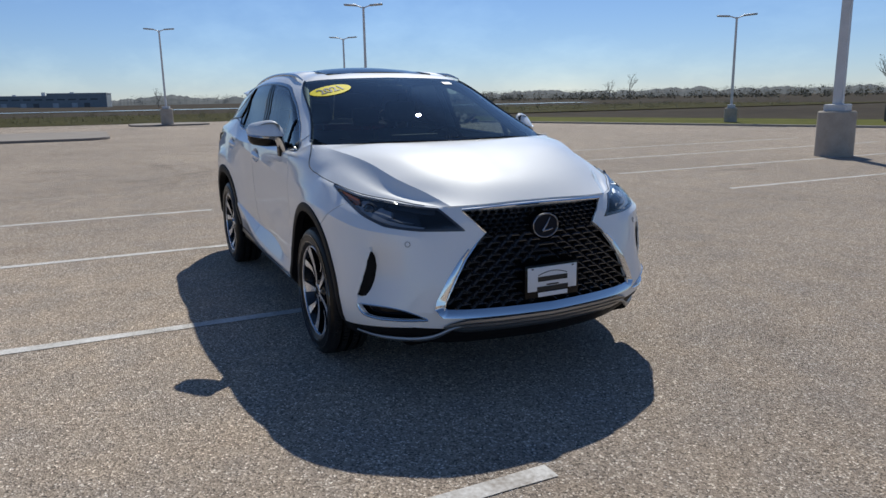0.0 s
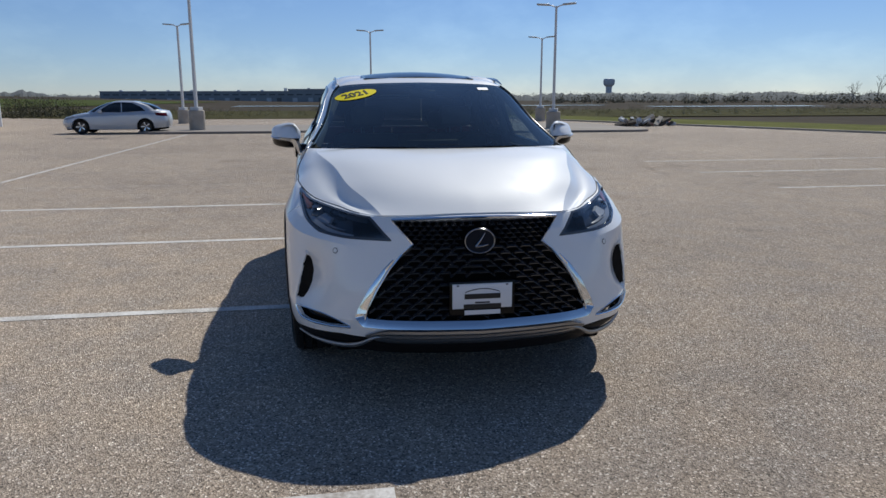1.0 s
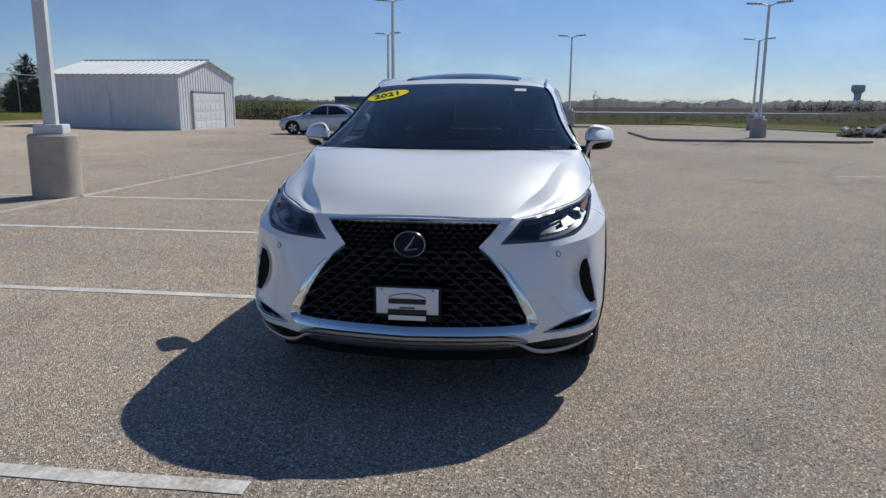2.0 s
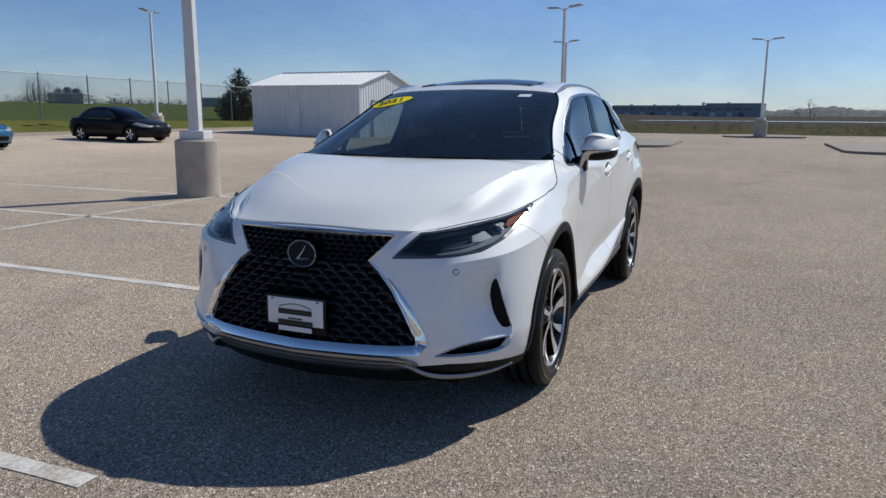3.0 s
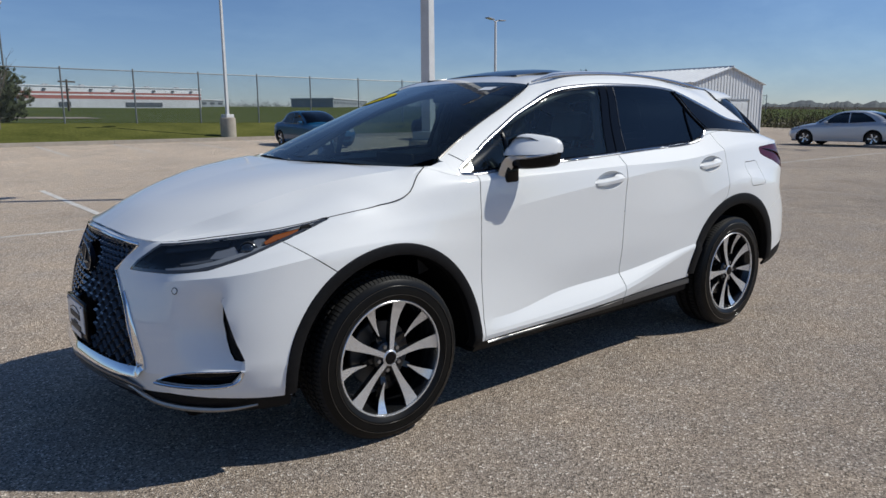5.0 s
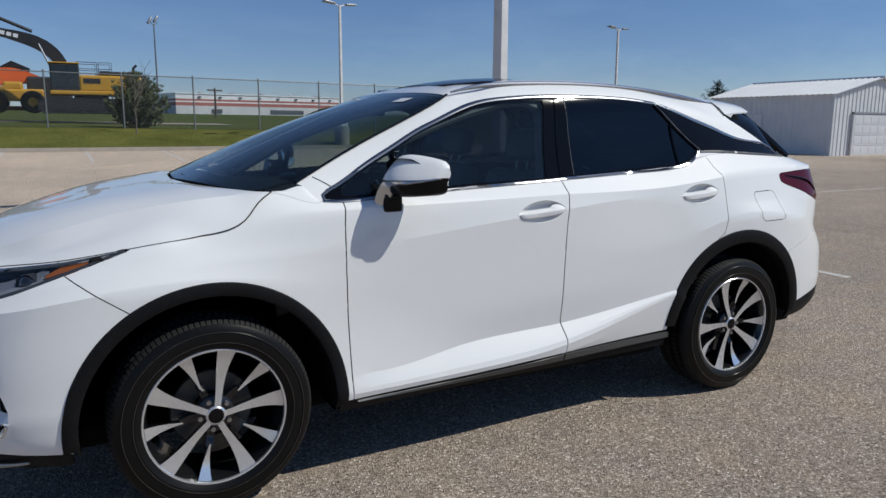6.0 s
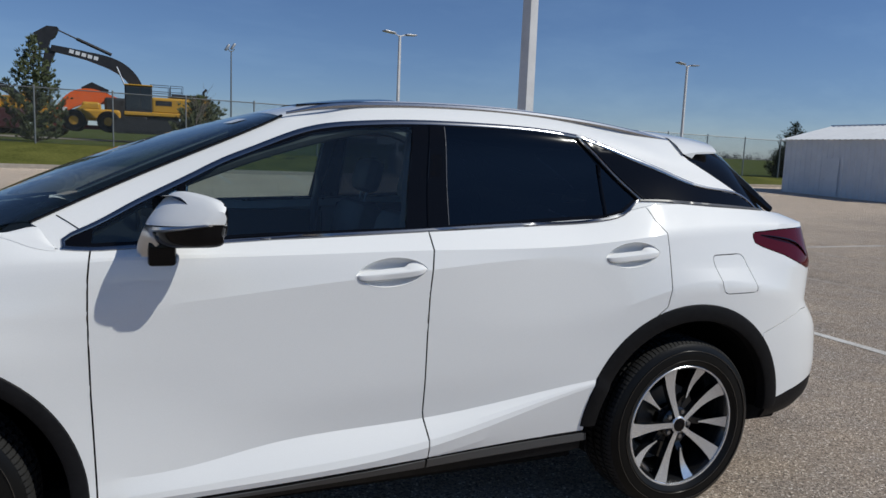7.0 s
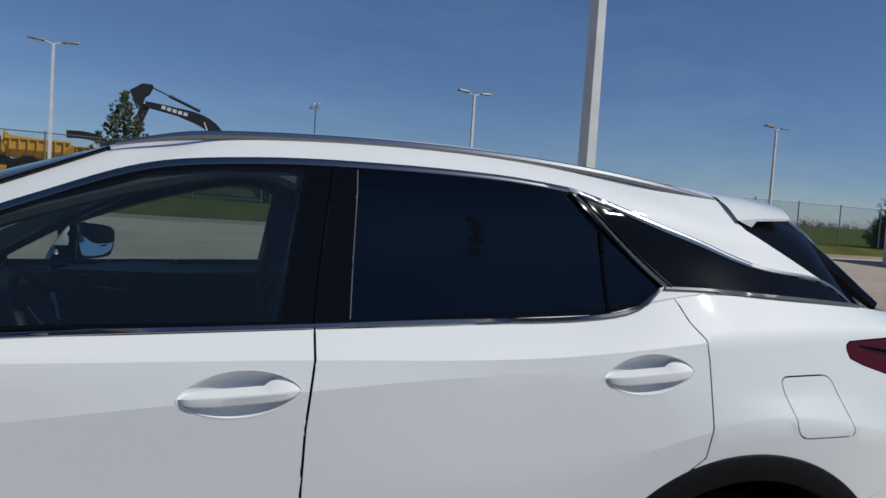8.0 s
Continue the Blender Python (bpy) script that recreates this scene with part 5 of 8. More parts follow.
def on_glass(y, z, out=.003):
    p, n, _, _ = PROBE.ray_cast(Vector((2.6, abs(y), min(z, 1.60))), Vector((-1, 0, 0)))
    n = n if n.x > 0 else -n
    p = p + n * out
    s = 1 if y >= 0 else -1
    return Vector((p.x, s * p.y, p.z)), Vector((n.x, s * n.y, n.z))


mid, nrm = on_glass(-.495, 1.521, .004)
across = Vector((0, 1, 0)).cross(nrm).normalized()
right_w = nrm.cross(across).normalized()
if right_w.y < 0:
    right_w, across = -right_w, -across
if across.z < 0:
    across = -across
turn_ = radians(15)
ex = right_w * math.cos(turn_) + across * math.sin(turn_)
ey = across * math.cos(turn_) - right_w * math.sin(turn_)
decal_m = Matrix.Translation(mid) @ Matrix((ex, ey, ex.cross(ey))).transposed().to_4x4()
bm = bmesh.new()
rows = []
for r in (0, .34, .67, 1.0):
    rows.append([])
    for k in range(36):
        a = 2 * math.pi * k / 36
        q = decal_m @ Vector((.152 * r * math.cos(a), .088 * r * math.sin(a), 0))
        rows[-1].append(bm.verts.new(on_glass(q.y, q.z, .004)[0]))
for a, b in zip(rows[1:], rows[2:]):
    for k in range(36):
        bm.faces.new((a[k], a[(k + 1) % 36], b[(k + 1) % 36], b[k]))
bm.faces.new(rows[1])
bmesh.ops.remove_doubles(bm, verts=bm.verts, dist=1e-5)
bmesh.ops.recalc_face_normals(bm, faces=bm.faces)
decal = part("year_decal", bm, YELLOW, car, "yellow oval year sticker reading 2021")
txt = bpy.data.curves.new("decal_digits", "FONT")
txt.body, txt.size, txt.align_x, txt.align_y, txt.extrude, txt.offset = "2021", .122, "CENTER", "CENTER", .0006, .0022
tob = new("decal_digits", txt)
dg = bpy.context.evaluated_depsgraph_get()
digits = bpy.data.meshes.new_from_object(tob.evaluated_get(dg))
bpy.data.objects.remove(tob)
for v in digits.vertices:
    q = decal_m @ Vector((v.co.x * .80, v.co.y, 0))
    v.co = on_glass(q.y, q.z, .0065 + v.co.z)[0]
digits.materials.clear()
digits.materials.append(INK)
dob = new("decal_digits", digits)
dob.parent = decal
bm = bmesh.new()
rows = [[bm.verts.new(on_glass(y, z, .003)[0]) for z in (1.560, 1.578)] for y in (.40, .44, .48)]
for a, b in zip(rows, rows[1:]):
    bm.faces.new((a[0], b[0], b[1], a[1]))
part("corner_label", bm, PAPER, car)

# Cabin.
bm = bmesh.new()
pts = [(1.16, 1.165), (1.02, 1.175), (.80, 1.165), (.70, 1.12), (.66, 1.0), (.72, .80), (1.10, .70)]
lo = [[bm.verts.new((x, y, z - .02 * (abs(y) / .74) ** 4)) for x, z in pts] for y in (-.74, -.5, -.2, .1, .28, .45, .62, .74)]
for a, b in zip(lo, lo[1:]):
    for i in range(6):
        bm.faces.new((a[i], a[i + 1], b[i + 1], b[i]))
bm.faces.new(lo[0])
bm.faces.new(lo[-1][::-1])
bmesh.ops.recalc_face_normals(bm, faces=bm.faces)
box(bm, (.72, -.16, 1.10), (.74, .20, 1.22), .008)
part("dashboard", bm, DARKTRIM, car)
bm = bmesh.new()
wc = Matrix.Translation((.42, .37, 1.085)) @ pose(0, 0, 0, 0, -66, 0)
tube(bm, [wc @ Vector((.185 * math.cos(a), .185 * math.sin(a), 0)) for a in (2 * math.pi * k / 36 for k in range(36))], .015, 8, close=True)
for q in ((-.17, 0), (.10, .14), (.10, -.14)):
    tube(bm, [wc @ Vector((0, 0, 0)), wc @ Vector((*q, 0))], .018, 6, flat=.5)
cylinder(bm, wc @ Vector((0, 0, -.02)), wc @ Vector((0, 0, .03)), .06, .05, 16)
wheel_ = part("steering_wheel", bm, DARKTRIM, car)
bm = bmesh.new()
for side_ in (-1, 1):
    tube(bm, [wc @ Vector((u, side_ * w, .018)) for u, w in ((.02, .06), (.05, .10), (.10, .135))], .006, 6)
    tube(bm, [wc @ Vector((.172 * math.cos(a), side_ * .172 * math.sin(a), .012)) for a in (radians(118 + 6 * k) for k in range(8))], .004, 6)
part("spoke_trim", bm, SATIN, wheel_)


def seat(x, y, w, tall, lean_):
    s = empty("car_seat", pose(x, y, 0))
    s.parent = car
    part("cushion", box(bmesh.new(), (-.26, -w / 2, .52), (.26, w / 2, .70), .06), LEATHER, s)
    m = pose(-.24, 0, .64, 0, -lean_, 0)
    part("backrest", box(bmesh.new(), (-.07, -w / 2, 0), (.07, w / 2, tall), .055, m), LEATHER, s)
    for k in ((0,) if w < .7 else (-.4, .4)):
        b = bmesh.new()
        tube(b, [m @ Vector((0, k - .05, tall - .02)), m @ Vector((0, k - .05, tall + .08))], .006, 6)
        tube(b, [m @ Vector((0, k + .05, tall - .02)), m @ Vector((0, k + .05, tall + .08))], .006, 6)
        part("headrest_post", b, STEEL, s)
        part("headrest", box(bmesh.new(), (-.045, k - .135, tall + .05), (.055, k + .135, tall + .225), .045, m), LEATHER, s)


seat(.05, .37, .52, .60, 14)
seat(.05, -.37, .52, .60, 14)
seat(-.85, 0, 1.30, .56, 20)
bm = bmesh.new()
for x0, x1, zt in ((.84, -.22, 1.145), (-.30, -1.15, 1.19)):
    box(bm, (x1, .765, .42), (x0, .795, zt), .02)
twin("door_card", bm, DARKTRIM)
for pts in ([(.93, .80, 1.16), (.58, .70, 1.37), (.21, .60, 1.57)], [(-.17, .79, 1.0), (-.178, .765, 1.2), (-.222, .70, 1.45), (-.25, .63, 1.61)], [(-1.05, .78, 1.1), (-1.12, .74, 1.32), (-1.05, .66, 1.55)]):
    twin("inner_pillar", tube(bmesh.new(), curve_of(pts, 12), .035, 8, flat=.6), LEATHER)
bm = bmesh.new()
tube(bm, curve_of([(.62, .715, 1.345), (.438, .705, 1.420), (.22, .685, 1.496), (0, .672, 1.552), (-.12, .672, 1.560), (-.20, .685, 1.535)], 24), .024, 8, flat=.9)
twin("door_header", bm, LEATHER)
bm = bmesh.new()
tube(bm, curve_of([(.56, .755, 1.128), (.47, .75, 1.130), (.38, .755, 1.124), (.34, .762, 1.105)], 12), .006, 6)
twin("armrest_edge", bm, LEATHER)
bm = bmesh.new()
tube(bm, [(.494, .757, 1.079), (.43, .755, 1.071), (.374, .755, 1.068)], .003, 6)
tube(bm, [(.374, .755, 1.068), (.390, .755, 1.084), (.403, .756, 1.096)], [.003, .006, .003], 6)
twin("inner_handle", bm, SATIN)
bm = bmesh.new()
rows = [[bm.verts.new(on_side(x, z - .05 * k, -.035)) for x, z in curve_of([(-1.22, 1.47), (-1.45, 1.40), (-1.80, 1.32)], 10)] for k in range(4)]
for a, b in zip(rows, rows[1:]):
    for i in range(9):
        bm.faces.new((a[i], a[i + 1], b[i + 1], b[i]))
bmesh.ops.recalc_face_normals(bm, faces=bm.faces)
bmesh.ops.solidify(bm, geom=bm.faces[:], thickness=.012)
twin("quarter_lining", bm, DARKTRIM)
bm = bmesh.new()
rows = [[bm.verts.new((x, y, z - .02 - .05 * (y / .62) ** 2)) for y in (-.60, -.41, .41, .60)] for x, z in ((.22, 1.605), (.14, 1.625), (-.27, 1.66), (-.9, 1.645), (-1.4, 1.58))]
for i, (a, b) in enumerate(zip(rows, rows[1:])):
    for j in range(3):
        if (i, j) != (1, 1):
            bm.faces.new((a[j], a[j + 1], b[j + 1], b[j]))
part("headliner", bm, LEATHER, car)
bm = box(bmesh.new(), (.33, -.10, 1.50), (.36, .10, 1.56), .012)
cylinder(bm, (.35, 0, 1.54), (.28, 0, 1.60), .012, .012, 8)
box(bm, (.24, -.06, 1.575), (.36, .06, 1.60), .008)
part("inner_mirror", bm, DARKTRIM, car)
bm = box(bmesh.new(), (-2.0, -.70, .9), (-1.25, .70, 1.05), .03)
part("parcel_shelf", bm, DARKTRIM, car)


# ---- wheels ----
def tyre_mesh():
    prof = [(.253, -.098), (.265, -.108), (.285, -.119), (.318, -.121), (.342, -.116), (.358, -.106), (.3655, -.094), (.3655, -.062), (.3575, -.060), (.3575, -.052), (.3665, -.050), (.3670, -.014),
            (.3590, -.012), (.3590, -.004), (.3670, -.002)]
    prof = prof + [(r, -z) for r, z in prof[::-1]]
    bm = lathe(bmesh.new(), prof, Matrix(), 72)
    bmesh.ops.recalc_face_normals(bm, faces=bm.faces)
    return bm


def tread_mesh():
    bm, blocks = bmesh.new(), 112
    for s in (1, -1):
        for k in range(blocks):
            a = 2 * math.pi * k / blocks
            m = Matrix.Rotation(a, 4, "Z")
            q = [(.3545, .108), (.3645, .100), (.3715, .086), (.3725, .064)]
            half_w = .0080
            vs = []
            for r, z in q + [(.350, .064), (.345, .108)]:
                for t in (-1, 1):
                    vs.append(bm.verts.new(m @ Vector((r, t * half_w + .004 * (z - .08) * 20 * .2, s * z))))
            n = 6
            for i in range(n):
                j = (i + 1) % n
                bm.faces.new((vs[2 * i], vs[2 * i + 1], vs[2 * j + 1], vs[2 * j]))
            bm.faces.new([vs[2 * i] for i in range(n)])
            bm.faces.new([vs[2 * i + 1] for i in range(n)][::-1])
    for z in (-.030, .030):
        for k in range(84):
            m = Matrix.Rotation(2 * math.pi * (k + .5 * (z > 0)) / 84, 4, "Z")
            box(bm, (.360, -.0095, z - .016), (.3728, .0095, z + .016), 0, m)
    bmesh.ops.recalc_face_normals(bm, faces=bm.faces)
    return bm


def spoke(bm, mach, a, w0, w1, r0, r1, z0, z1, bend, flare=1.3):
    """A tapering spoke: bright face on dark flanks. a: its angle; bend: how far it sweeps."""
    n = 8
    rows, top = [], []
    for k in range(n + 1):
        t = k / n
        r, w = r0 + (r1 - r0) * t, w0 + (w1 - w0) * t ** flare
        z = z0 + (z1 - z0) * t - .012 * math.sin(math.pi * t)
        ang = a + bend * math.sin(math.pi * t * .9)
        c, s = math.cos(ang), math.sin(ang)
        P = lambda off, zz: Vector((r * c - off * s, r * s + off * c, zz))
        rows.append([bm.verts.new(P(o, zz)) for o, zz in ((-w, z - .001), (w, z - .001), (w * .8, z - .035), (-w * .8, z - .035))])
        top.append([mach.verts.new(P(o, z)) for o in (-w, w)] + [mach.verts.new(P(o * .96, z - .002)) for o in (-w, w)])
    for p, q in zip(rows, rows[1:]):
        for i in range(4):
            j = (i + 1) % 4
            bm.faces.new((p[i], q[i], q[j], p[j]))
    bm.faces.new(rows[0])
    bm.faces.new(rows[-1][::-1])
    for p, q in zip(top, top[1:]):
        mach.faces.new((p[0], q[0], q[1], p[1]))


def build_wheel():
    w = empty("wheel")
    tyre = part("tyre", tyre_mesh(), RUBBER, w, sharp=25)
    tagged(part("tread", tread_mesh(), RUBBERDUST, tyre, "blocked rubber tread", smooth=False), kind="stuff")
    for r in (.292, .331):
        bm = lathe(bmesh.new(), [(r - .0022, .117), (r - .0012, .1225), (r + .0012, .1225), (r + .0022, .117)], Matrix(), 72)
        part("sidewall_ring", bm, RUBBERWET, tyre)
    bm = lathe(bmesh.new(), [(.2640, .100), (.2665, .107), (.2630, .110), (.2570, .109), (.2550, .102)], Matrix(), 72)
    part("rim_lip", bm, RIM, w)
    bm = lathe(bmesh.new(), [(.2640, .100), (.2550, .102), (.246, .085), (.228, .02), (.222, -.09), (.245, -.10)], Matrix(), 64)
    part("rim_barrel", bm, RIMDARK, w)
    dark, bright = bmesh.new(), bmesh.new()
    for k in range(5):
        a = radians(90 + 72 * k)
        spoke(dark, bright, a, .0115, .035, .022, .259, .092, .102, .045, 2.2)
        spoke(dark, bright, a + radians(36), .003, .026, .118, .259, .076, .102, -.015)
        spoke(dark, bmesh.new(), a + radians(36), .014, .013, .05, .128, .062, .073, 0)
    part("spoke", dark, RIMDARK, w, sharp=20)
    part("spoke_face", bright, RIM, w, "bright machined spoke faces")
    bm = lathe(bmesh.new(), [(.001, .088), (.030, .088), (.034, .086), (.036, .080), (.060, .078), (.072, .070), (.072, .03)], Matrix(), 40)
    part("hub", bm, RIMDARK, w)
    bm = lathe(bmesh.new(), [(.024, .089), (.025, .0935), (.032, .0935), (.037, .090), (.038, .085)], Matrix(), 40)
    part("hub_ring", bm, RIM, w)
    bm = lathe(bmesh.new(), [(.001, .0962), (.024, .0958), (.029, .0945), (.031, .088)], Matrix(), 28)
    tube(bm, [(.019 * math.cos(t), .015 * math.sin(t), .0958) for t in (2 * math.pi * k / 24 for k in range(24))], .0018, 6, close=True)
    part("hub_cap", bm, BLACK, w)
    for k in range(5):
        a = radians(90 + 36 + 72 * k)
        bm = cylinder(bmesh.new(), (.057 * math.cos(a), .057 * math.sin(a), .05), (.057 * math.cos(a), .057 * math.sin(a), .086), .0105, .0095, 6)
        part("wheel_nut", bm, STEEL, w)
    bm = lathe(bmesh.new(), [(.07, .005), (.150, .005), (.155, .0), (.155, -.02), (.07, -.02)], Matrix(), 48)
    part("brake_disc", bm, material("brake_iron", (.10, .10, .10), .45, .8), w)
    bm = bmesh.new()
    slab(bm, arc(0, 0, .168, 55, 105, 8) + arc(0, 0, .10, 105, 55, 8), -.035, .03)
    part("brake_caliper", bm, RIMDARK, w)
    return w


first_wheel = build_wheel()
wheel_poses = []
for x in (1.391, -1.396):
    for s in (1, -1):
        wheel_poses.append(pose(x, s * .822, .3725, -90 if s > 0 else 90, 0, 0) @ pose(0, 0, 0, 0, 0, 24 if x > 0 else -20))
for m in wheel_poses[1:]:
    copy_thing(first_wheel, m).parent = car
first_wheel.matrix_basis = wheel_poses[0]
first_wheel.parent = car

# ---- the lot and the land round it ----


def edge_y(x):
    """Where the paving ends on the open side."""
    return 26.0 + (x + 14.0) * (0.36 if x < -14 else 0.30)


def spread(name, xs, ys_of, mat, lift=0.0, **tags):
    bm = bmesh.new()
    grid = [[bm.verts.new((x, y, rise(x, y) + lift)) for y in ys_of(x)] for x in xs]
    for a, b in zip(grid, grid[1:]):
        for j in range(len(a) - 1):
            bm.faces.new((a[j], b[j], b[j + 1], a[j + 1]))
    return tagged(part(name, bm, mat, sharp=60), **tags)


xs_far = [-2500, -1200, -600, -300, -160, -100, -75, -50, -40, -30, -20, -10, 0, 10, 20, 40, 80, 200, 600, 2500]
ys_far = [-2500, -1200, -600, -400, -296, -200, -130, -80, -56, -44, -40, -36, -35.4, -34, -32, -30.5, -29.4, -28.9, -24, -20, -16, 0, 25, 40, 60, 100, 250, 700, 2500]
spread("ground", xs_far, lambda x: ys_far, FIELD, -0.06, label="brown dry field reaching the horizon", category="field", kind="structure")
LOT_X = [-52, -45, -38, -30, -22, -14, -6, 2, 10, 20, 35, 60]
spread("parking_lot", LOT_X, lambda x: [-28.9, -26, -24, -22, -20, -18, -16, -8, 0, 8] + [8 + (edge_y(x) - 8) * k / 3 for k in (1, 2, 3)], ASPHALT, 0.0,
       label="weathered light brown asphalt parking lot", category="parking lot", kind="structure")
spread("grass_bank", [-75, -60, -45, -30, -15, 0, 15, 30, 50, 70], lambda x: [-35.4, -34.5, -33, -31.5, -30.2, -29.5, -29.2], GRASS, 0.06,
       label="short green grass bank behind the kerb", category="grass", kind="structure")
spread("meadow", [-260, -160, -100, -60, -30, -10, 10, 30, 60, 140], lambda x: [-296, -220, -160, -110, -75, -56, -44, -40, -37.5, -36, -35.4], MEADOW, 0.05,
       label="dark green field beyond the fence", category="field", kind="structure")
spread("verge", [-60, -45, -30, -14, 0, 20, 50], lambda x: [edge_y(x) + d for d in (0.2, 2, 5, 9)], GRASS, 0.05,
       label="grass verge along the edge of the paving", category="grass", kind="structure")
GRAVEL = mottled("pale_gravel", (0.20, 0.175, 0.145), (0.34, 0.30, 0.25), 0.8, 0.95, bump=0.02, fine=12)
spread("gravel_strip", [-9, -4, 0, 4, 8, 13, 20], lambda x: [-52, -49, -46.5 + .4 * math.sin(x)], GRAVEL, 0.085, label="pale gravel strip under the parked machines", category="gravel", kind="structure")
SCRUB = mottled("scrub_land", (0.035, 0.036, 0.014), (0.095, 0.086, 0.040), 0.35, 0.95, bump=0.2, fine=3.0)
bsdf(SCRUB).inputs["Specular IOR Level"].default_value = 0.03
spread("scrub", [-92, -84, -76, -68, -60, -52.3], lambda x: [-44, -30, -15, 0, 15, 30, 45, 60, 90], SCRUB, 0.02,
       label="rough green and brown scrub beyond the lot", category="scrub", kind="structure")
bm = bmesh.new()
WATER = material("still_water", (0.25, 0.26, 0.27), 0.12)
for pts in ([(-150, -55), (-163, -60), (-168, 20), (-160, 66), (-150, 60)], [(-120, 60), (-132, 62), (-136, 100), (-122, 96)]):
    bm.faces.new([bm.verts.new((x, y, 0.03)) for x, y in pts])
bmesh.ops.recalc_face_normals(bm, faces=bm.faces)
for f in bm.faces:
    if f.normal.z < 0:
        f.normal_flip()
tagged(part("water", bm, WATER), "pale strip of standing water in the field", "water", kind="structure")


def kerb(name, pts, wide=0.16, high=0.15, piece=3.0, label="pale concrete kerb with joints", mat=None):
    """A run of kerb stones along a line, with open joints."""
    thing = tagged(empty(name), label, "kerb", kind="structure")
    for (x0, y0), (x1, y1) in zip(pts, pts[1:]):
        d = Vector((x1 - x0, y1 - y0, 0))
        n = max(1, round(d.length / piece))
        for k in range(n):
            a = Vector((x0, y0, 0)) + d * (k / n)
            b = Vector((x0, y0, 0)) + d * ((k + 1) / n)
            bm = bmesh.new()
            u = d.normalized()
            s = Vector((-u.y, u.x, 0))
            rows = []
            for p in (a + u * .006, b - u * .006):
                z = rise(p.x, max(p.y, -28.9))
                rows.append([bm.verts.new(p + s * o + Vector((0, 0, z + h))) for o, h in ((0, -.05), (.0, high - .02), (.02, high), (wide, high), (wide, -.05))])
            for i in range(4):
                bm.faces.new((rows[0][i], rows[0][i + 1], rows[1][i + 1], rows[1][i]))
            bm.faces.new(rows[0])
            bm.faces.new(rows[1][::-1])
            bmesh.ops.recalc_face_normals(bm, faces=bm.faces)
            part("kerb_stone", bm, mat or CONCRETE, thing, smooth=False)
    return thing


kerb("kerb_fence_side", [(52, -28.95), (-74, -28.95)][::-1], .3)
kerb("kerb_field_side", [(-52, edge_y(-52) + .1), (-14, edge_y(-14) + .1), (40, edge_y(40) + .1)][::-1], .26, .09)
PAVE = mottled("pale_concrete_paving", (0.22, 0.190, 0.163), (0.30, 0.263, 0.228), 0.6, 0.9, bump=0.003, fine=30)
for n, (x0, x1, y0, y1) in enumerate(((-36.0, -27.6, -9.0, -1.3), (-36.0, -25.8, 5.3, 14.4), (-49.0, -44.2, 0.3, 5.2))):
    bm = bmesh.new()
    r = 1.2
    line = arc(x1 - r, y1 - r, r, 0, 90, 6) + arc(x0 + r, y1 - r, r, 90, 180, 6) + arc(x0 + r, y0 + r, r, 180, 270, 6) + arc(x1 - r, y0 + r, r, 270, 360, 6)
    slab(bm, line, -.05, .10)
    es = [e for e in bm.edges if all(v.co.z > .08 for v in e.verts) and len(e.link_faces) == 2]
    bmesh.ops.bevel(bm, geom=es, offset=.025, segments=2, affect="EDGES")
    tagged(part(f"island_{n + 1}", bm, PAVE, smooth=False), "raised pale concrete traffic island", "traffic island", kind="structure")


def painted(name, a, b, wide=0.10, label="worn white parking line", mat=None):
    bm = bmesh.new()
    a, b = Vector((*a, 0)), Vector((*b, 0))
    u = (b - a).normalized()
    s = Vector((-u.y, u.x, 0)) * wide / 2
    n = max(2, int((b - a).length / .25))
    rng = random.Random(round(a.x * 31 + a.y * 17))
    rows = []
    for k in range(n + 1):
        p = a + (b - a) * (k / n)
        row = []
        for f in (-1, 1):
            q = p + s * (f + rng.uniform(-.10, .10))
            row.append(bm.verts.new((q.x, q.y, rise(q.x, q.y) + .004)))
        rows.append(row)
    for p, q in zip(rows, rows[1:]):
        bm.faces.new((p[0], q[0], q[1], p[1]))
    bmesh.ops.recalc_face_normals(bm, faces=bm.faces)
    return tagged(part("parking_line", bm, mat or PAINTLINE, smooth=False), label, "road marking", group="parking lines", kind="structure")


for k in range(-1, 11):
    x = 3.2 - 2.70 * k
    painted("line", (x, -.62 if k else -.50), (x, -12.6), mat=PAINTFADED if k > 3 else PAINTWORN if k > 0 else None)
    if k < 9:
        painted("line", (-2.75 - 2.68 * (k - 1), 6.9 if k < 6 else 7.6), (-2.75 - 2.68 * (k - 1), 18.6), mat=PAINTFADED if k > 4 or k < 1 else None)
painted("line", (8, -6.63), (-27.2, -6.63))
painted("line", (4, 12.75), (-20, 12.75), mat=PAINTFADED)
for k in range(-7, 9):
    painted("line", (.8 - 2.85 * k, -22.7), (.8 - 2.85 * k, -28.6))

MARK = bpy.data.materials.new("tyre_marks")
MARK.use_nodes = True
MARK.node_tree.nodes.remove(MARK.node_tree.nodes["Principled BSDF"])
mix = node(MARK, "ShaderNodeMixShader")
dif = node(MARK, "ShaderNodeBsdfDiffuse", Color=(.05, .045, .04, 1))
tra = node(MARK, "ShaderNodeBsdfTransparent")
link(MARK, ramp(MARK, noisy(MARK, 6, 5), [(.35, (0, 0, 0)), (.8, (.16, .16, .16))]), mix.inputs["Fac"])
link(MARK, tra.outputs[0], mix.inputs[1])
link(MARK, dif.outputs[0], mix.inputs[2])
link(MARK, mix.outputs[0], MARK.node_tree.nodes["Material Output"].inputs["Surface"])
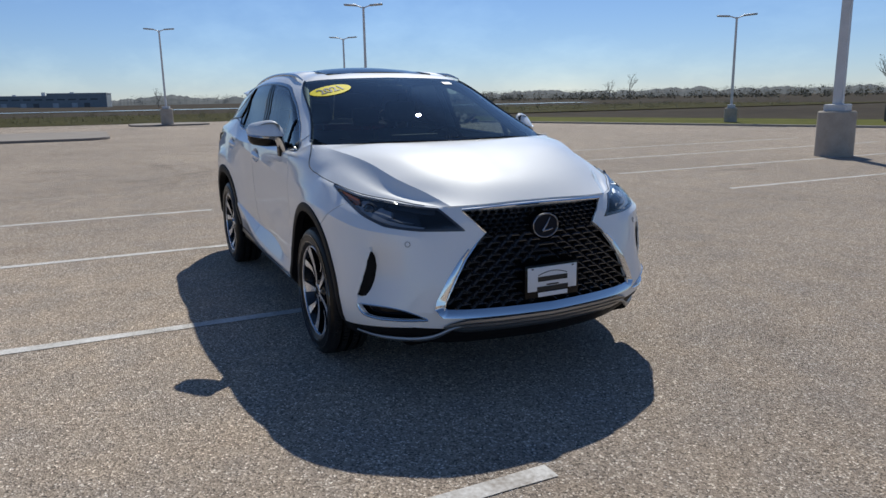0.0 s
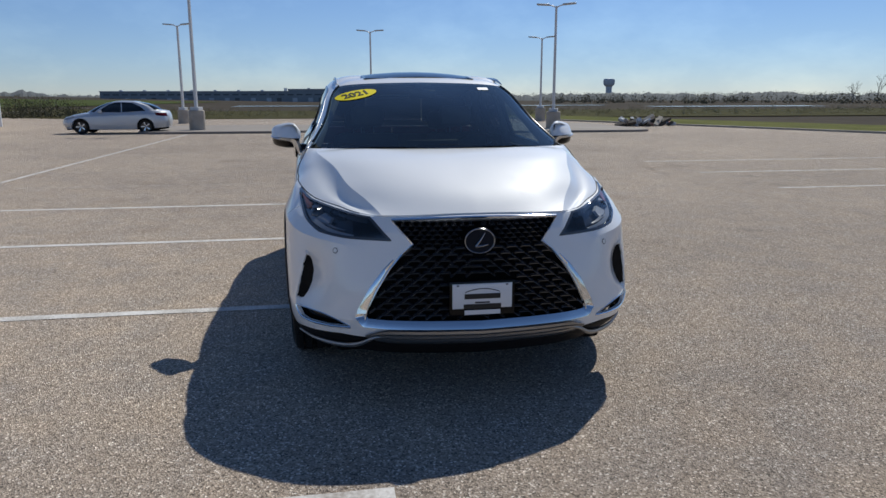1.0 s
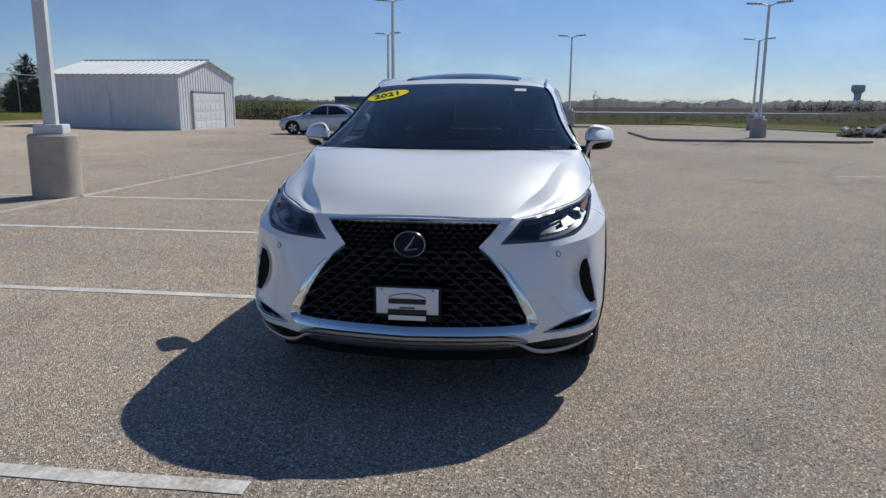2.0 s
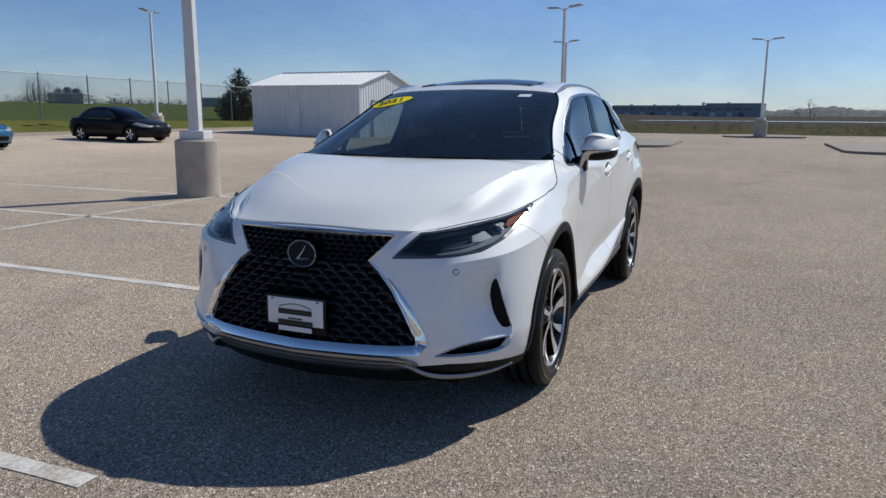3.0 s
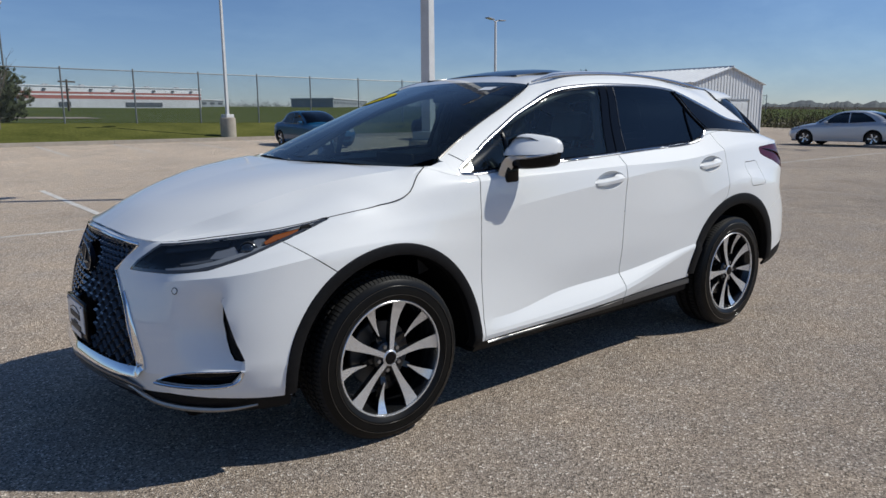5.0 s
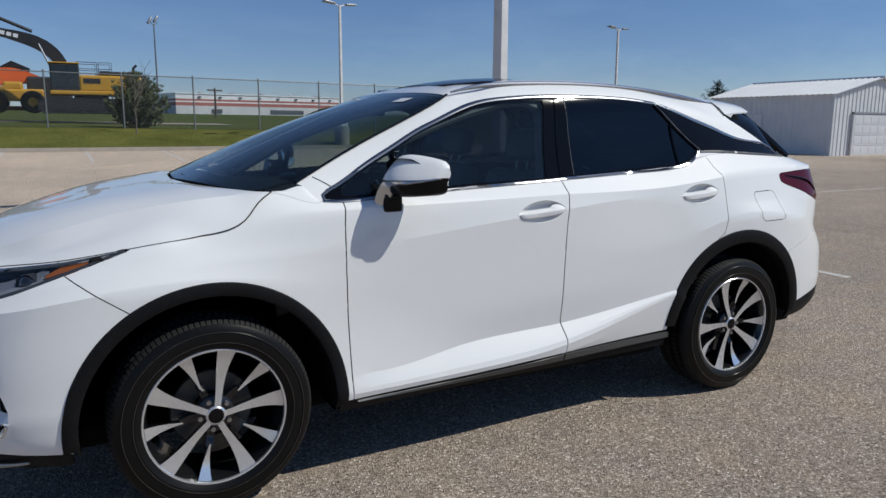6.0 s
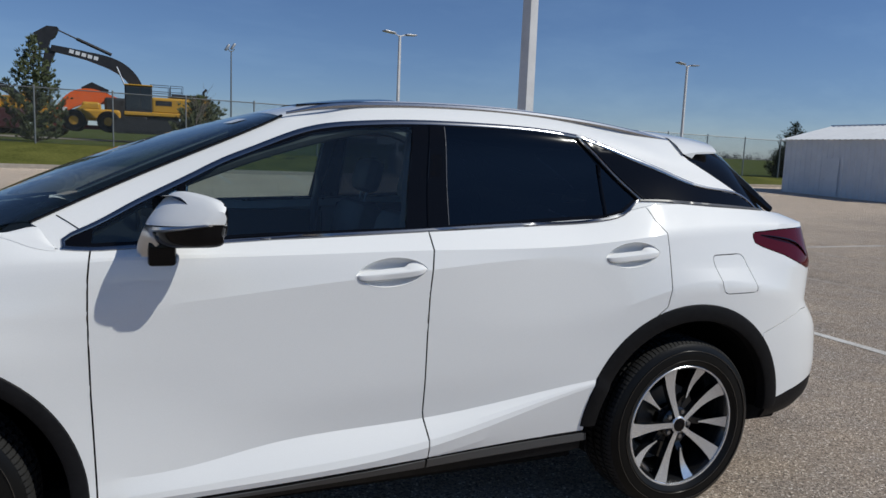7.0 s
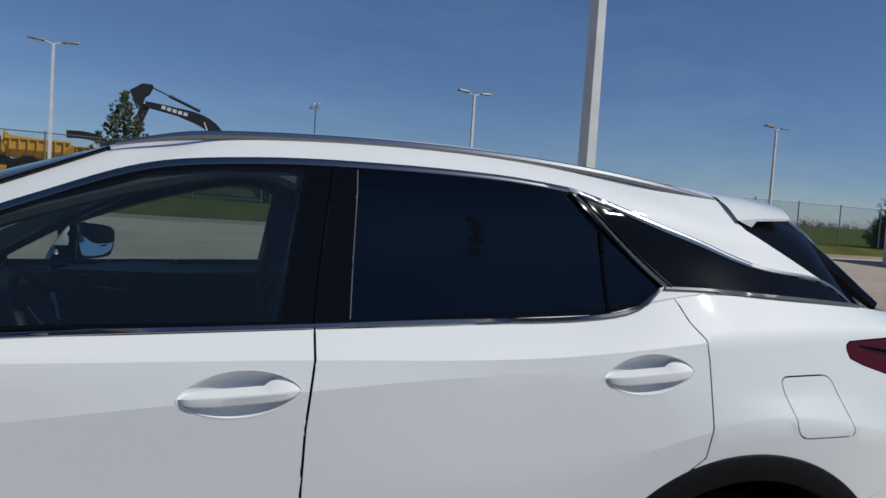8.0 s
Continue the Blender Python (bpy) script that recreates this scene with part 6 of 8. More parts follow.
for cx, cy, r, a0, a1 in ((-14, -4.2, 5.2, 20, 200), (-13.5, -4.4, 6.6, 30, 190), (-11, -9, 8.5, 60, 170), (-20, 8, 11, 190, 290), (-19, 8.5, 12.6, 195, 280), (-6, 20, 14, 200, 290), (-11.5, -3.4, 3.6, -10, 120)):
    bm = bmesh.new()
    rows = [[bm.verts.new((cx + (r + o) * math.cos(radians(a0 + (a1 - a0) * k / 40)), cy + (r + o) * math.sin(radians(a0 + (a1 - a0) * k / 40)), .0025)) for o in (0, .2)] for k in range(41)]
    for p, q in zip(rows, rows[1:]):
        bm.faces.new((p[0], p[1], q[1], q[0]))
    tagged(part("tyre_mark", bm, MARK, smooth=False), "faint dark curved tyre mark on asphalt", "tyre mark", group="tyre marks", kind="structure")

# ---- lamp posts ----
POST = mottled("weathered_white_paint", (0.52, 0.52, 0.52), (0.70, 0.70, 0.70), 2.0, 0.5, bump=0.0005, fine=60)
LAMPHEAD = mottled("grey_lamp_metal", (0.30, 0.30, 0.31), (0.42, 0.42, 0.43), 8, 0.4, 0.5)
LENS = material("led_panel", (0.55, 0.55, 0.52), 0.3)


def lamp_post(x, y, top, turn, block=0.95, r=0.34, square=0.065, heads=(0, 180), z0=None):
    z0 = rise(x, y) if z0 is None else z0
    thing = empty("street_lamp", pose(x, y, z0, 0, 0, turn), label="white steel lamp post on a round concrete footing", category="street lamp", group="lot lamps")
    h = top - z0
    bm = lathe(bmesh.new(), [(.001, block + .0), (r - .03, block), (r, block - .03), (r * 1.02, .0), (r * 1.02, -.2)], Matrix(), 32)
    part("footing", bm, CONCRETE, thing)
    half_w = r * .60
    bm = box(bmesh.new(), (-half_w, -half_w, block - .005), (half_w, half_w, block + .15), .02)
    part("base_cover", bm, POST, thing, smooth=False)
    bm = bmesh.new()
    n = 12
    rows = []
    for k in range(n + 1):
        t = k / n
        w = square * (1 - .25 * t)
        rows.append([bm.verts.new((sx * w, sy * w, block + .02 + (h - block - .02) * t)) for sx, sy in ((-1, -1), (1, -1), (1, 1), (-1, 1))])
    for a, b in zip(rows, rows[1:]):
        for i in range(4):
            bm.faces.new((a[i], a[(i + 1) % 4], b[(i + 1) % 4], b[i]))
    bm.faces.new(rows[-1])
    bmesh.ops.bevel(bm, geom=[e for e in bm.edges if abs(e.verts[0].co.z - e.verts[1].co.z) > .1], offset=.012, segments=2, affect="EDGES")
    part("pole", bm, POST, thing)
    for a in heads:
        m = pose(0, 0, h, 0, 0, a)
        head = part("lamp_head", box(bmesh.new(), (.30, -.16, -.03), (.92, .16, .035), .025, m @ pose(0, 0, .04, 0, -4, 0)), LAMPHEAD, thing)
        bm = tube(bmesh.new(), [m @ Vector(q) for q in ((0, 0, -.08), (.10, 0, -.02), (.22, 0, .03), (.36, 0, .05))], .028, 8)
        part("arm", bm, POST, thing)
        part("lamp_panel", box(bmesh.new(), (.42, -.12, -.034), (.88, .12, -.028), 0, m @ pose(0, 0, .04, 0, -4, 0)), LENS, head)
    return thing


lamp_post(-4.88, -7.0, 8.1, 20, .98, .36, .093)
lamp_post(-5.75, 13.4, 8.1, 112, 1.02, .40, .10)
lamp_post(-29.8, -6.6, 6.30, 70, .90, .36, z0=.10)
lamp_post(-42.5, -9.5, 5.95, 70, .85, .34)
lamp_post(-45.0, 2.52, 5.95, 80, 1.0, .38, z0=.10)
lamp_post(-28.3, 10.2, 5.75, 65, .9, .34)
lamp_post(-42.4, 13.8, 5.45, 65, .9, .34)
lamp_post(-21.1, 26.7, 5.05, 40, .75, .30)
lamp_post(-10.6, -30.3, 7.0, 15, .95, .36)
lamp_post(-27.0, -29.3, 6.82, 15, .9, .36)
lamp_post(7.4, -30.3, 7.15, 8, .95, .36)

# ---- chain-link fence ----
GALV = mottled("galvanised_steel", (0.20, 0.21, 0.21), (0.32, 0.33, 0.33), 6, 0.5, 0.7)
fence = empty("chain_link_fence", label="galvanised chain-link fence on steel posts", category="fence")


def fence_foot(x):
    return rise(x, -35.0) + .02


def fence_top(x):
    return 3.72 + .0095 * x


xs_f = [11.96 - 3.285 * k for k in range(26)]
for x in xs_f:
    bm = cylinder(bmesh.new(), (x, -35, fence_foot(x) - .2), (x, -35, fence_top(x) + .06), .038, .038, 10)
    bmesh.ops.create_uvsphere(bm, u_segments=8, v_segments=5, radius=.045, matrix=Matrix.Translation((x, -35, fence_top(x) + .07)))
    part("post", bm, GALV, fence)
bm = tube(bmesh.new(), [(x, -35, fence_top(x)) for x in xs_f], .024, 8)
part("top_rail", bm, GALV, fence)
bm = bmesh.new()
x_a, x_b, pitch = xs_f[-1], xs_f[0], .11
k = x_a - 3
while k < x_b:
    for s in (1, -1):
        z0, z1 = 1.0, 3.6
        xa, xb = (k, k + 2.6) if s > 0 else (k + 2.6, k)
        a, b = Vector((xa, -35.02 + .02 * s, fence_foot(xa) + .05)), Vector((xb, -35.02 + .02 * s, fence_top(xb)))
        if min(xa, xb) > x_a - .5 and max(xa, xb) < x_b + .5:
            w = Vector((.0042, 0, 0))
            vs = [bm.verts.new(q) for q in (a - w, a + w, b + w, b - w)]
            bm.faces.new(vs)
            d = Vector((0, .0042, 0))
            vs = [bm.verts.new(q) for q in (a - d, a + d, b + d, b - d)]
            bm.faces.new(vs)
    k += pitch
tagged(part("wire_mesh", bm, GALV, fence, smooth=False), "diagonal wire mesh", kind="stuff")

# ---- metal shed ----
SHEET = mottled("white_sheet_metal", (0.62, 0.63, 0.64), (0.72, 0.73, 0.74), 1.5, 0.45, bump=0.0004, fine=30)
shed = empty("metal_shed", pose(-30.6, -18.2, 0), label="white ribbed sheet-metal shed with roll-up garage door", category="shed")
SW, SL, SH, SR = 6.9, 7.2, 2.95, 3.78


def ribbed(bm, a, b, z_of, out, pitch=.30, deep=.028, base=-.1):
    """A ribbed metal wall from a to b; z_of gives its top at a share of the way."""
    a, b = Vector((*a, 0)), Vector((*b, 0))
    d = b - a
    n = int(d.length / pitch)
    o = Vector((*out, 0)) * deep
    line = []
    for k in range(n):
        for f, h in ((0, 0), (.62, 0), (.70, 1), (.92, 1)):
            line.append(((k + f) / n, h))
    line.append((1, 0))
    lo = [bm.verts.new(a + d * t + o * h + Vector((0, 0, base))) for t, h in line]
    hi = [bm.verts.new(a + d * t + o * h + Vector((0, 0, z_of(t)))) for t, h in line]
    for i in range(len(line) - 1):
        bm.faces.new((lo[i], lo[i + 1], hi[i + 1], hi[i]))


gable = lambda t: SH + (SR - SH) * (1 - abs(2 * t - 1))
for name, a, b, f, out in (("wall_long", (0, 0), (0, -SL), lambda t: SH, (1, 0)), ("wall_gable", (0, 0), (-SW, 0), gable, (0, 1)),
                           ("wall_back", (-SW, 0), (-SW, -SL), lambda t: SH, (-1, 0)), ("wall_rear", (0, -SL), (-SW, -SL), gable, (0, -1))):
    bm = bmesh.new()
    ribbed(bm, a, b, f, out)
    o = Vector((*out, 0)) * -.04
    top = [f(k / 8) for k in range(9)]
    pa, pb = Vector((*a, 0)), Vector((*b, 0))
    back = [bm.verts.new(pa + (pb - pa) * (k / 8) + o + Vector((0, 0, h - .02))) for k, h in enumerate(top)]
    bm.faces.new([bm.verts.new(pa + o + Vector((0, 0, -.1))), bm.verts.new(pb + o + Vector((0, 0, -.1)))] + back[::-1])
    part("wall", bm, SHEET, shed, smooth=False)
for s in (0, 1):
    bm = bmesh.new()
    n = 24
    x0, x1 = (.18, -SW / 2) if s == 0 else (-SW - .18, -SW / 2)
    z0 = SH - .18 * (SR - SH) / (SW / 2) + .03
    pts = []
    for k in range(n):
        for f, h in ((0, 0), (.6, 0), (.7, .03), (.9, .03)):
            pts.append((.2 - (SL + .4) * (k + f) / n, h))
    lo = [bm.verts.new((x0, y, z0 + h)) for y, h in pts]
    hi = [bm.verts.new((x1, y, SR + .03 + h)) for y, h in pts]
    for i in range(len(pts) - 1):
        bm.faces.new((lo[i], lo[i + 1], hi[i + 1], hi[i]))
    bmesh.ops.recalc_face_normals(bm, faces=bm.faces)
    bmesh.ops.solidify(bm, geom=bm.faces, thickness=.02)
    part("roof_sheet", bm, SHEET, shed, smooth=False)
bm = tube(bmesh.new(), [(-SW / 2, .22, SR + .06), (-SW / 2, -SL - .22, SR + .06)], .05, 6)
part("ridge_cap", bm, SHEET, shed)
for x in (0, -SW):
    part("corner_trim", box(bmesh.new(), (x - .05, -.05, -.1), (x + .05, .06, SH), .004), SHEET, shed, smooth=False)
door = empty("garage_door")
door.parent = shed
door.location = (-SW / 2, .035, 0)
for k in range(4):
    bm = box(bmesh.new(), (-1.95, .0, .02 + k * .50), (1.95, .045, .02 + k * .50 + .488), .012)
    for j in range(6):
        box(bm, (-1.82 + j * .62, .04, .12 + k * .50), (-1.30 + j * .62, .055, .41 + k * .50), .01)
    part("door_panel", bm, SHEET, door, smooth=False)
bm = bmesh.new()
for x0, x1, z0, z1 in ((-2.06, -1.96, 0, 2.12), (1.96, 2.06, 0, 2.12), (-2.06, 2.06, 2.03, 2.13)):
    box(bm, (x0, .0, z0), (x1, .07, z1), .005)
part("door_frame", bm, LAMPHEAD, door, smooth=False)
bm = box(bmesh.new(), (.028, -4.75, 0), (.06, -3.85, 2.05), .006)
box(bm, (.06, -4.68, .95), (.09, -4.62, 1.05), .004)
part("side_door", bm, SHEET, shed, "white side door", smooth=False)

# ---- far buildings ----
HALLBLUE = mottled("blue_grey_cladding", (0.20, 0.225, 0.245), (0.28, 0.31, 0.33), 0.1, 0.6, fine=1.0)
HALLDARK = mottled("dark_glazing", (0.06, 0.07, 0.085), (0.10, 0.115, 0.13), 0.3, 0.3)
HALLPALE = mottled("pale_cladding", (0.46, 0.48, 0.50), (0.58, 0.60, 0.62), 0.1, 0.7, fine=1.0)
REDBAND = mottled("faded_red_cladding", (0.30, 0.10, 0.085), (0.38, 0.14, 0.12), 0.1, 0.7, fine=1.0)
hall = empty("factory_hall", pose(-412, -62, 0, 0, 0, -8), label="long low blue-grey industrial hall far across the field", category="building")
for y0, y1, h in ((-60, 42.5, 5.6), (42.5, 69.5, 6.7)):
    part("wall", box(bmesh.new(), (-20, y0, -1), (0, y1, h), .05), HALLBLUE, hall, smooth=False)
    part("roof", box(bmesh.new(), (-20.3, y0 - .2, h), (.3, y1 + .2, h + .35), .05), HALLPALE, hall, smooth=False)
for k in range(25):
    y = -58 + k * 5.0
    part("window", box(bmesh.new(), (.02, y, 3.6), (.12, y + 3.4, 4.3), .01), HALLDARK, hall, smooth=False)
for k in range(16):
    y = -55 + k * 7.6 + (k % 3)
    part("dock_door", box(bmesh.new(), (.02, y, 0), (.2, y + 2.6, 2.2), .02), HALLPALE if k % 3 else HALLDARK, hall, smooth=False)
for k in range(9):
    part("roof_vent", box(bmesh.new(), (-8, -52 + k * 13, 5.6), (-6.5, -50.4 + k * 13, 7.6 if k > 6 else 6.6), .02), HALLPALE, hall, smooth=False)

mill = empty("warehouse", pose(-51.5, -208.5, 3.9, 0, 0, 14), label="long white warehouse with faded red band", category="building")
for z0, z1, mat, name in ((-1, 2.1, HALLPALE, "wall"), (2.1, 3.0, REDBAND, "red_band"), (3.0, 3.35, PAPER, "white_band"), (3.35, 3.9, REDBAND, "red_band"), (3.9, 5.2, PAPER, "wall")):
    part(name, box(bmesh.new(), (-27, -18, z0), (25, .0, z1), .02), mat, mill, smooth=False)
part("roof", box(bmesh.new(), (-27.2, -18.2, 5.2), (25.2, .2, 5.45), .02), PAPER, mill, smooth=False)
for k in range(8):
    part("wall_lamp", box(bmesh.new(), (-24 + k * 6, 0, 4.3), (-23.2 + k * 6, .3, 4.7), .02), HALLDARK, mill, smooth=False)
for k in range(5):
    part("roof_vent", box(bmesh.new(), (-23 + k * 9.5, -6, 5.4), (-21.8 + k * 9.5, -5, 6.0), .02), LAMPHEAD, mill, smooth=False)
for x0, x1 in ((-14, -3), (12, 15)):
    part("dock_door", box(bmesh.new(), (x0, 0, .2), (x1, .2, 1.3), .02), HALLDARK, mill, smooth=False)

for x, y, w, d, h, z in ((-150, -262, 60, 16, 2.2, 5.0), (-205, -245, 34, 12, 2.6, 5.0), (-90, -275, 40, 14, 2.0, 5.2), (-235, -195, 60, 14, 2.4, 3.6), (-270, -160, 50, 14, 2.2, 3.2)):
    b = empty("low_building", pose(x, y, z, 0, 0, random.uniform(20, 50)), label="low pale building far behind the fence", category="building", group="far low buildings")
    part("wall", box(bmesh.new(), (-w / 2, -d / 2, -3), (w / 2, d / 2, h), .02), HALLBLUE, b, smooth=False)
    part("roof", box(bmesh.new(), (-w / 2 - .3, -d / 2 - .3, h), (w / 2 + .3, d / 2 + .3, h + .4), .02), HALLPALE, b, smooth=False)
    for k in range(int(w / 5)):
        part("window", box(bmesh.new(), (-w / 2 + 1 + k * 5, d / 2, .5), (-w / 2 + 3.6 + k * 5, d / 2 + .1, 1.3), .01), HALLDARK, b, smooth=False)

for x, top in ((-236.8, 10.9), (-241.6, 11.7), (-246.4, 11.2)):
    silo = empty("silo", pose(x, -290, 5.0), label="dark round silo with a domed top far off", category="silo", group="far silos")
    part("drum", cylinder(bmesh.new(), (0, 0, 0), (0, 0, top - 5.8), 1.9, 1.9, 20), HALLDARK, silo)
    part("dome", lathe(bmesh.new(), [(1.95, top - 5.8), (1.7, top - 5.1), (1.0, top - 4.6), (.01, top - 4.4)], Matrix(), 20), HALLDARK, silo)

tower = empty("water_tower", pose(-829, 335, 0), label="grey water tower on a fluted stem", category="water tower")
# Pale blue-grey: far-off haze is put into the tower's colour.
TOWERMAT = mottled("tower_haze_grey", (0.50, 0.54, 0.58), (0.60, 0.64, 0.68), 0.2, 0.6)
part("stem", lathe(bmesh.new(), [(4.6, -2), (3.8, 4), (3.4, 12), (3.8, 15.4)], Matrix(), 20), TOWERMAT, tower)
part("tank", lathe(bmesh.new(), [(3.8, 15.4), (6.2, 17.6), (6.7, 19), (6.7, 23.4), (6.0, 24.4), (.01, 25)], Matrix(), 24), TOWERMAT, tower)

for x, y, top, name in ((-7.15, -71.2, 10.6, "floodlight_mast"),):
    z0 = rise(x, y)
    mast = empty(name, pose(x, y, z0, 0, 0, 20), label="thin grey floodlight mast with two lamps", category="street lamp")
    part("pole", cylinder(bmesh.new(), (0, 0, -.2), (0, 0, top - z0), .10, .06, 10), GALV, mast)
    for s in (-1, 1):
        part("floodlight", box(bmesh.new(), (-.35, -.12, -.1), (.35, .12, .1), .03, pose(s * .30 + .1, 0, top - z0 + .35 - s * .08, 0, 55, 0)), LAMPHEAD, mast)
        part("bracket", tube(bmesh.new(), [(0, 0, top - z0 - .1), (s * .2, 0, top - z0), (s * .34, 0, top - z0 + .2)], .04, 6), GALV, mast)
x, y = -18.7, -104
z0 = rise(x, y)
pylon = empty("utility_pole", pose(x, y, z0, 0, 0, 30), label="brown wooden utility pole with a crossarm", category="utility pole")
WOOD = mottled("weathered_wood", (0.06, 0.05, 0.04), (0.11, 0.09, 0.07), 3, 0.9)
part("pole", cylinder(bmesh.new(), (0, 0, -.3), (0, 0, 6.3 - z0), .17, .13, 10), WOOD, pylon)
part("crossarm", box(bmesh.new(), (-1.3, -.08, 5.9 - z0), (1.3, .08, 6.1 - z0), .02), WOOD, pylon)

# ---- parked saloons ----


def saloon(m, paint, label, boot=0.98, roof_back=-.80, dark_rims=False):
    """A four-door saloon, front along its own +x."""
    thing = empty("saloon_car", m, label=label, category="car", group="parked saloons")
    sill = [(2.12, 0, .22), (2.02, .50, .22), (1.80, .80, .22), (1.30, .86, .21), (.60, .85, .20), (-.20, .85, .20), (-1.35, .86, .22), (-1.90, .78, .26), (-2.16, .48, .28), (-2.22, 0, .28)]
    mid = [(2.25, 0, .45), (2.15, .50, .45), (1.90, .83, .46), (1.30, .90, .48), (.60, .885, .46), (-.20, .885, .48), (-1.35, .90, .52), (-1.98, .82, .55), (-2.22, .50, .56), (-2.28, 0, .56)]
    high = [(2.18, 0, .66), (2.10, .48, .66), (1.85, .80, .68), (1.30, .885, .74), (.60, .875, .76), (-.20, .88, .79), (-1.35, .89, .83), (-1.95, .80, .84), (-2.18, .48, .84), (-2.24, 0, .84)]
    belt = [(2.05, 0, .74), (1.98, .45, .74), (1.74, .70, .78), (1.25, .77, .86), (.60, .79, .90), (-.20, .80, .93), (-1.30, .79, boot - .02), (-1.88, .70, boot), (-2.10, .45, boot), (-2.15, 0, boot)]
    low_b = skin([sill, mid, high, belt], [5, 6, 9, 9, 9, 12, 8, 5, 4], [4, 4, 4])
    bm = mesh_of(low_b)
    for cx in (1.33, -1.33):
        take(bm, [(cx - .36, .05)] + arc(cx, .33, .36, 180, 0, 20) + [(cx + .36, .05)], "xz").free()
    lamp = take(bm, [(1.52, .72), (1.62, .80), (1.95, .72), (2.13, .66), (2.13, .60), (1.9, .62)], "xz", lambda c: c.y > .42)
    tail_ = take(bm, [(-1.72, .93), (-1.80, .80), (-2.5, .72), (-2.5, .90), (-2.0, .92)], "xz", lambda c: c.y > .45)
    nose = take(bm, [(-.02, .28), (-.02, .44), (.44, .44), (.50, .36), (.44, .28)], "yz", lambda c: c.x > 1.5)
    part("body", edged(both(bm), 0, .02), paint, thing)
    pane = lambda name, b, mat, rim=True: (part(name, edged(b.copy(), .0, .01) if rim else b.copy(), mat, thing), part(name, edged(mirrored(b), .0, .01) if rim else mirrored(b), mat, thing), b.free())
    pane("headlight", lamp, LAMPHEAD)
    pane("tail_light", tail_, REDLENS)
    for v in nose.verts:
        v.co.x -= .03
    part("grille", both(nose), CLADDING, thing)
    # bonnet and boot lid
    for name, ends in (("bonnet", ((2.05, 0, .745, .45), (1.70, .72, .84, .0), (1.30, .765, .92, .0), (.95, .77, .95, 0))), ("boot_lid", ((-1.50, .77, boot + .05, 0), (-1.70, .73, boot + .06, 0), (-1.95, .62, boot + .045, 0), (-2.13, .42, boot + .01, 0)))):
        b = bmesh.new()
        rows = []
        for x, w, z, alt in ends:
            w = w or alt
            rows.append([b.verts.new((x - (.06 * (y * y) if x > 1.9 else 0), y * w, z - .07 * abs(y) ** 3)) for y in (-1, -.8, -.5, 0, .5, .8, 1)])
        for p, q in zip(rows, rows[1:]):
            for i in range(6):
                b.faces.new((p[i], p[i + 1], q[i + 1], q[i]))
        bmesh.ops.recalc_face_normals(b, faces=b.faces)
        part(name, b, paint, thing)
    foot = [(1.20, 0, .92), (1.10, .50, .92), (.84, .745, .88), (.30, .765, .89), (-.30, .77, .90), (-.95, .755, .92), (-1.55, .69, .96), (-1.84, .45, .99), (-1.92, 0, .99)]
    mid_c = [(.64, 0, 1.22), (.60, .46, 1.21), (.46, .665, 1.18), (.15, .68, 1.19), (-.30, .685, 1.20), (-.90, .665, 1.21), (-1.30, .60, 1.22), (-1.50, .42, 1.24), (-1.54, 0, 1.24)]
    top_c = [(.10, 0, 1.40), (.08, .40, 1.395), (.02, .55, 1.38), (-.08, .575, 1.40), (-.30, .58, 1.415), (roof_back, .56, 1.405), (roof_back - .14, .52, 1.39), (roof_back - .20, .38, 1.385), (roof_back - .22, 0, 1.39)]
    crown = [(-.12, 0, 1.44), (-.13, .12, 1.438), (-.15, .2, 1.437), (-.19, .25, 1.44), (-.30, .26, 1.447), (roof_back + .12, .24, 1.44), (roof_back + .05, .2, 1.433), (roof_back + .02, .12, 1.432), (roof_back, 0, 1.435)]
    cu = [4, 4, 3, 4, 6, 5, 4, 4]
    grid = skin([foot, mid_c, top_c, crown], cu, [5, 5, 3], True)
    nu = sum(cu)
    c = mesh_of(grid, lambda i, j: 1 if i < 8 and 1 <= j < 10 else (2 if i >= nu - 6 and 1 <= j < 9 else 0))
    sidey = lambda q: q.y > .3
    win_f = take(c, [(.66, .945), (.22, 1.255), (-.06, 1.355), (-.33, 1.368), (-.33, .945)], "xz", sidey)
    win_r = take(c, [(-.37, .945), (-.37, 1.368), (roof_back, 1.345), (-1.12, 1.19), (-1.34, 1.00)], "xz", sidey)
    front, back = split(c, 1), split(c, 2)
    part("roof", edged(both(c), 0, .01), paint, thing)
    pane("front_window", win_f, PRIVACY, False)
    pane("rear_window", win_r, PRIVACY, False)
    part("windscreen", both(front), PRIVACY, thing)
    part("rear_screen", both(back), PRIVACY, thing)
    b = box(bmesh.new(), (-2.0, -.70, .18), (1.95, .70, .30), .02)
    box(b, (-1.2, -.70, .3), (.8, .70, .86), .05)
    part("underbody", b, LINER, thing)
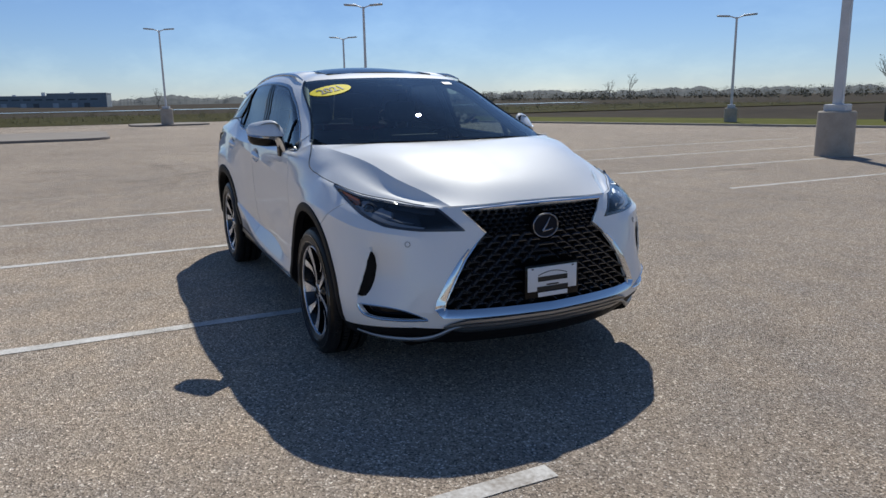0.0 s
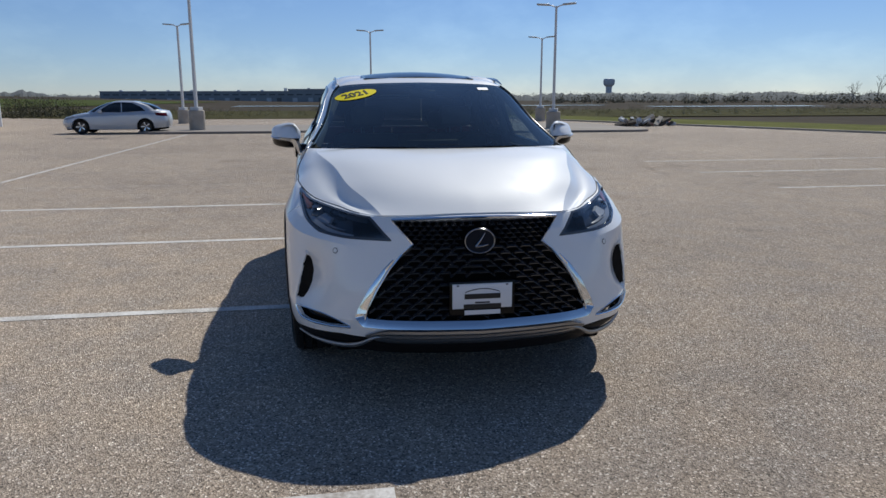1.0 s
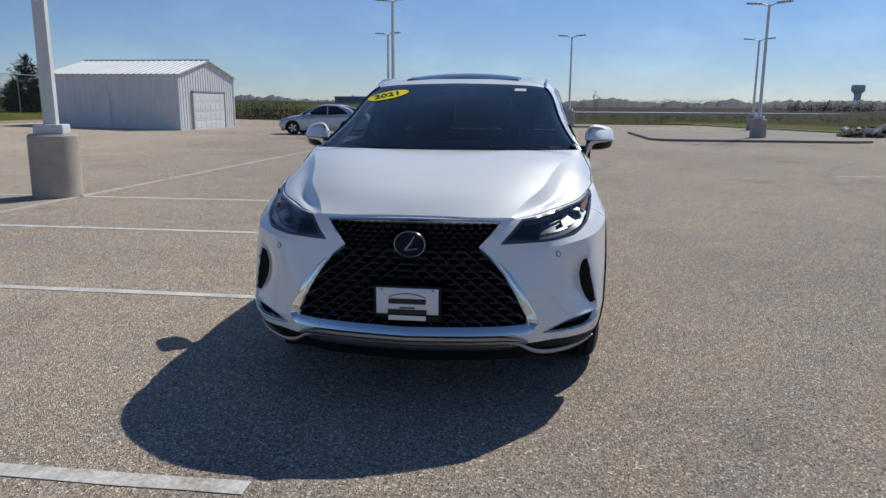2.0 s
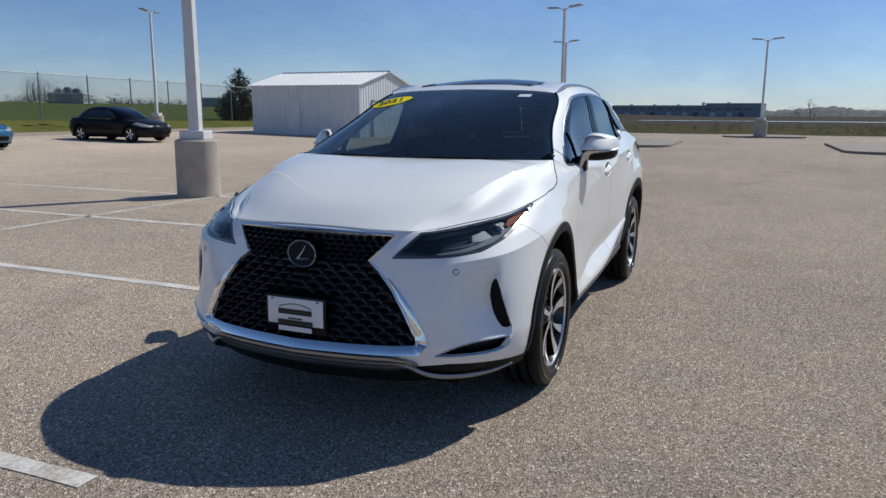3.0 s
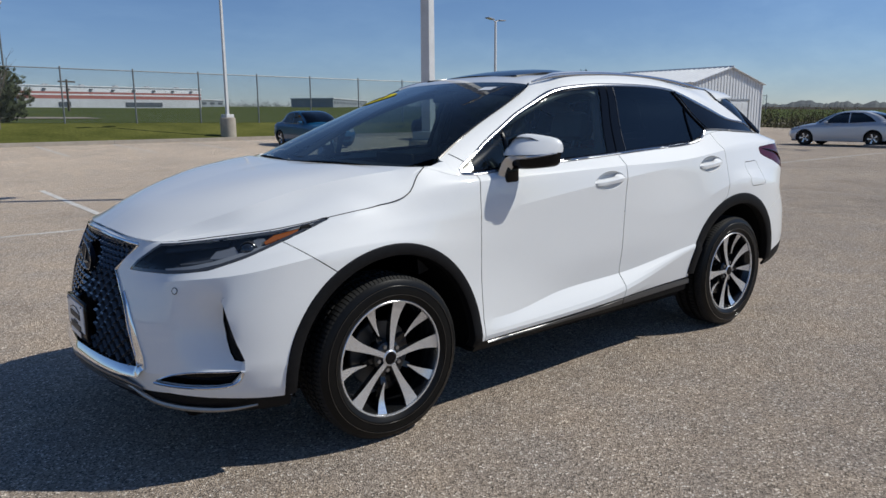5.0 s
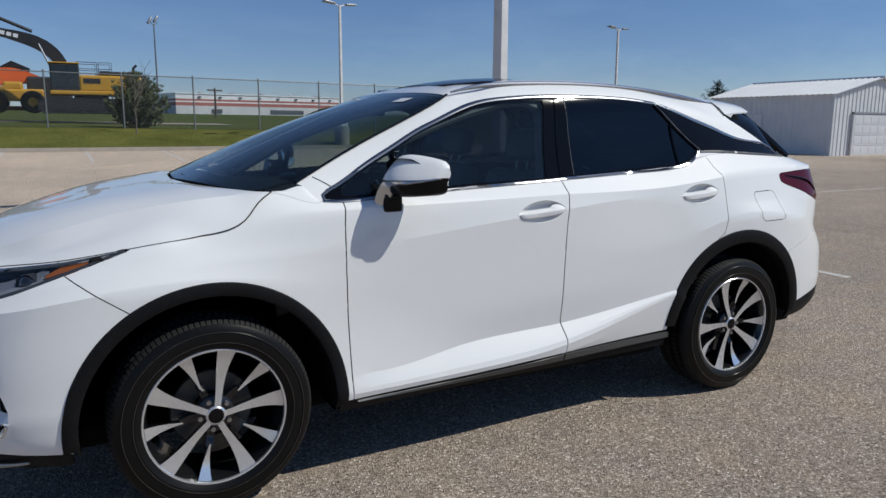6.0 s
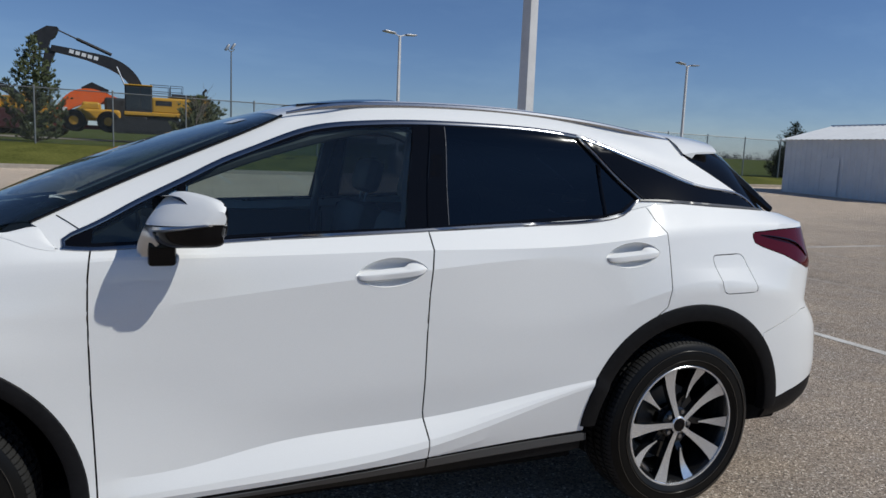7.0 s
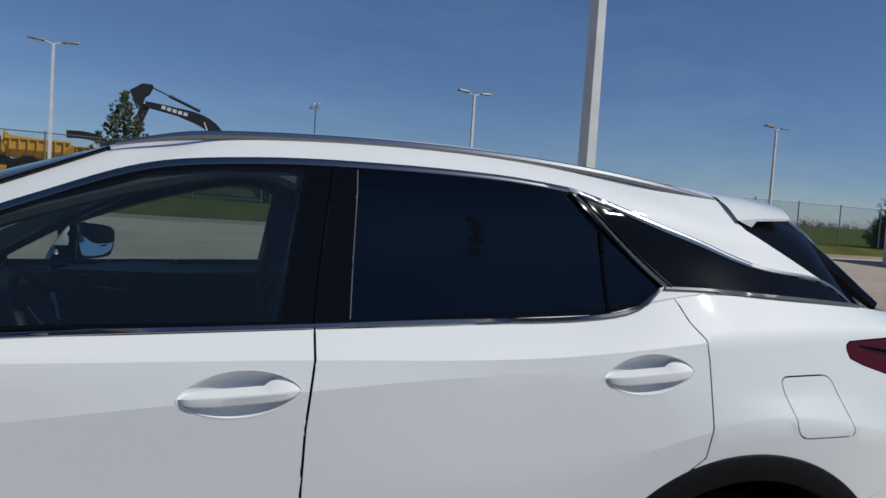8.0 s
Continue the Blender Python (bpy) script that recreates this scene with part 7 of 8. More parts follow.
    for s in (1, -1):
        b = box(bmesh.new(), (.42, s * .80 - .0 if s > 0 else -.96, .93), (.56, .96 if s > 0 else -.80, 1.03), .03)
        part("wing_mirror", b, paint, thing)
        for x in (.02, -.85):
            part("door_handle", box(bmesh.new(), (x - .10, s * .88 - .012, .80), (x + .10, s * .88 + .022, .825), .008), paint, thing)
        for x in (1.33, -1.33):
            w = empty("wheel", pose(x, s * .76, .32, -90 if s > 0 else 90, 0, 0))
            w.parent = thing
            part("tyre", lathe(bmesh.new(), [(.20, -.09), (.215, -.10), (.28, -.105), (.315, -.085), (.32, -.05), (.32, .05), (.315, .085), (.28, .105), (.215, .10), (.20, .09)], Matrix(), 32), RUBBER, w)
            part("rim", lathe(bmesh.new(), [(.213, .095), (.20, .098), (.195, .06), (.05, .055), (.001, .06)], Matrix(), 32), RIMDARK, w)
            for k in range(5):
                a = 2 * math.pi * k / 5
                b = bmesh.new()
                for o in (-.10, .10):
                    tube(b, [(.03 * math.cos(a), .03 * math.sin(a), .075), (.20 * math.cos(a + o), .20 * math.sin(a + o), .092)], .024, 6)
                part("spoke", b, RIM, w)
    b = bmesh.new()
    for s in (1, -1):
        tube(b, [(x, s * y, z) for x, y, z in curve_of([(.60, .80, .935), (-.3, .815, .94), (-1.15, .80, .97)], 16)], .008, 5)
    part("belt_trim", b, CHROME if not dark_rims else BLACK, thing)
    return thing


saloon(pose(-11.42, -23.35, .16, 0, 0, 90), BLUE, "bright metallic blue saloon parked by the kerb")
saloon(pose(-18.83, -23.48, .17, 0, 0, 90) @ Matrix.Diagonal((1.06, 1.03, 1.02, 1)), NAVY, "black saloon with silver wheels parked near the kerb")
saloon(pose(-29.3, -9.95, 0, 0, 0, -90) @ Matrix.Diagonal((1.02, 1.0, 1.0, 1)), SILVER, "silver saloon parked across the lot", boot=1.0)

# ---- trees ----
BARK = mottled("bark", (0.035, 0.027, 0.020), (0.075, 0.060, 0.046), 8, 0.95, bump=0.01, fine=60)
NEEDLE = mottled("pine_needles", (0.032, 0.048, 0.019), (0.110, 0.130, 0.055), 3, 0.8, fine=20)
TWIG = mottled("bare_twigs", (0.12, 0.105, 0.09), (0.20, 0.175, 0.15), 3, 0.95)
BUD = mottled("spring_buds", (0.10, 0.10, 0.030), (0.16, 0.15, 0.05), 2, 0.9)
# Distance haze is mixed into this blue-grey base colour.
HAZEWOODS = mottled("far_woods", (0.066, 0.076, 0.080), (0.112, 0.120, 0.118), 0.05, 1.0, fine=0.4)


def pine(x, y, z0, tall, wide, seed, label, dense=1.0):
    rng = random.Random(seed)
    t = empty("pine_tree", pose(x, y, z0), label=label, category="tree", group="pines")
    part("trunk", tube(bmesh.new(), [(rng.uniform(-.04, .04), rng.uniform(-.04, .04), -.2 + (tall * .98 + .2) * k / 8) for k in range(9)], [.085 * (1 - .9 * k / 8) * tall / 4 for k in range(9)], 8), BARK, t)
    wood, leaf = bmesh.new(), bmesh.new()
    whorls = int(16 * dense)
    for w in range(whorls):
        f = w / (whorls - 1)
        z = tall * (.03 + .90 * f)
        reach = wide / 2 * (1 - f ** 1.5) ** .8 * (.72 + .28 * min(1, f * 6)) + .10
        n = int(9 - 4 * f)
        for k in range(n):
            a = 2 * math.pi * (k + rng.random() * .8) / n + w * 1.3
            r = reach * rng.uniform(.55, 1.12)
            up = rng.uniform(.35, .75) * r
            at = lambda s: Vector((r * s * math.cos(a), r * s * math.sin(a), z + up * s * s * .8))
            tube(wood, [at(0), at(.5), at(1)], [.022, .014, .004], 4)
            for i in range(max(3, int(7 * r * dense))):
                base = at(.2 + .8 * rng.random() ** .7) + Vector([rng.uniform(-.10, .10) for _ in range(3)])
                lean_ = Vector((math.cos(a), math.sin(a), 0)) * rng.uniform(.0, .7) + Vector((rng.uniform(-.5, .5), rng.uniform(-.5, .5), 1.0))
                ln = rng.uniform(.14, .30)
                for j in range(6):
                    d = (lean_.normalized() + Vector([rng.uniform(-.55, .55) for _ in range(3)])).normalized()
                    s_ = d.orthogonal().normalized() * rng.uniform(.016, .034)
                    tip, mid_ = base + d * ln, base + d * ln * .55
                    leaf.faces.new([leaf.verts.new(p) for p in (base, mid_ + s_, tip, mid_ - s_)])
    tagged(part("branchwork", wood, BARK, t), kind="stuff")
    tagged(part("crown", leaf, NEEDLE, t, smooth=False), kind="stuff")
    return t


def bare(x, y, z0, tall, wide, seed, label, depth=4, buds=True, r0=None):
    rng = random.Random(seed)
    t = empty("bare_tree", pose(x, y, z0), label=label, category="tree", group="bare trees")
    wood, leaf = bmesh.new(), bmesh.new()

    def grow(p, d, ln, r, lv):
        q = p + d * ln
        mid_ = p + d * ln * .5 + Vector((rng.uniform(-1, 1), rng.uniform(-1, 1), 0)) * ln * .05
        tube(wood, [p, mid_, q], [r, r * .82, r * .62], 5 if lv > 1 else 3)
        if lv == 0:
            if buds:
                for _ in range(3):
                    c = q + Vector([rng.uniform(-.2, .2) * ln for _ in range(3)])
                    s = ln * .10
                    leaf.faces.new([leaf.verts.new(c + Vector([rng.uniform(-s, s) for _ in range(3)])) for _ in range(3)])
            return
        for _ in range(3 if lv > 1 else 4):
            n = (d + Vector((rng.uniform(-1, 1), rng.uniform(-1, 1), rng.uniform(-.1, .6))) * wide).normalized()
            grow(p + d * ln * rng.uniform(.55, 1.0), n, ln * rng.uniform(.55, .8), r * .55, lv - 1)

    grow(Vector((0, 0, -.1)), Vector((0, 0, 1)), tall * .38, r0 or tall * .02, depth)
    part("trunk", wood, TWIG, t)
    if buds:
        tagged(part("crown", leaf, BUD, t, smooth=False), kind="stuff")
    else:
        leaf.free()
    return t


pine(5.72, -38.0, rise(5.7, -38) - .05, 5.45, 2.9, 3, "tall green pine behind the chain-link fence", 1.5)
pine(-2.05, -37.2, rise(-2, -37.2) - .05, 2.95, 3.3, 5, "bushy young pine beside the fence", 1.5)
pine(-43.2, -36.2, rise(-42, -36.2) - .2, 4.45, 3.3, 8, "dark pine behind the metal shed", 2.0)
pine(-44.8, -38.6, rise(-45, -38) - .2, 2.6, 2.4, 9, "dark pine behind the metal shed", 1.8)
bare(-1.5, -33.0, rise(-1.5, -33), 4.0, .55, 4, "thin bare staked sapling on the grass", 3, False, .035)
bare(-16.0, 31.0, -.05, 3.6, .8, 14, "small bare budding tree on the verge", 4)
bare(-290, 22, 0, 7.5, .9, 91, "grey leafless tree far across the field", 4, False)
bare(-205, 175, 0, 10, .9, 92, "grey leafless tree far across the field", 4, False)
bare(-235, 190, 0, 9, .9, 93, "grey leafless tree far across the field", 4, False)


def woods(name, spots, seed, mat, label, count=34, size=1.0):
    """Far trees joined into one: each a stem with a ragged, open crown of small facets."""
    rng = random.Random(seed)
    bm = bmesh.new()
    for x, y, z, h in spots:
        w = h * rng.uniform(.35, .65)
        stem = Vector((x, y, z))
        s = h * .02
        bm.faces.new([bm.verts.new(stem + Vector(q)) for q in ((-s, s, 0), (s, -s, 0), (s * .4, 0, h * .8))])
        for _ in range(count):
            a, f = rng.uniform(0, 2 * math.pi), rng.random() ** 1.15
            r = w * math.sqrt(rng.random()) * (.45 + .55 * math.sin(math.pi * min(1, .3 + f * .7)))
            c = stem + Vector((r * math.cos(a), r * math.sin(a), h * (.02 + .92 * f)))
            e = size * h * rng.uniform(.08, .20) * (1.15 - .6 * f)
            bm.faces.new([bm.verts.new(c + Vector([rng.uniform(-e, e) for _ in range(3)])) for _ in range(3)])
    return tagged(part(name, bm, mat, smooth=False), label, "trees", kind="stuff")


rng = random.Random(21)
spots = [(-186 + rng.uniform(-13, 13), -232 + rng.uniform(-8, 8), 4.6, rng.uniform(6.5, 9.5)) for _ in range(16)]
# Twig colour is paled here to carry the haze of distance.
woods("bare_copse", spots, 4, mottled("hazy_twigs", (0.24, 0.23, 0.225), (0.34, 0.325, 0.315), 0.3, 1.0), "grey leafless copse behind the green field", 620, .16)
spots = []
for k in range(2600):
    a = rng.uniform(-.62, 1.15)
    d = rng.uniform(620, 900)
    x, y = -d * math.cos(a), d * math.sin(a)
    hgt = rng.uniform(5, 10) * (1.0 if a > .05 else .75)
    if -.30 < a < .02:
        hgt *= .8
    spots.append((x, y, -1 if y > -100 else .010 * -y - 2, hgt))
bm = bmesh.new()
crest = random.Random(33)
rows = []
tall = 6.0
for k in range(900):
    a = -.66 + 1.86 * k / 899
    tall += crest.uniform(-.9, .9) + (6.2 - tall) * .12
    base = -1 if a > -.15 else 6 * (-.15 - a)
    pts = []
    for d, h in ((600, -3), (640, .62 * tall), (690, tall), (760, -3)):
        pts.append(bm.verts.new((-d * math.cos(a), d * math.sin(a), base + h)))
    rows.append(pts)
for p, q in zip(rows, rows[1:]):
    for i in range(3):
        bm.faces.new((p[i], q[i], q[i + 1], p[i + 1]))
tagged(part("tree_belt", bm, HAZEWOODS, smooth=False), "dense hazy belt of woods on the horizon", "trees", kind="stuff")
woods("far_woods", spots, 5, HAZEWOODS, "dark leafless woods along the horizon", 60, .42)
spots = []
for k in range(420):
    a = rng.uniform(.30, 1.0)
    d = rng.uniform(230, 420)
    spots.append((-d * math.cos(a), d * math.sin(a), -.3, rng.uniform(1.5, 4.2)))
woods("far_scrub", spots, 6, mottled("budding_scrub", (0.11, 0.098, 0.062), (0.22, 0.185, 0.11), 0.1, 1.0), "brown and yellow budding scrub in the field")
spots = [(rng.uniform(-95, -55), rng.uniform(-40, 85), -.05, rng.uniform(.3, .9)) for _ in range(900)]
woods("near_scrub", spots, 7, mottled("dry_weeds", (0.13, 0.125, 0.06), (0.26, 0.23, 0.125), 0.4, 1.0), "low ragged weeds beyond the paving", 90, .42)
spots = []
for k in range(700):
    a = rng.uniform(.60, 1.35)
    d = rng.uniform(480, 700)
    x, y = -d * math.cos(a), -d * math.sin(a)
    spots.append((x, y, rise(x, y) - 1, rng.uniform(4, 8)))
woods("rear_woods", spots, 8, HAZEWOODS, "dark leafless woods beyond the green field", 40, .7)
spots = [(-57 + rng.uniform(-6, 6), -28 + rng.uniform(-7, 7), .1, rng.uniform(1.0, 2.0)) for _ in range(190)]
woods("hedge", spots, 9, mottled("budding_hedge", (0.085, 0.080, 0.042), (0.17, 0.15, 0.085), 0.4, 1.0), "green and brown budding hedge beside the shed", 90, .4)

# ---- debris heap ----
heap = empty("debris_heap", pose(-32.7, 16.9, 0.05), label="heap of broken timber and rubble on the grass", category="debris")
rng = random.Random(17)
for k in range(46):
    bm = bmesh.new()
    w, d, h = rng.uniform(.12, .6), rng.uniform(.05, .14), rng.uniform(.03, .09)
    y = rng.uniform(-1.5, 1.6)
    box(bm, (-w, -d, -h), (w, d, h), .015, pose(rng.uniform(-.6, .6), y, .06 + rng.random() * .26 * (1 - abs(y) / 2), rng.uniform(-40, 40), rng.uniform(-30, 30), rng.uniform(0, 180)))
    part("rubble", bm, rng.choice((CONCRETE, WOOD, PAVE, HALLPALE, REDBAND)), heap, smooth=False)

# ---- earth-moving machines behind the fence ----
DIGGER = mottled("construction_yellow", (0.50, 0.26, 0.015), (0.62, 0.34, 0.03), 1.5, 0.5)
ORANGE = mottled("construction_orange", (0.78, 0.12, 0.018), (0.90, 0.17, 0.03), 1.5, 0.5)
SOOT = mottled("machine_black", (0.012, 0.013, 0.015), (0.028, 0.029, 0.032), 3, 0.5)


def beam(bm, line, deep, wide, y=0.0):
    """A welded box arm: line of (x, z), its depth along the way, its width across."""
    rows = []
    for i, (x, z) in enumerate(line):
        a, b = line[max(i - 1, 0)], line[min(i + 1, len(line) - 1)]
        d = Vector((b[0] - a[0], b[1] - a[1])).normalized()
        n = Vector((-d.y, d.x)) * deep[i] / 2
        rows.append([bm.verts.new(q) for q in ((x + n.x, y - wide / 2, z + n.y), (x + n.x, y + wide / 2, z + n.y), (x - n.x, y + wide / 2, z - n.y), (x - n.x, y - wide / 2, z - n.y))])
    for p, q in zip(rows, rows[1:]):
        for i in range(4):
            bm.faces.new((p[i], q[i], q[(i + 1) % 4], p[(i + 1) % 4]))
    bm.faces.new(rows[0])
    bm.faces.new(rows[-1][::-1])
    bmesh.ops.recalc_face_normals(bm, faces=bm.faces)
    return bm


def smooth2(pts, n):
    return [tuple(q) for q in curve_of(pts, n)]


ex = empty("excavator", pose(0, -48, 1.55), label="yellow tracked excavator with raised black boom", category="excavator")
for y in (-1.25, 1.25):
    track = empty("track", pose(0, 0, .46) @ Matrix.Diagonal((1, 1, .86, 1)))
    track.parent = ex
    bm = bmesh.new()
    line = arc(-2.45, .50, .48, 90, 270, 8) + arc(2.15, .50, .48, 270, 450, 8)
    slab(bm, line, -.32, .32, pose(0, y, 0, 90, 0, 0))
    part("track_belt", bm, SOOT, track, smooth=False)
    for k in range(24):
        x = -2.6 + k * .21
        for z in (1.0, .0):
            part("track_pad", box(bmesh.new(), (x, y - .33, z - .03), (x + .16, y + .33, z + .04), .008), SOOT, track, smooth=False)
    for k in range(7):
        part("roller", cylinder(bmesh.new(), (-2.1 + k * .62, y + .30, .3), (-2.1 + k * .62, y + .36, .3), .17, .17, 12), SOOT, track)
part("turntable", cylinder(bmesh.new(), (-.4, 0, 1.1), (-.4, 0, 1.62), 1.0, 1.0, 24), SOOT, ex)
bm = box(bmesh.new(), (-3.25, -1.4, 1.75), (.3, 1.4, 2.75), .12)
part("engine_housing", bm, DIGGER, ex, smooth=False)
part("housing_base", box(bmesh.new(), (-3.3, -1.45, 1.56), (1.9, 1.45, 1.80), .05), DIGGER, ex, smooth=False)
part("housing_top", box(bmesh.new(), (-3.0, -1.2, 2.75), (-.9, 1.2, 3.02), .08), SOOT, ex, smooth=False)
part("exhaust", tube(bmesh.new(), [(-2.9, .5, 2.9), (-2.9, .5, 3.3), (-3.1, .5, 3.5)], .08, 8), SOOT, ex)
for x0, x1 in ((-.75, .35), (-1.6, -.85)):
    for y in (.9, -.9):
        bm = bmesh.new()
        tube(bm, [(x0, y, 2.75), (x0, y, 3.55), (x1, y, 3.55), (x1, y, 2.75)], .025, 5)
        tube(bm, [(x0, y, 3.15), (x1, y, 3.15)], .02, 5)
        part("guard_rail", bm, SOOT, ex)
bm = box(bmesh.new(), (.25, .35, 1.62), (1.85, 1.42, 3.40), .08)
part("cab", bm, SOOT, ex, smooth=False)
part("cab_roof", box(bmesh.new(), (.22, .32, 3.40), (1.88, 1.45, 3.48), .03), DIGGER, ex, smooth=False)
GLASSFAR = material("machine_glass", (0.016, 0.021, 0.026), 0.08)
for x0, x1 in ((.34, .92), (.98, 1.78)):
    part("cab_window", box(bmesh.new(), (x0, 1.40, 1.95), (x1, 1.43, 3.30), .01), GLASSFAR, ex, smooth=False)
part("side_print", box(bmesh.new(), (-.9, 1.405, 2.25), (.05, 1.415, 2.55)), SOOT, ex, "plain dark bar", smooth=False)
boom_line = smooth2([(.85, 2.6), (1.10, 3.35), (1.55, 4.05), (2.25, 4.58), (3.3, 4.95), (4.6, 5.22), (5.95, 5.42)], 20)
bm = beam(bmesh.new(), boom_line, [.50 + .24 * math.sin(math.pi * min(1, k / 13)) - .02 * max(0, k - 12) for k in range(20)], .55)
part("boom", bm, SOOT, ex)
bm = bmesh.new()
for k in range(5):
    x = 3.35 + k * .34
    box(bm, (0, .276, -.11), (.25, .284, .11), .0, pose(x, 0, 4.96 + .074 * k, 0, -12, 0))
part("boom_print", bm, PAPER, ex, "plain white bars in a row", smooth=False)
bm = beam(bmesh.new(), [(5.95, 5.4), (6.25, 4.5), (6.45, 3.3)], [.55, .45, .3], .4)
part("stick", bm, SOOT, ex)
bm = beam(bmesh.new(), [(5.55, 6.65), (5.95, 6.40), (6.45, 6.05), (6.35, 5.3)], [.12, .75, .95, .4], .5)
part("stick_head", bm, SOOT, ex)
bm = bmesh.new()
tube(bm, [(5.6, 0, 6.55), (4.55, 0, 6.10)], .05, 6)
tube(bm, [(4.55, 0, 6.10), (2.6, 0, 5.30)], .10, 8)
part("stick_ram", bm, SOOT, ex)
for y in (.45, -.45):
    part("boom_ram", tube(bmesh.new(), [(1.75, y, 3.2), (2.3, y, 4.55)], .05, 6), SATIN, ex)

lo = empty("orange_excavator_arm", pose(0, -52, 1.85), label="orange excavator arm lowered over a trailer", category="excavator")
bm = beam(bmesh.new(), smooth2([(6.35, 1.15), (5.75, 1.75), (5.0, 2.35), (4.2, 2.55), (3.2, 2.45), (2.2, 2.25)], 14), [.42 + .62 * abs(math.sin(math.pi * k / 13)) ** 1.3 for k in range(14)], .6)
part("boom", bm, ORANGE, lo)
part("arm_print", box(bmesh.new(), (5.5, .305, 1.45), (6.0, .315, 1.75)), PAPER, lo, "plain white bar", smooth=False)
part("body", box(bmesh.new(), (.6, -1.2, 1.0), (3.2, 1.2, 2.5), .15), SOOT, lo, smooth=False)
bm = beam(bmesh.new(), [(4.6, 3.0), (4.0, 3.25), (3.0, 2.9)], [.25, .5, .3], .4)
part("ram", bm, SOOT, lo)
part("trailer", box(bmesh.new(), (0, -1.3, .35), (6.5, 1.3, .6), .04), material("trailer_red", (.12, .015, .012), .6), lo, smooth=False)

ld = empty("yellow_loader", pose(0, -50.5, 2.0), label="yellow wheeled loader parked behind the fence", category="loader")
for x in (4.95, 2.9):
    for y in (-.9, .9):
        w = lathe(bmesh.new(), [(.25, -.22), (.62, -.24), (.70, -.15), (.70, .15), (.62, .24), (.25, .22)], pose(x, y, .70, 90, 0, 0), 24)
        part("tyre", w, RUBBER, ld)
        part("hub", cylinder(bmesh.new(), (x, y - .1, .7), (x, y + .23, .7), .28, .28, 16), DIGGER, ld)
part("body", box(bmesh.new(), (2.2, -.7, .75), (4.6, .7, 1.5), .15), DIGGER, ld, smooth=False)
part("bonnet", box(bmesh.new(), (3.4, -.6, 1.4), (4.5, .6, 1.95), .15), DIGGER, ld, smooth=False)
bm = beam(bmesh.new(), [(4.2, 1.7), (5.1, 1.1), (5.7, .6)], [.3, .35, .3], .3, .5)
part("lift_arm", bm, DIGGER, ld)

dk = empty("dark_machine", pose(0, -53, 1.75), label="dark earth-moving machine beside the pine", category="machine")
bm = beam(bmesh.new(), smooth2([(8.3, 2.2), (9.2, 2.9), (10.2, 3.2), (11.5, 3.2)], 10), [.5] * 10, .5)
part("arm", bm, SOOT, dk)
part("body", box(bmesh.new(), (8.2, -1, .3), (11.6, 1, 1.6), .1), material("machine_maroon", (.06, .015, .015), .5), dk, smooth=False)


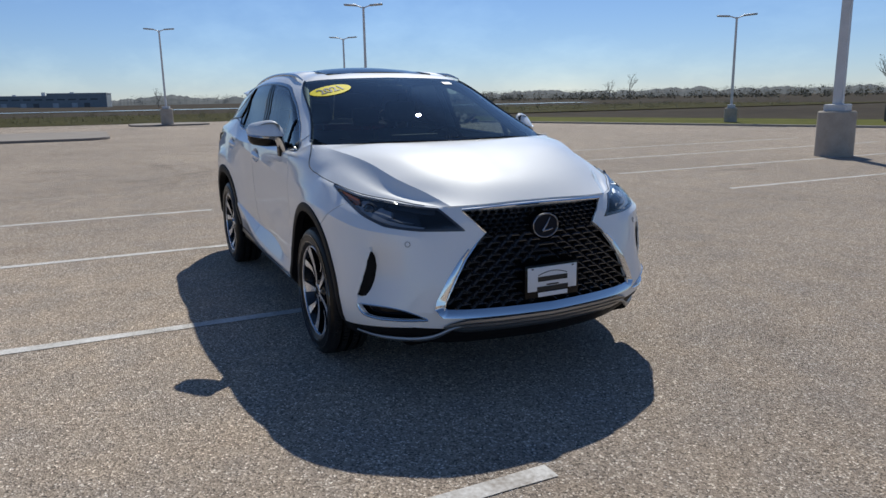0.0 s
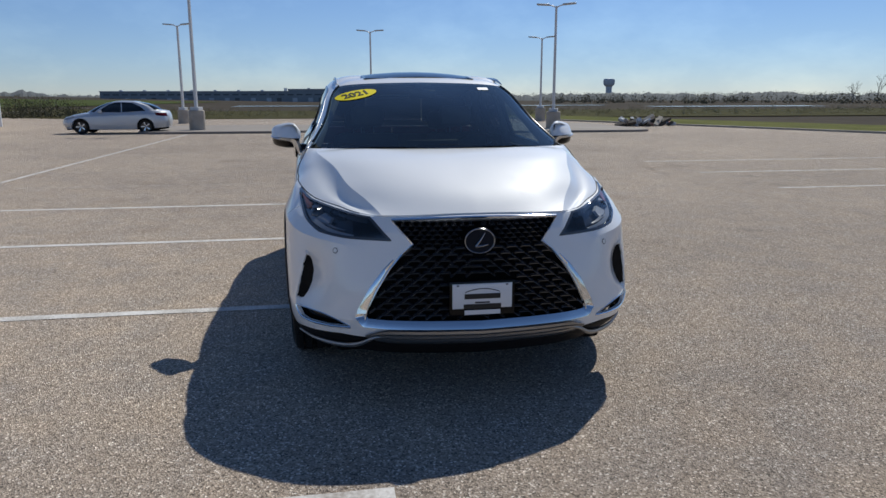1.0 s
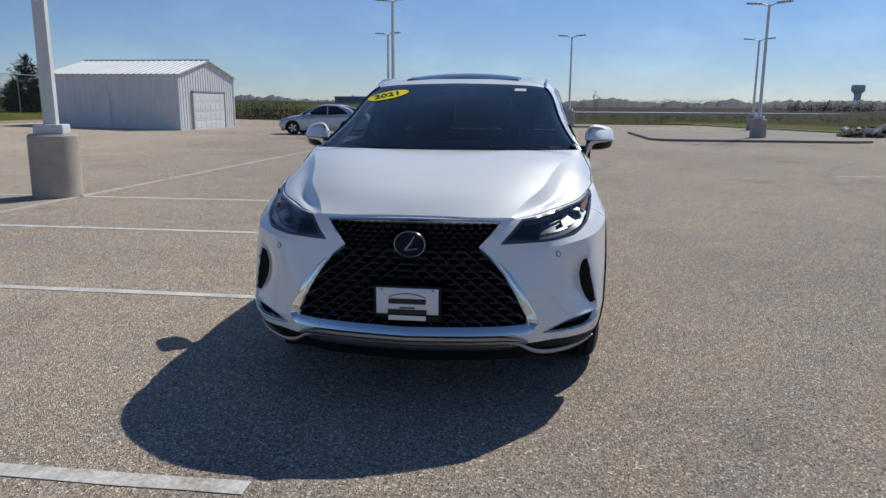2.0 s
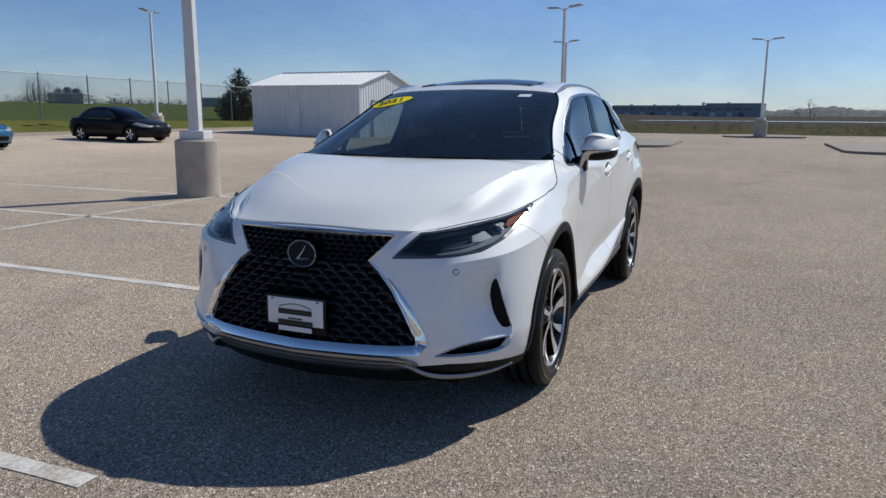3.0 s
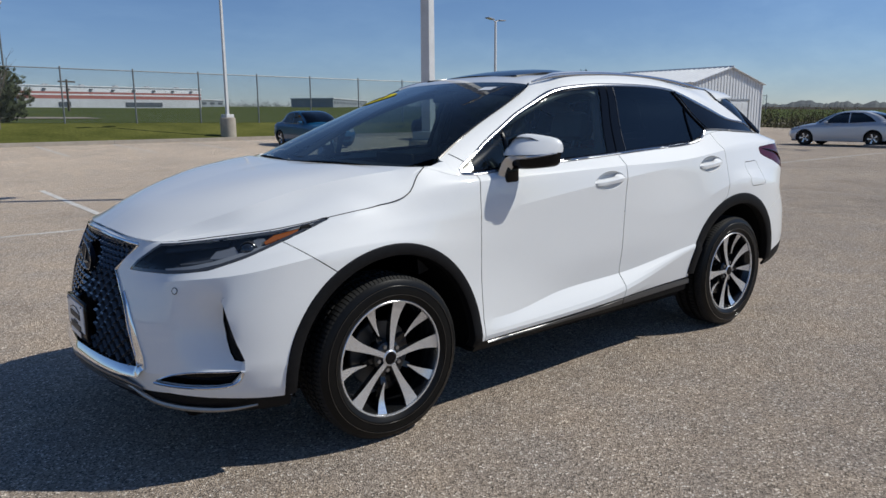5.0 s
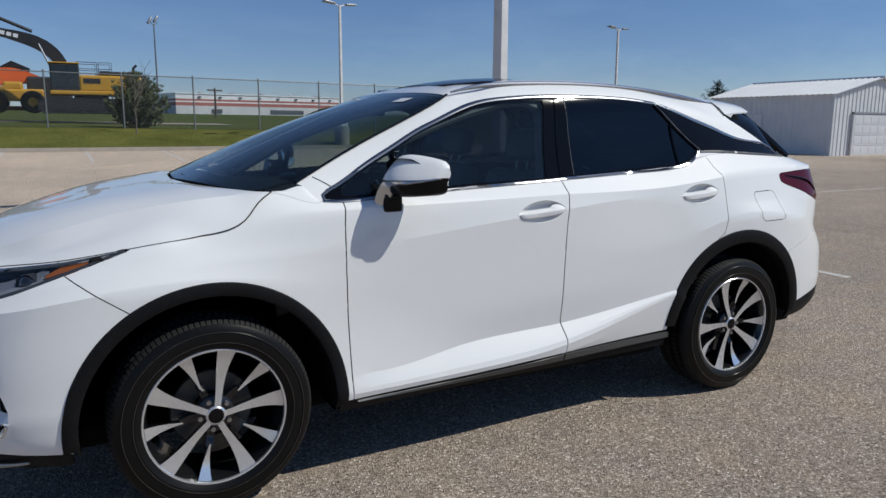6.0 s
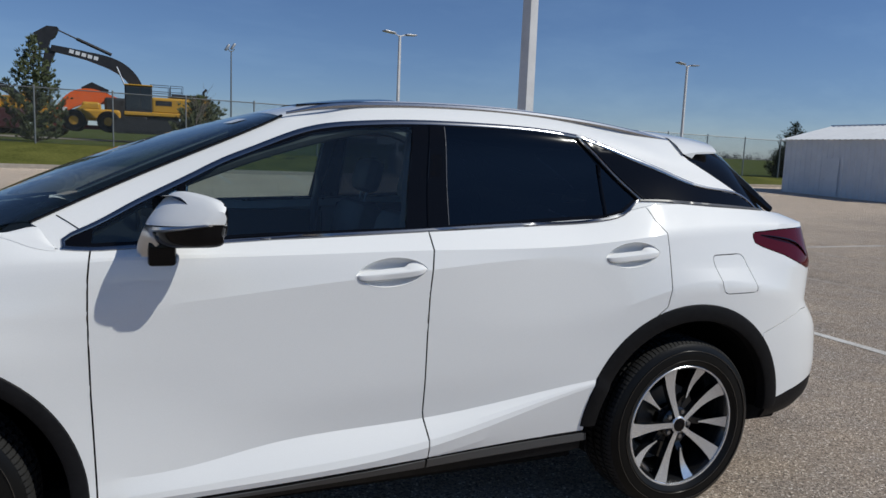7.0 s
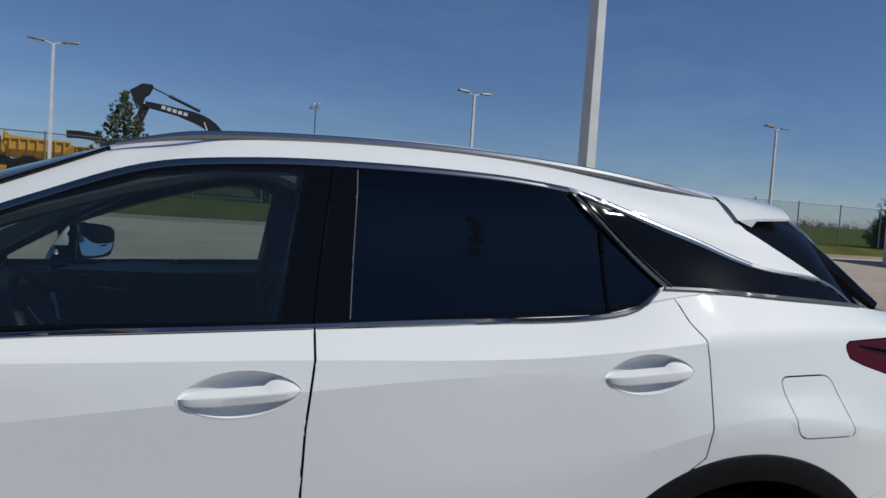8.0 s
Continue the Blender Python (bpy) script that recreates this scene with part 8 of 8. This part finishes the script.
def hauler(x, y, turn):
    t = empty("dump_truck", pose(x, y, rise(x, y), 0, 0, turn), label="yellow articulated dump truck behind the fence", category="dump truck", group="dump trucks")
    bm = bmesh.new()
    rows = [[bm.verts.new(q) for q in ((x0, -1.15 * w, z0), (x0, 1.15 * w, z0), (x0, 1.45 * w, z0 + .55), (x0, 1.45 * w, z1), (x0, 1.36 * w, z1), (x0, 1.05 * w, z0 + .2), (x0, -1.05 * w, z0 + .2), (x0, -1.36 * w, z1), (x0, -1.45 * w, z1), (x0, -1.45 * w, z0 + .55))]
            for x0, w, z0, z1 in ((-2.7, .9, 2.0, 2.55), (-1.8, 1, 1.45, 2.70), (.9, 1, 1.45, 2.85), (1.35, 1, 1.75, 3.0))]
    for p, q in zip(rows, rows[1:]):
        for i in range(10):
            bm.faces.new((p[i], q[i], q[(i + 1) % 10], p[(i + 1) % 10]))
    bm.faces.new(rows[0])
    bm.faces.new(rows[-1][::-1])
    box(bm, (1.30, -1.40, 1.75), (1.42, 1.40, 3.15))
    bmesh.ops.recalc_face_normals(bm, faces=bm.faces)
    bed = part("bed", bm, DIGGER, t, smooth=False)
    for side_ in (-1, 1):
        for k in range(7):
            x_ = -2.1 + .52 * k
            part("bed_rib", box(bmesh.new(), (x_ - .06, side_ * 1.50 - .06, 1.95), (x_ + .06, side_ * 1.50 + .06, 2.66 + .02 * k), .02), DIGGER, bed, smooth=False)
        part("bed_rail", box(bmesh.new(), (-2.5, side_ * 1.50 - .07, 2.62), (1.35, side_ * 1.50 + .07, 2.76), .03), DIGGER, bed, smooth=False)
    part("chassis", box(bmesh.new(), (-2.4, -.45, .95), (3.9, .45, 1.40), .05), SOOT, t, smooth=False)
    part("cab", box(bmesh.new(), (1.65, -.75, 1.45), (2.95, .75, 3.0), .12), DIGGER, t, smooth=False)
    part("cab_window", box(bmesh.new(), (1.80, -.77, 2.15), (2.80, .77, 2.80), .03), GLASSFAR, t, smooth=False)
    part("windscreen", box(bmesh.new(), (2.90, -.62, 2.15), (2.97, .62, 2.80), .02), GLASSFAR, t, smooth=False)
    part("bonnet", box(bmesh.new(), (2.85, -.85, 1.25), (4.35, .85, 2.05), .18), DIGGER, t, smooth=False)
    part("mudguard", box(bmesh.new(), (2.3, -1.35, 1.62), (3.9, 1.35, 1.74), .04), DIGGER, t, smooth=False)
    part("radiator_grille", box(bmesh.new(), (4.30, -.55, 1.35), (4.38, .55, 1.85), .02), SOOT, t, smooth=False)
    for xw in (-1.7, -.1, 3.1):
        for y_ in (-1.1, 1.1):
            tyre = part("tyre", lathe(bmesh.new(), [(.3, -.28), (.72, -.3), (.82, -.2), (.82, .2), (.72, .3), (.3, .28)], pose(xw, y_, .82, 90, 0, 0), 24), RUBBER, t)
            part("hub", cylinder(bmesh.new(), (xw, y_ - .29, .82), (xw, y_ + .29, .82), .3, .3, 14), DIGGER, tyre)
    return t


hauler(13.6, -52, 12)
hauler(18.5, -58, 12)
hauler(10.2, -60, 170)
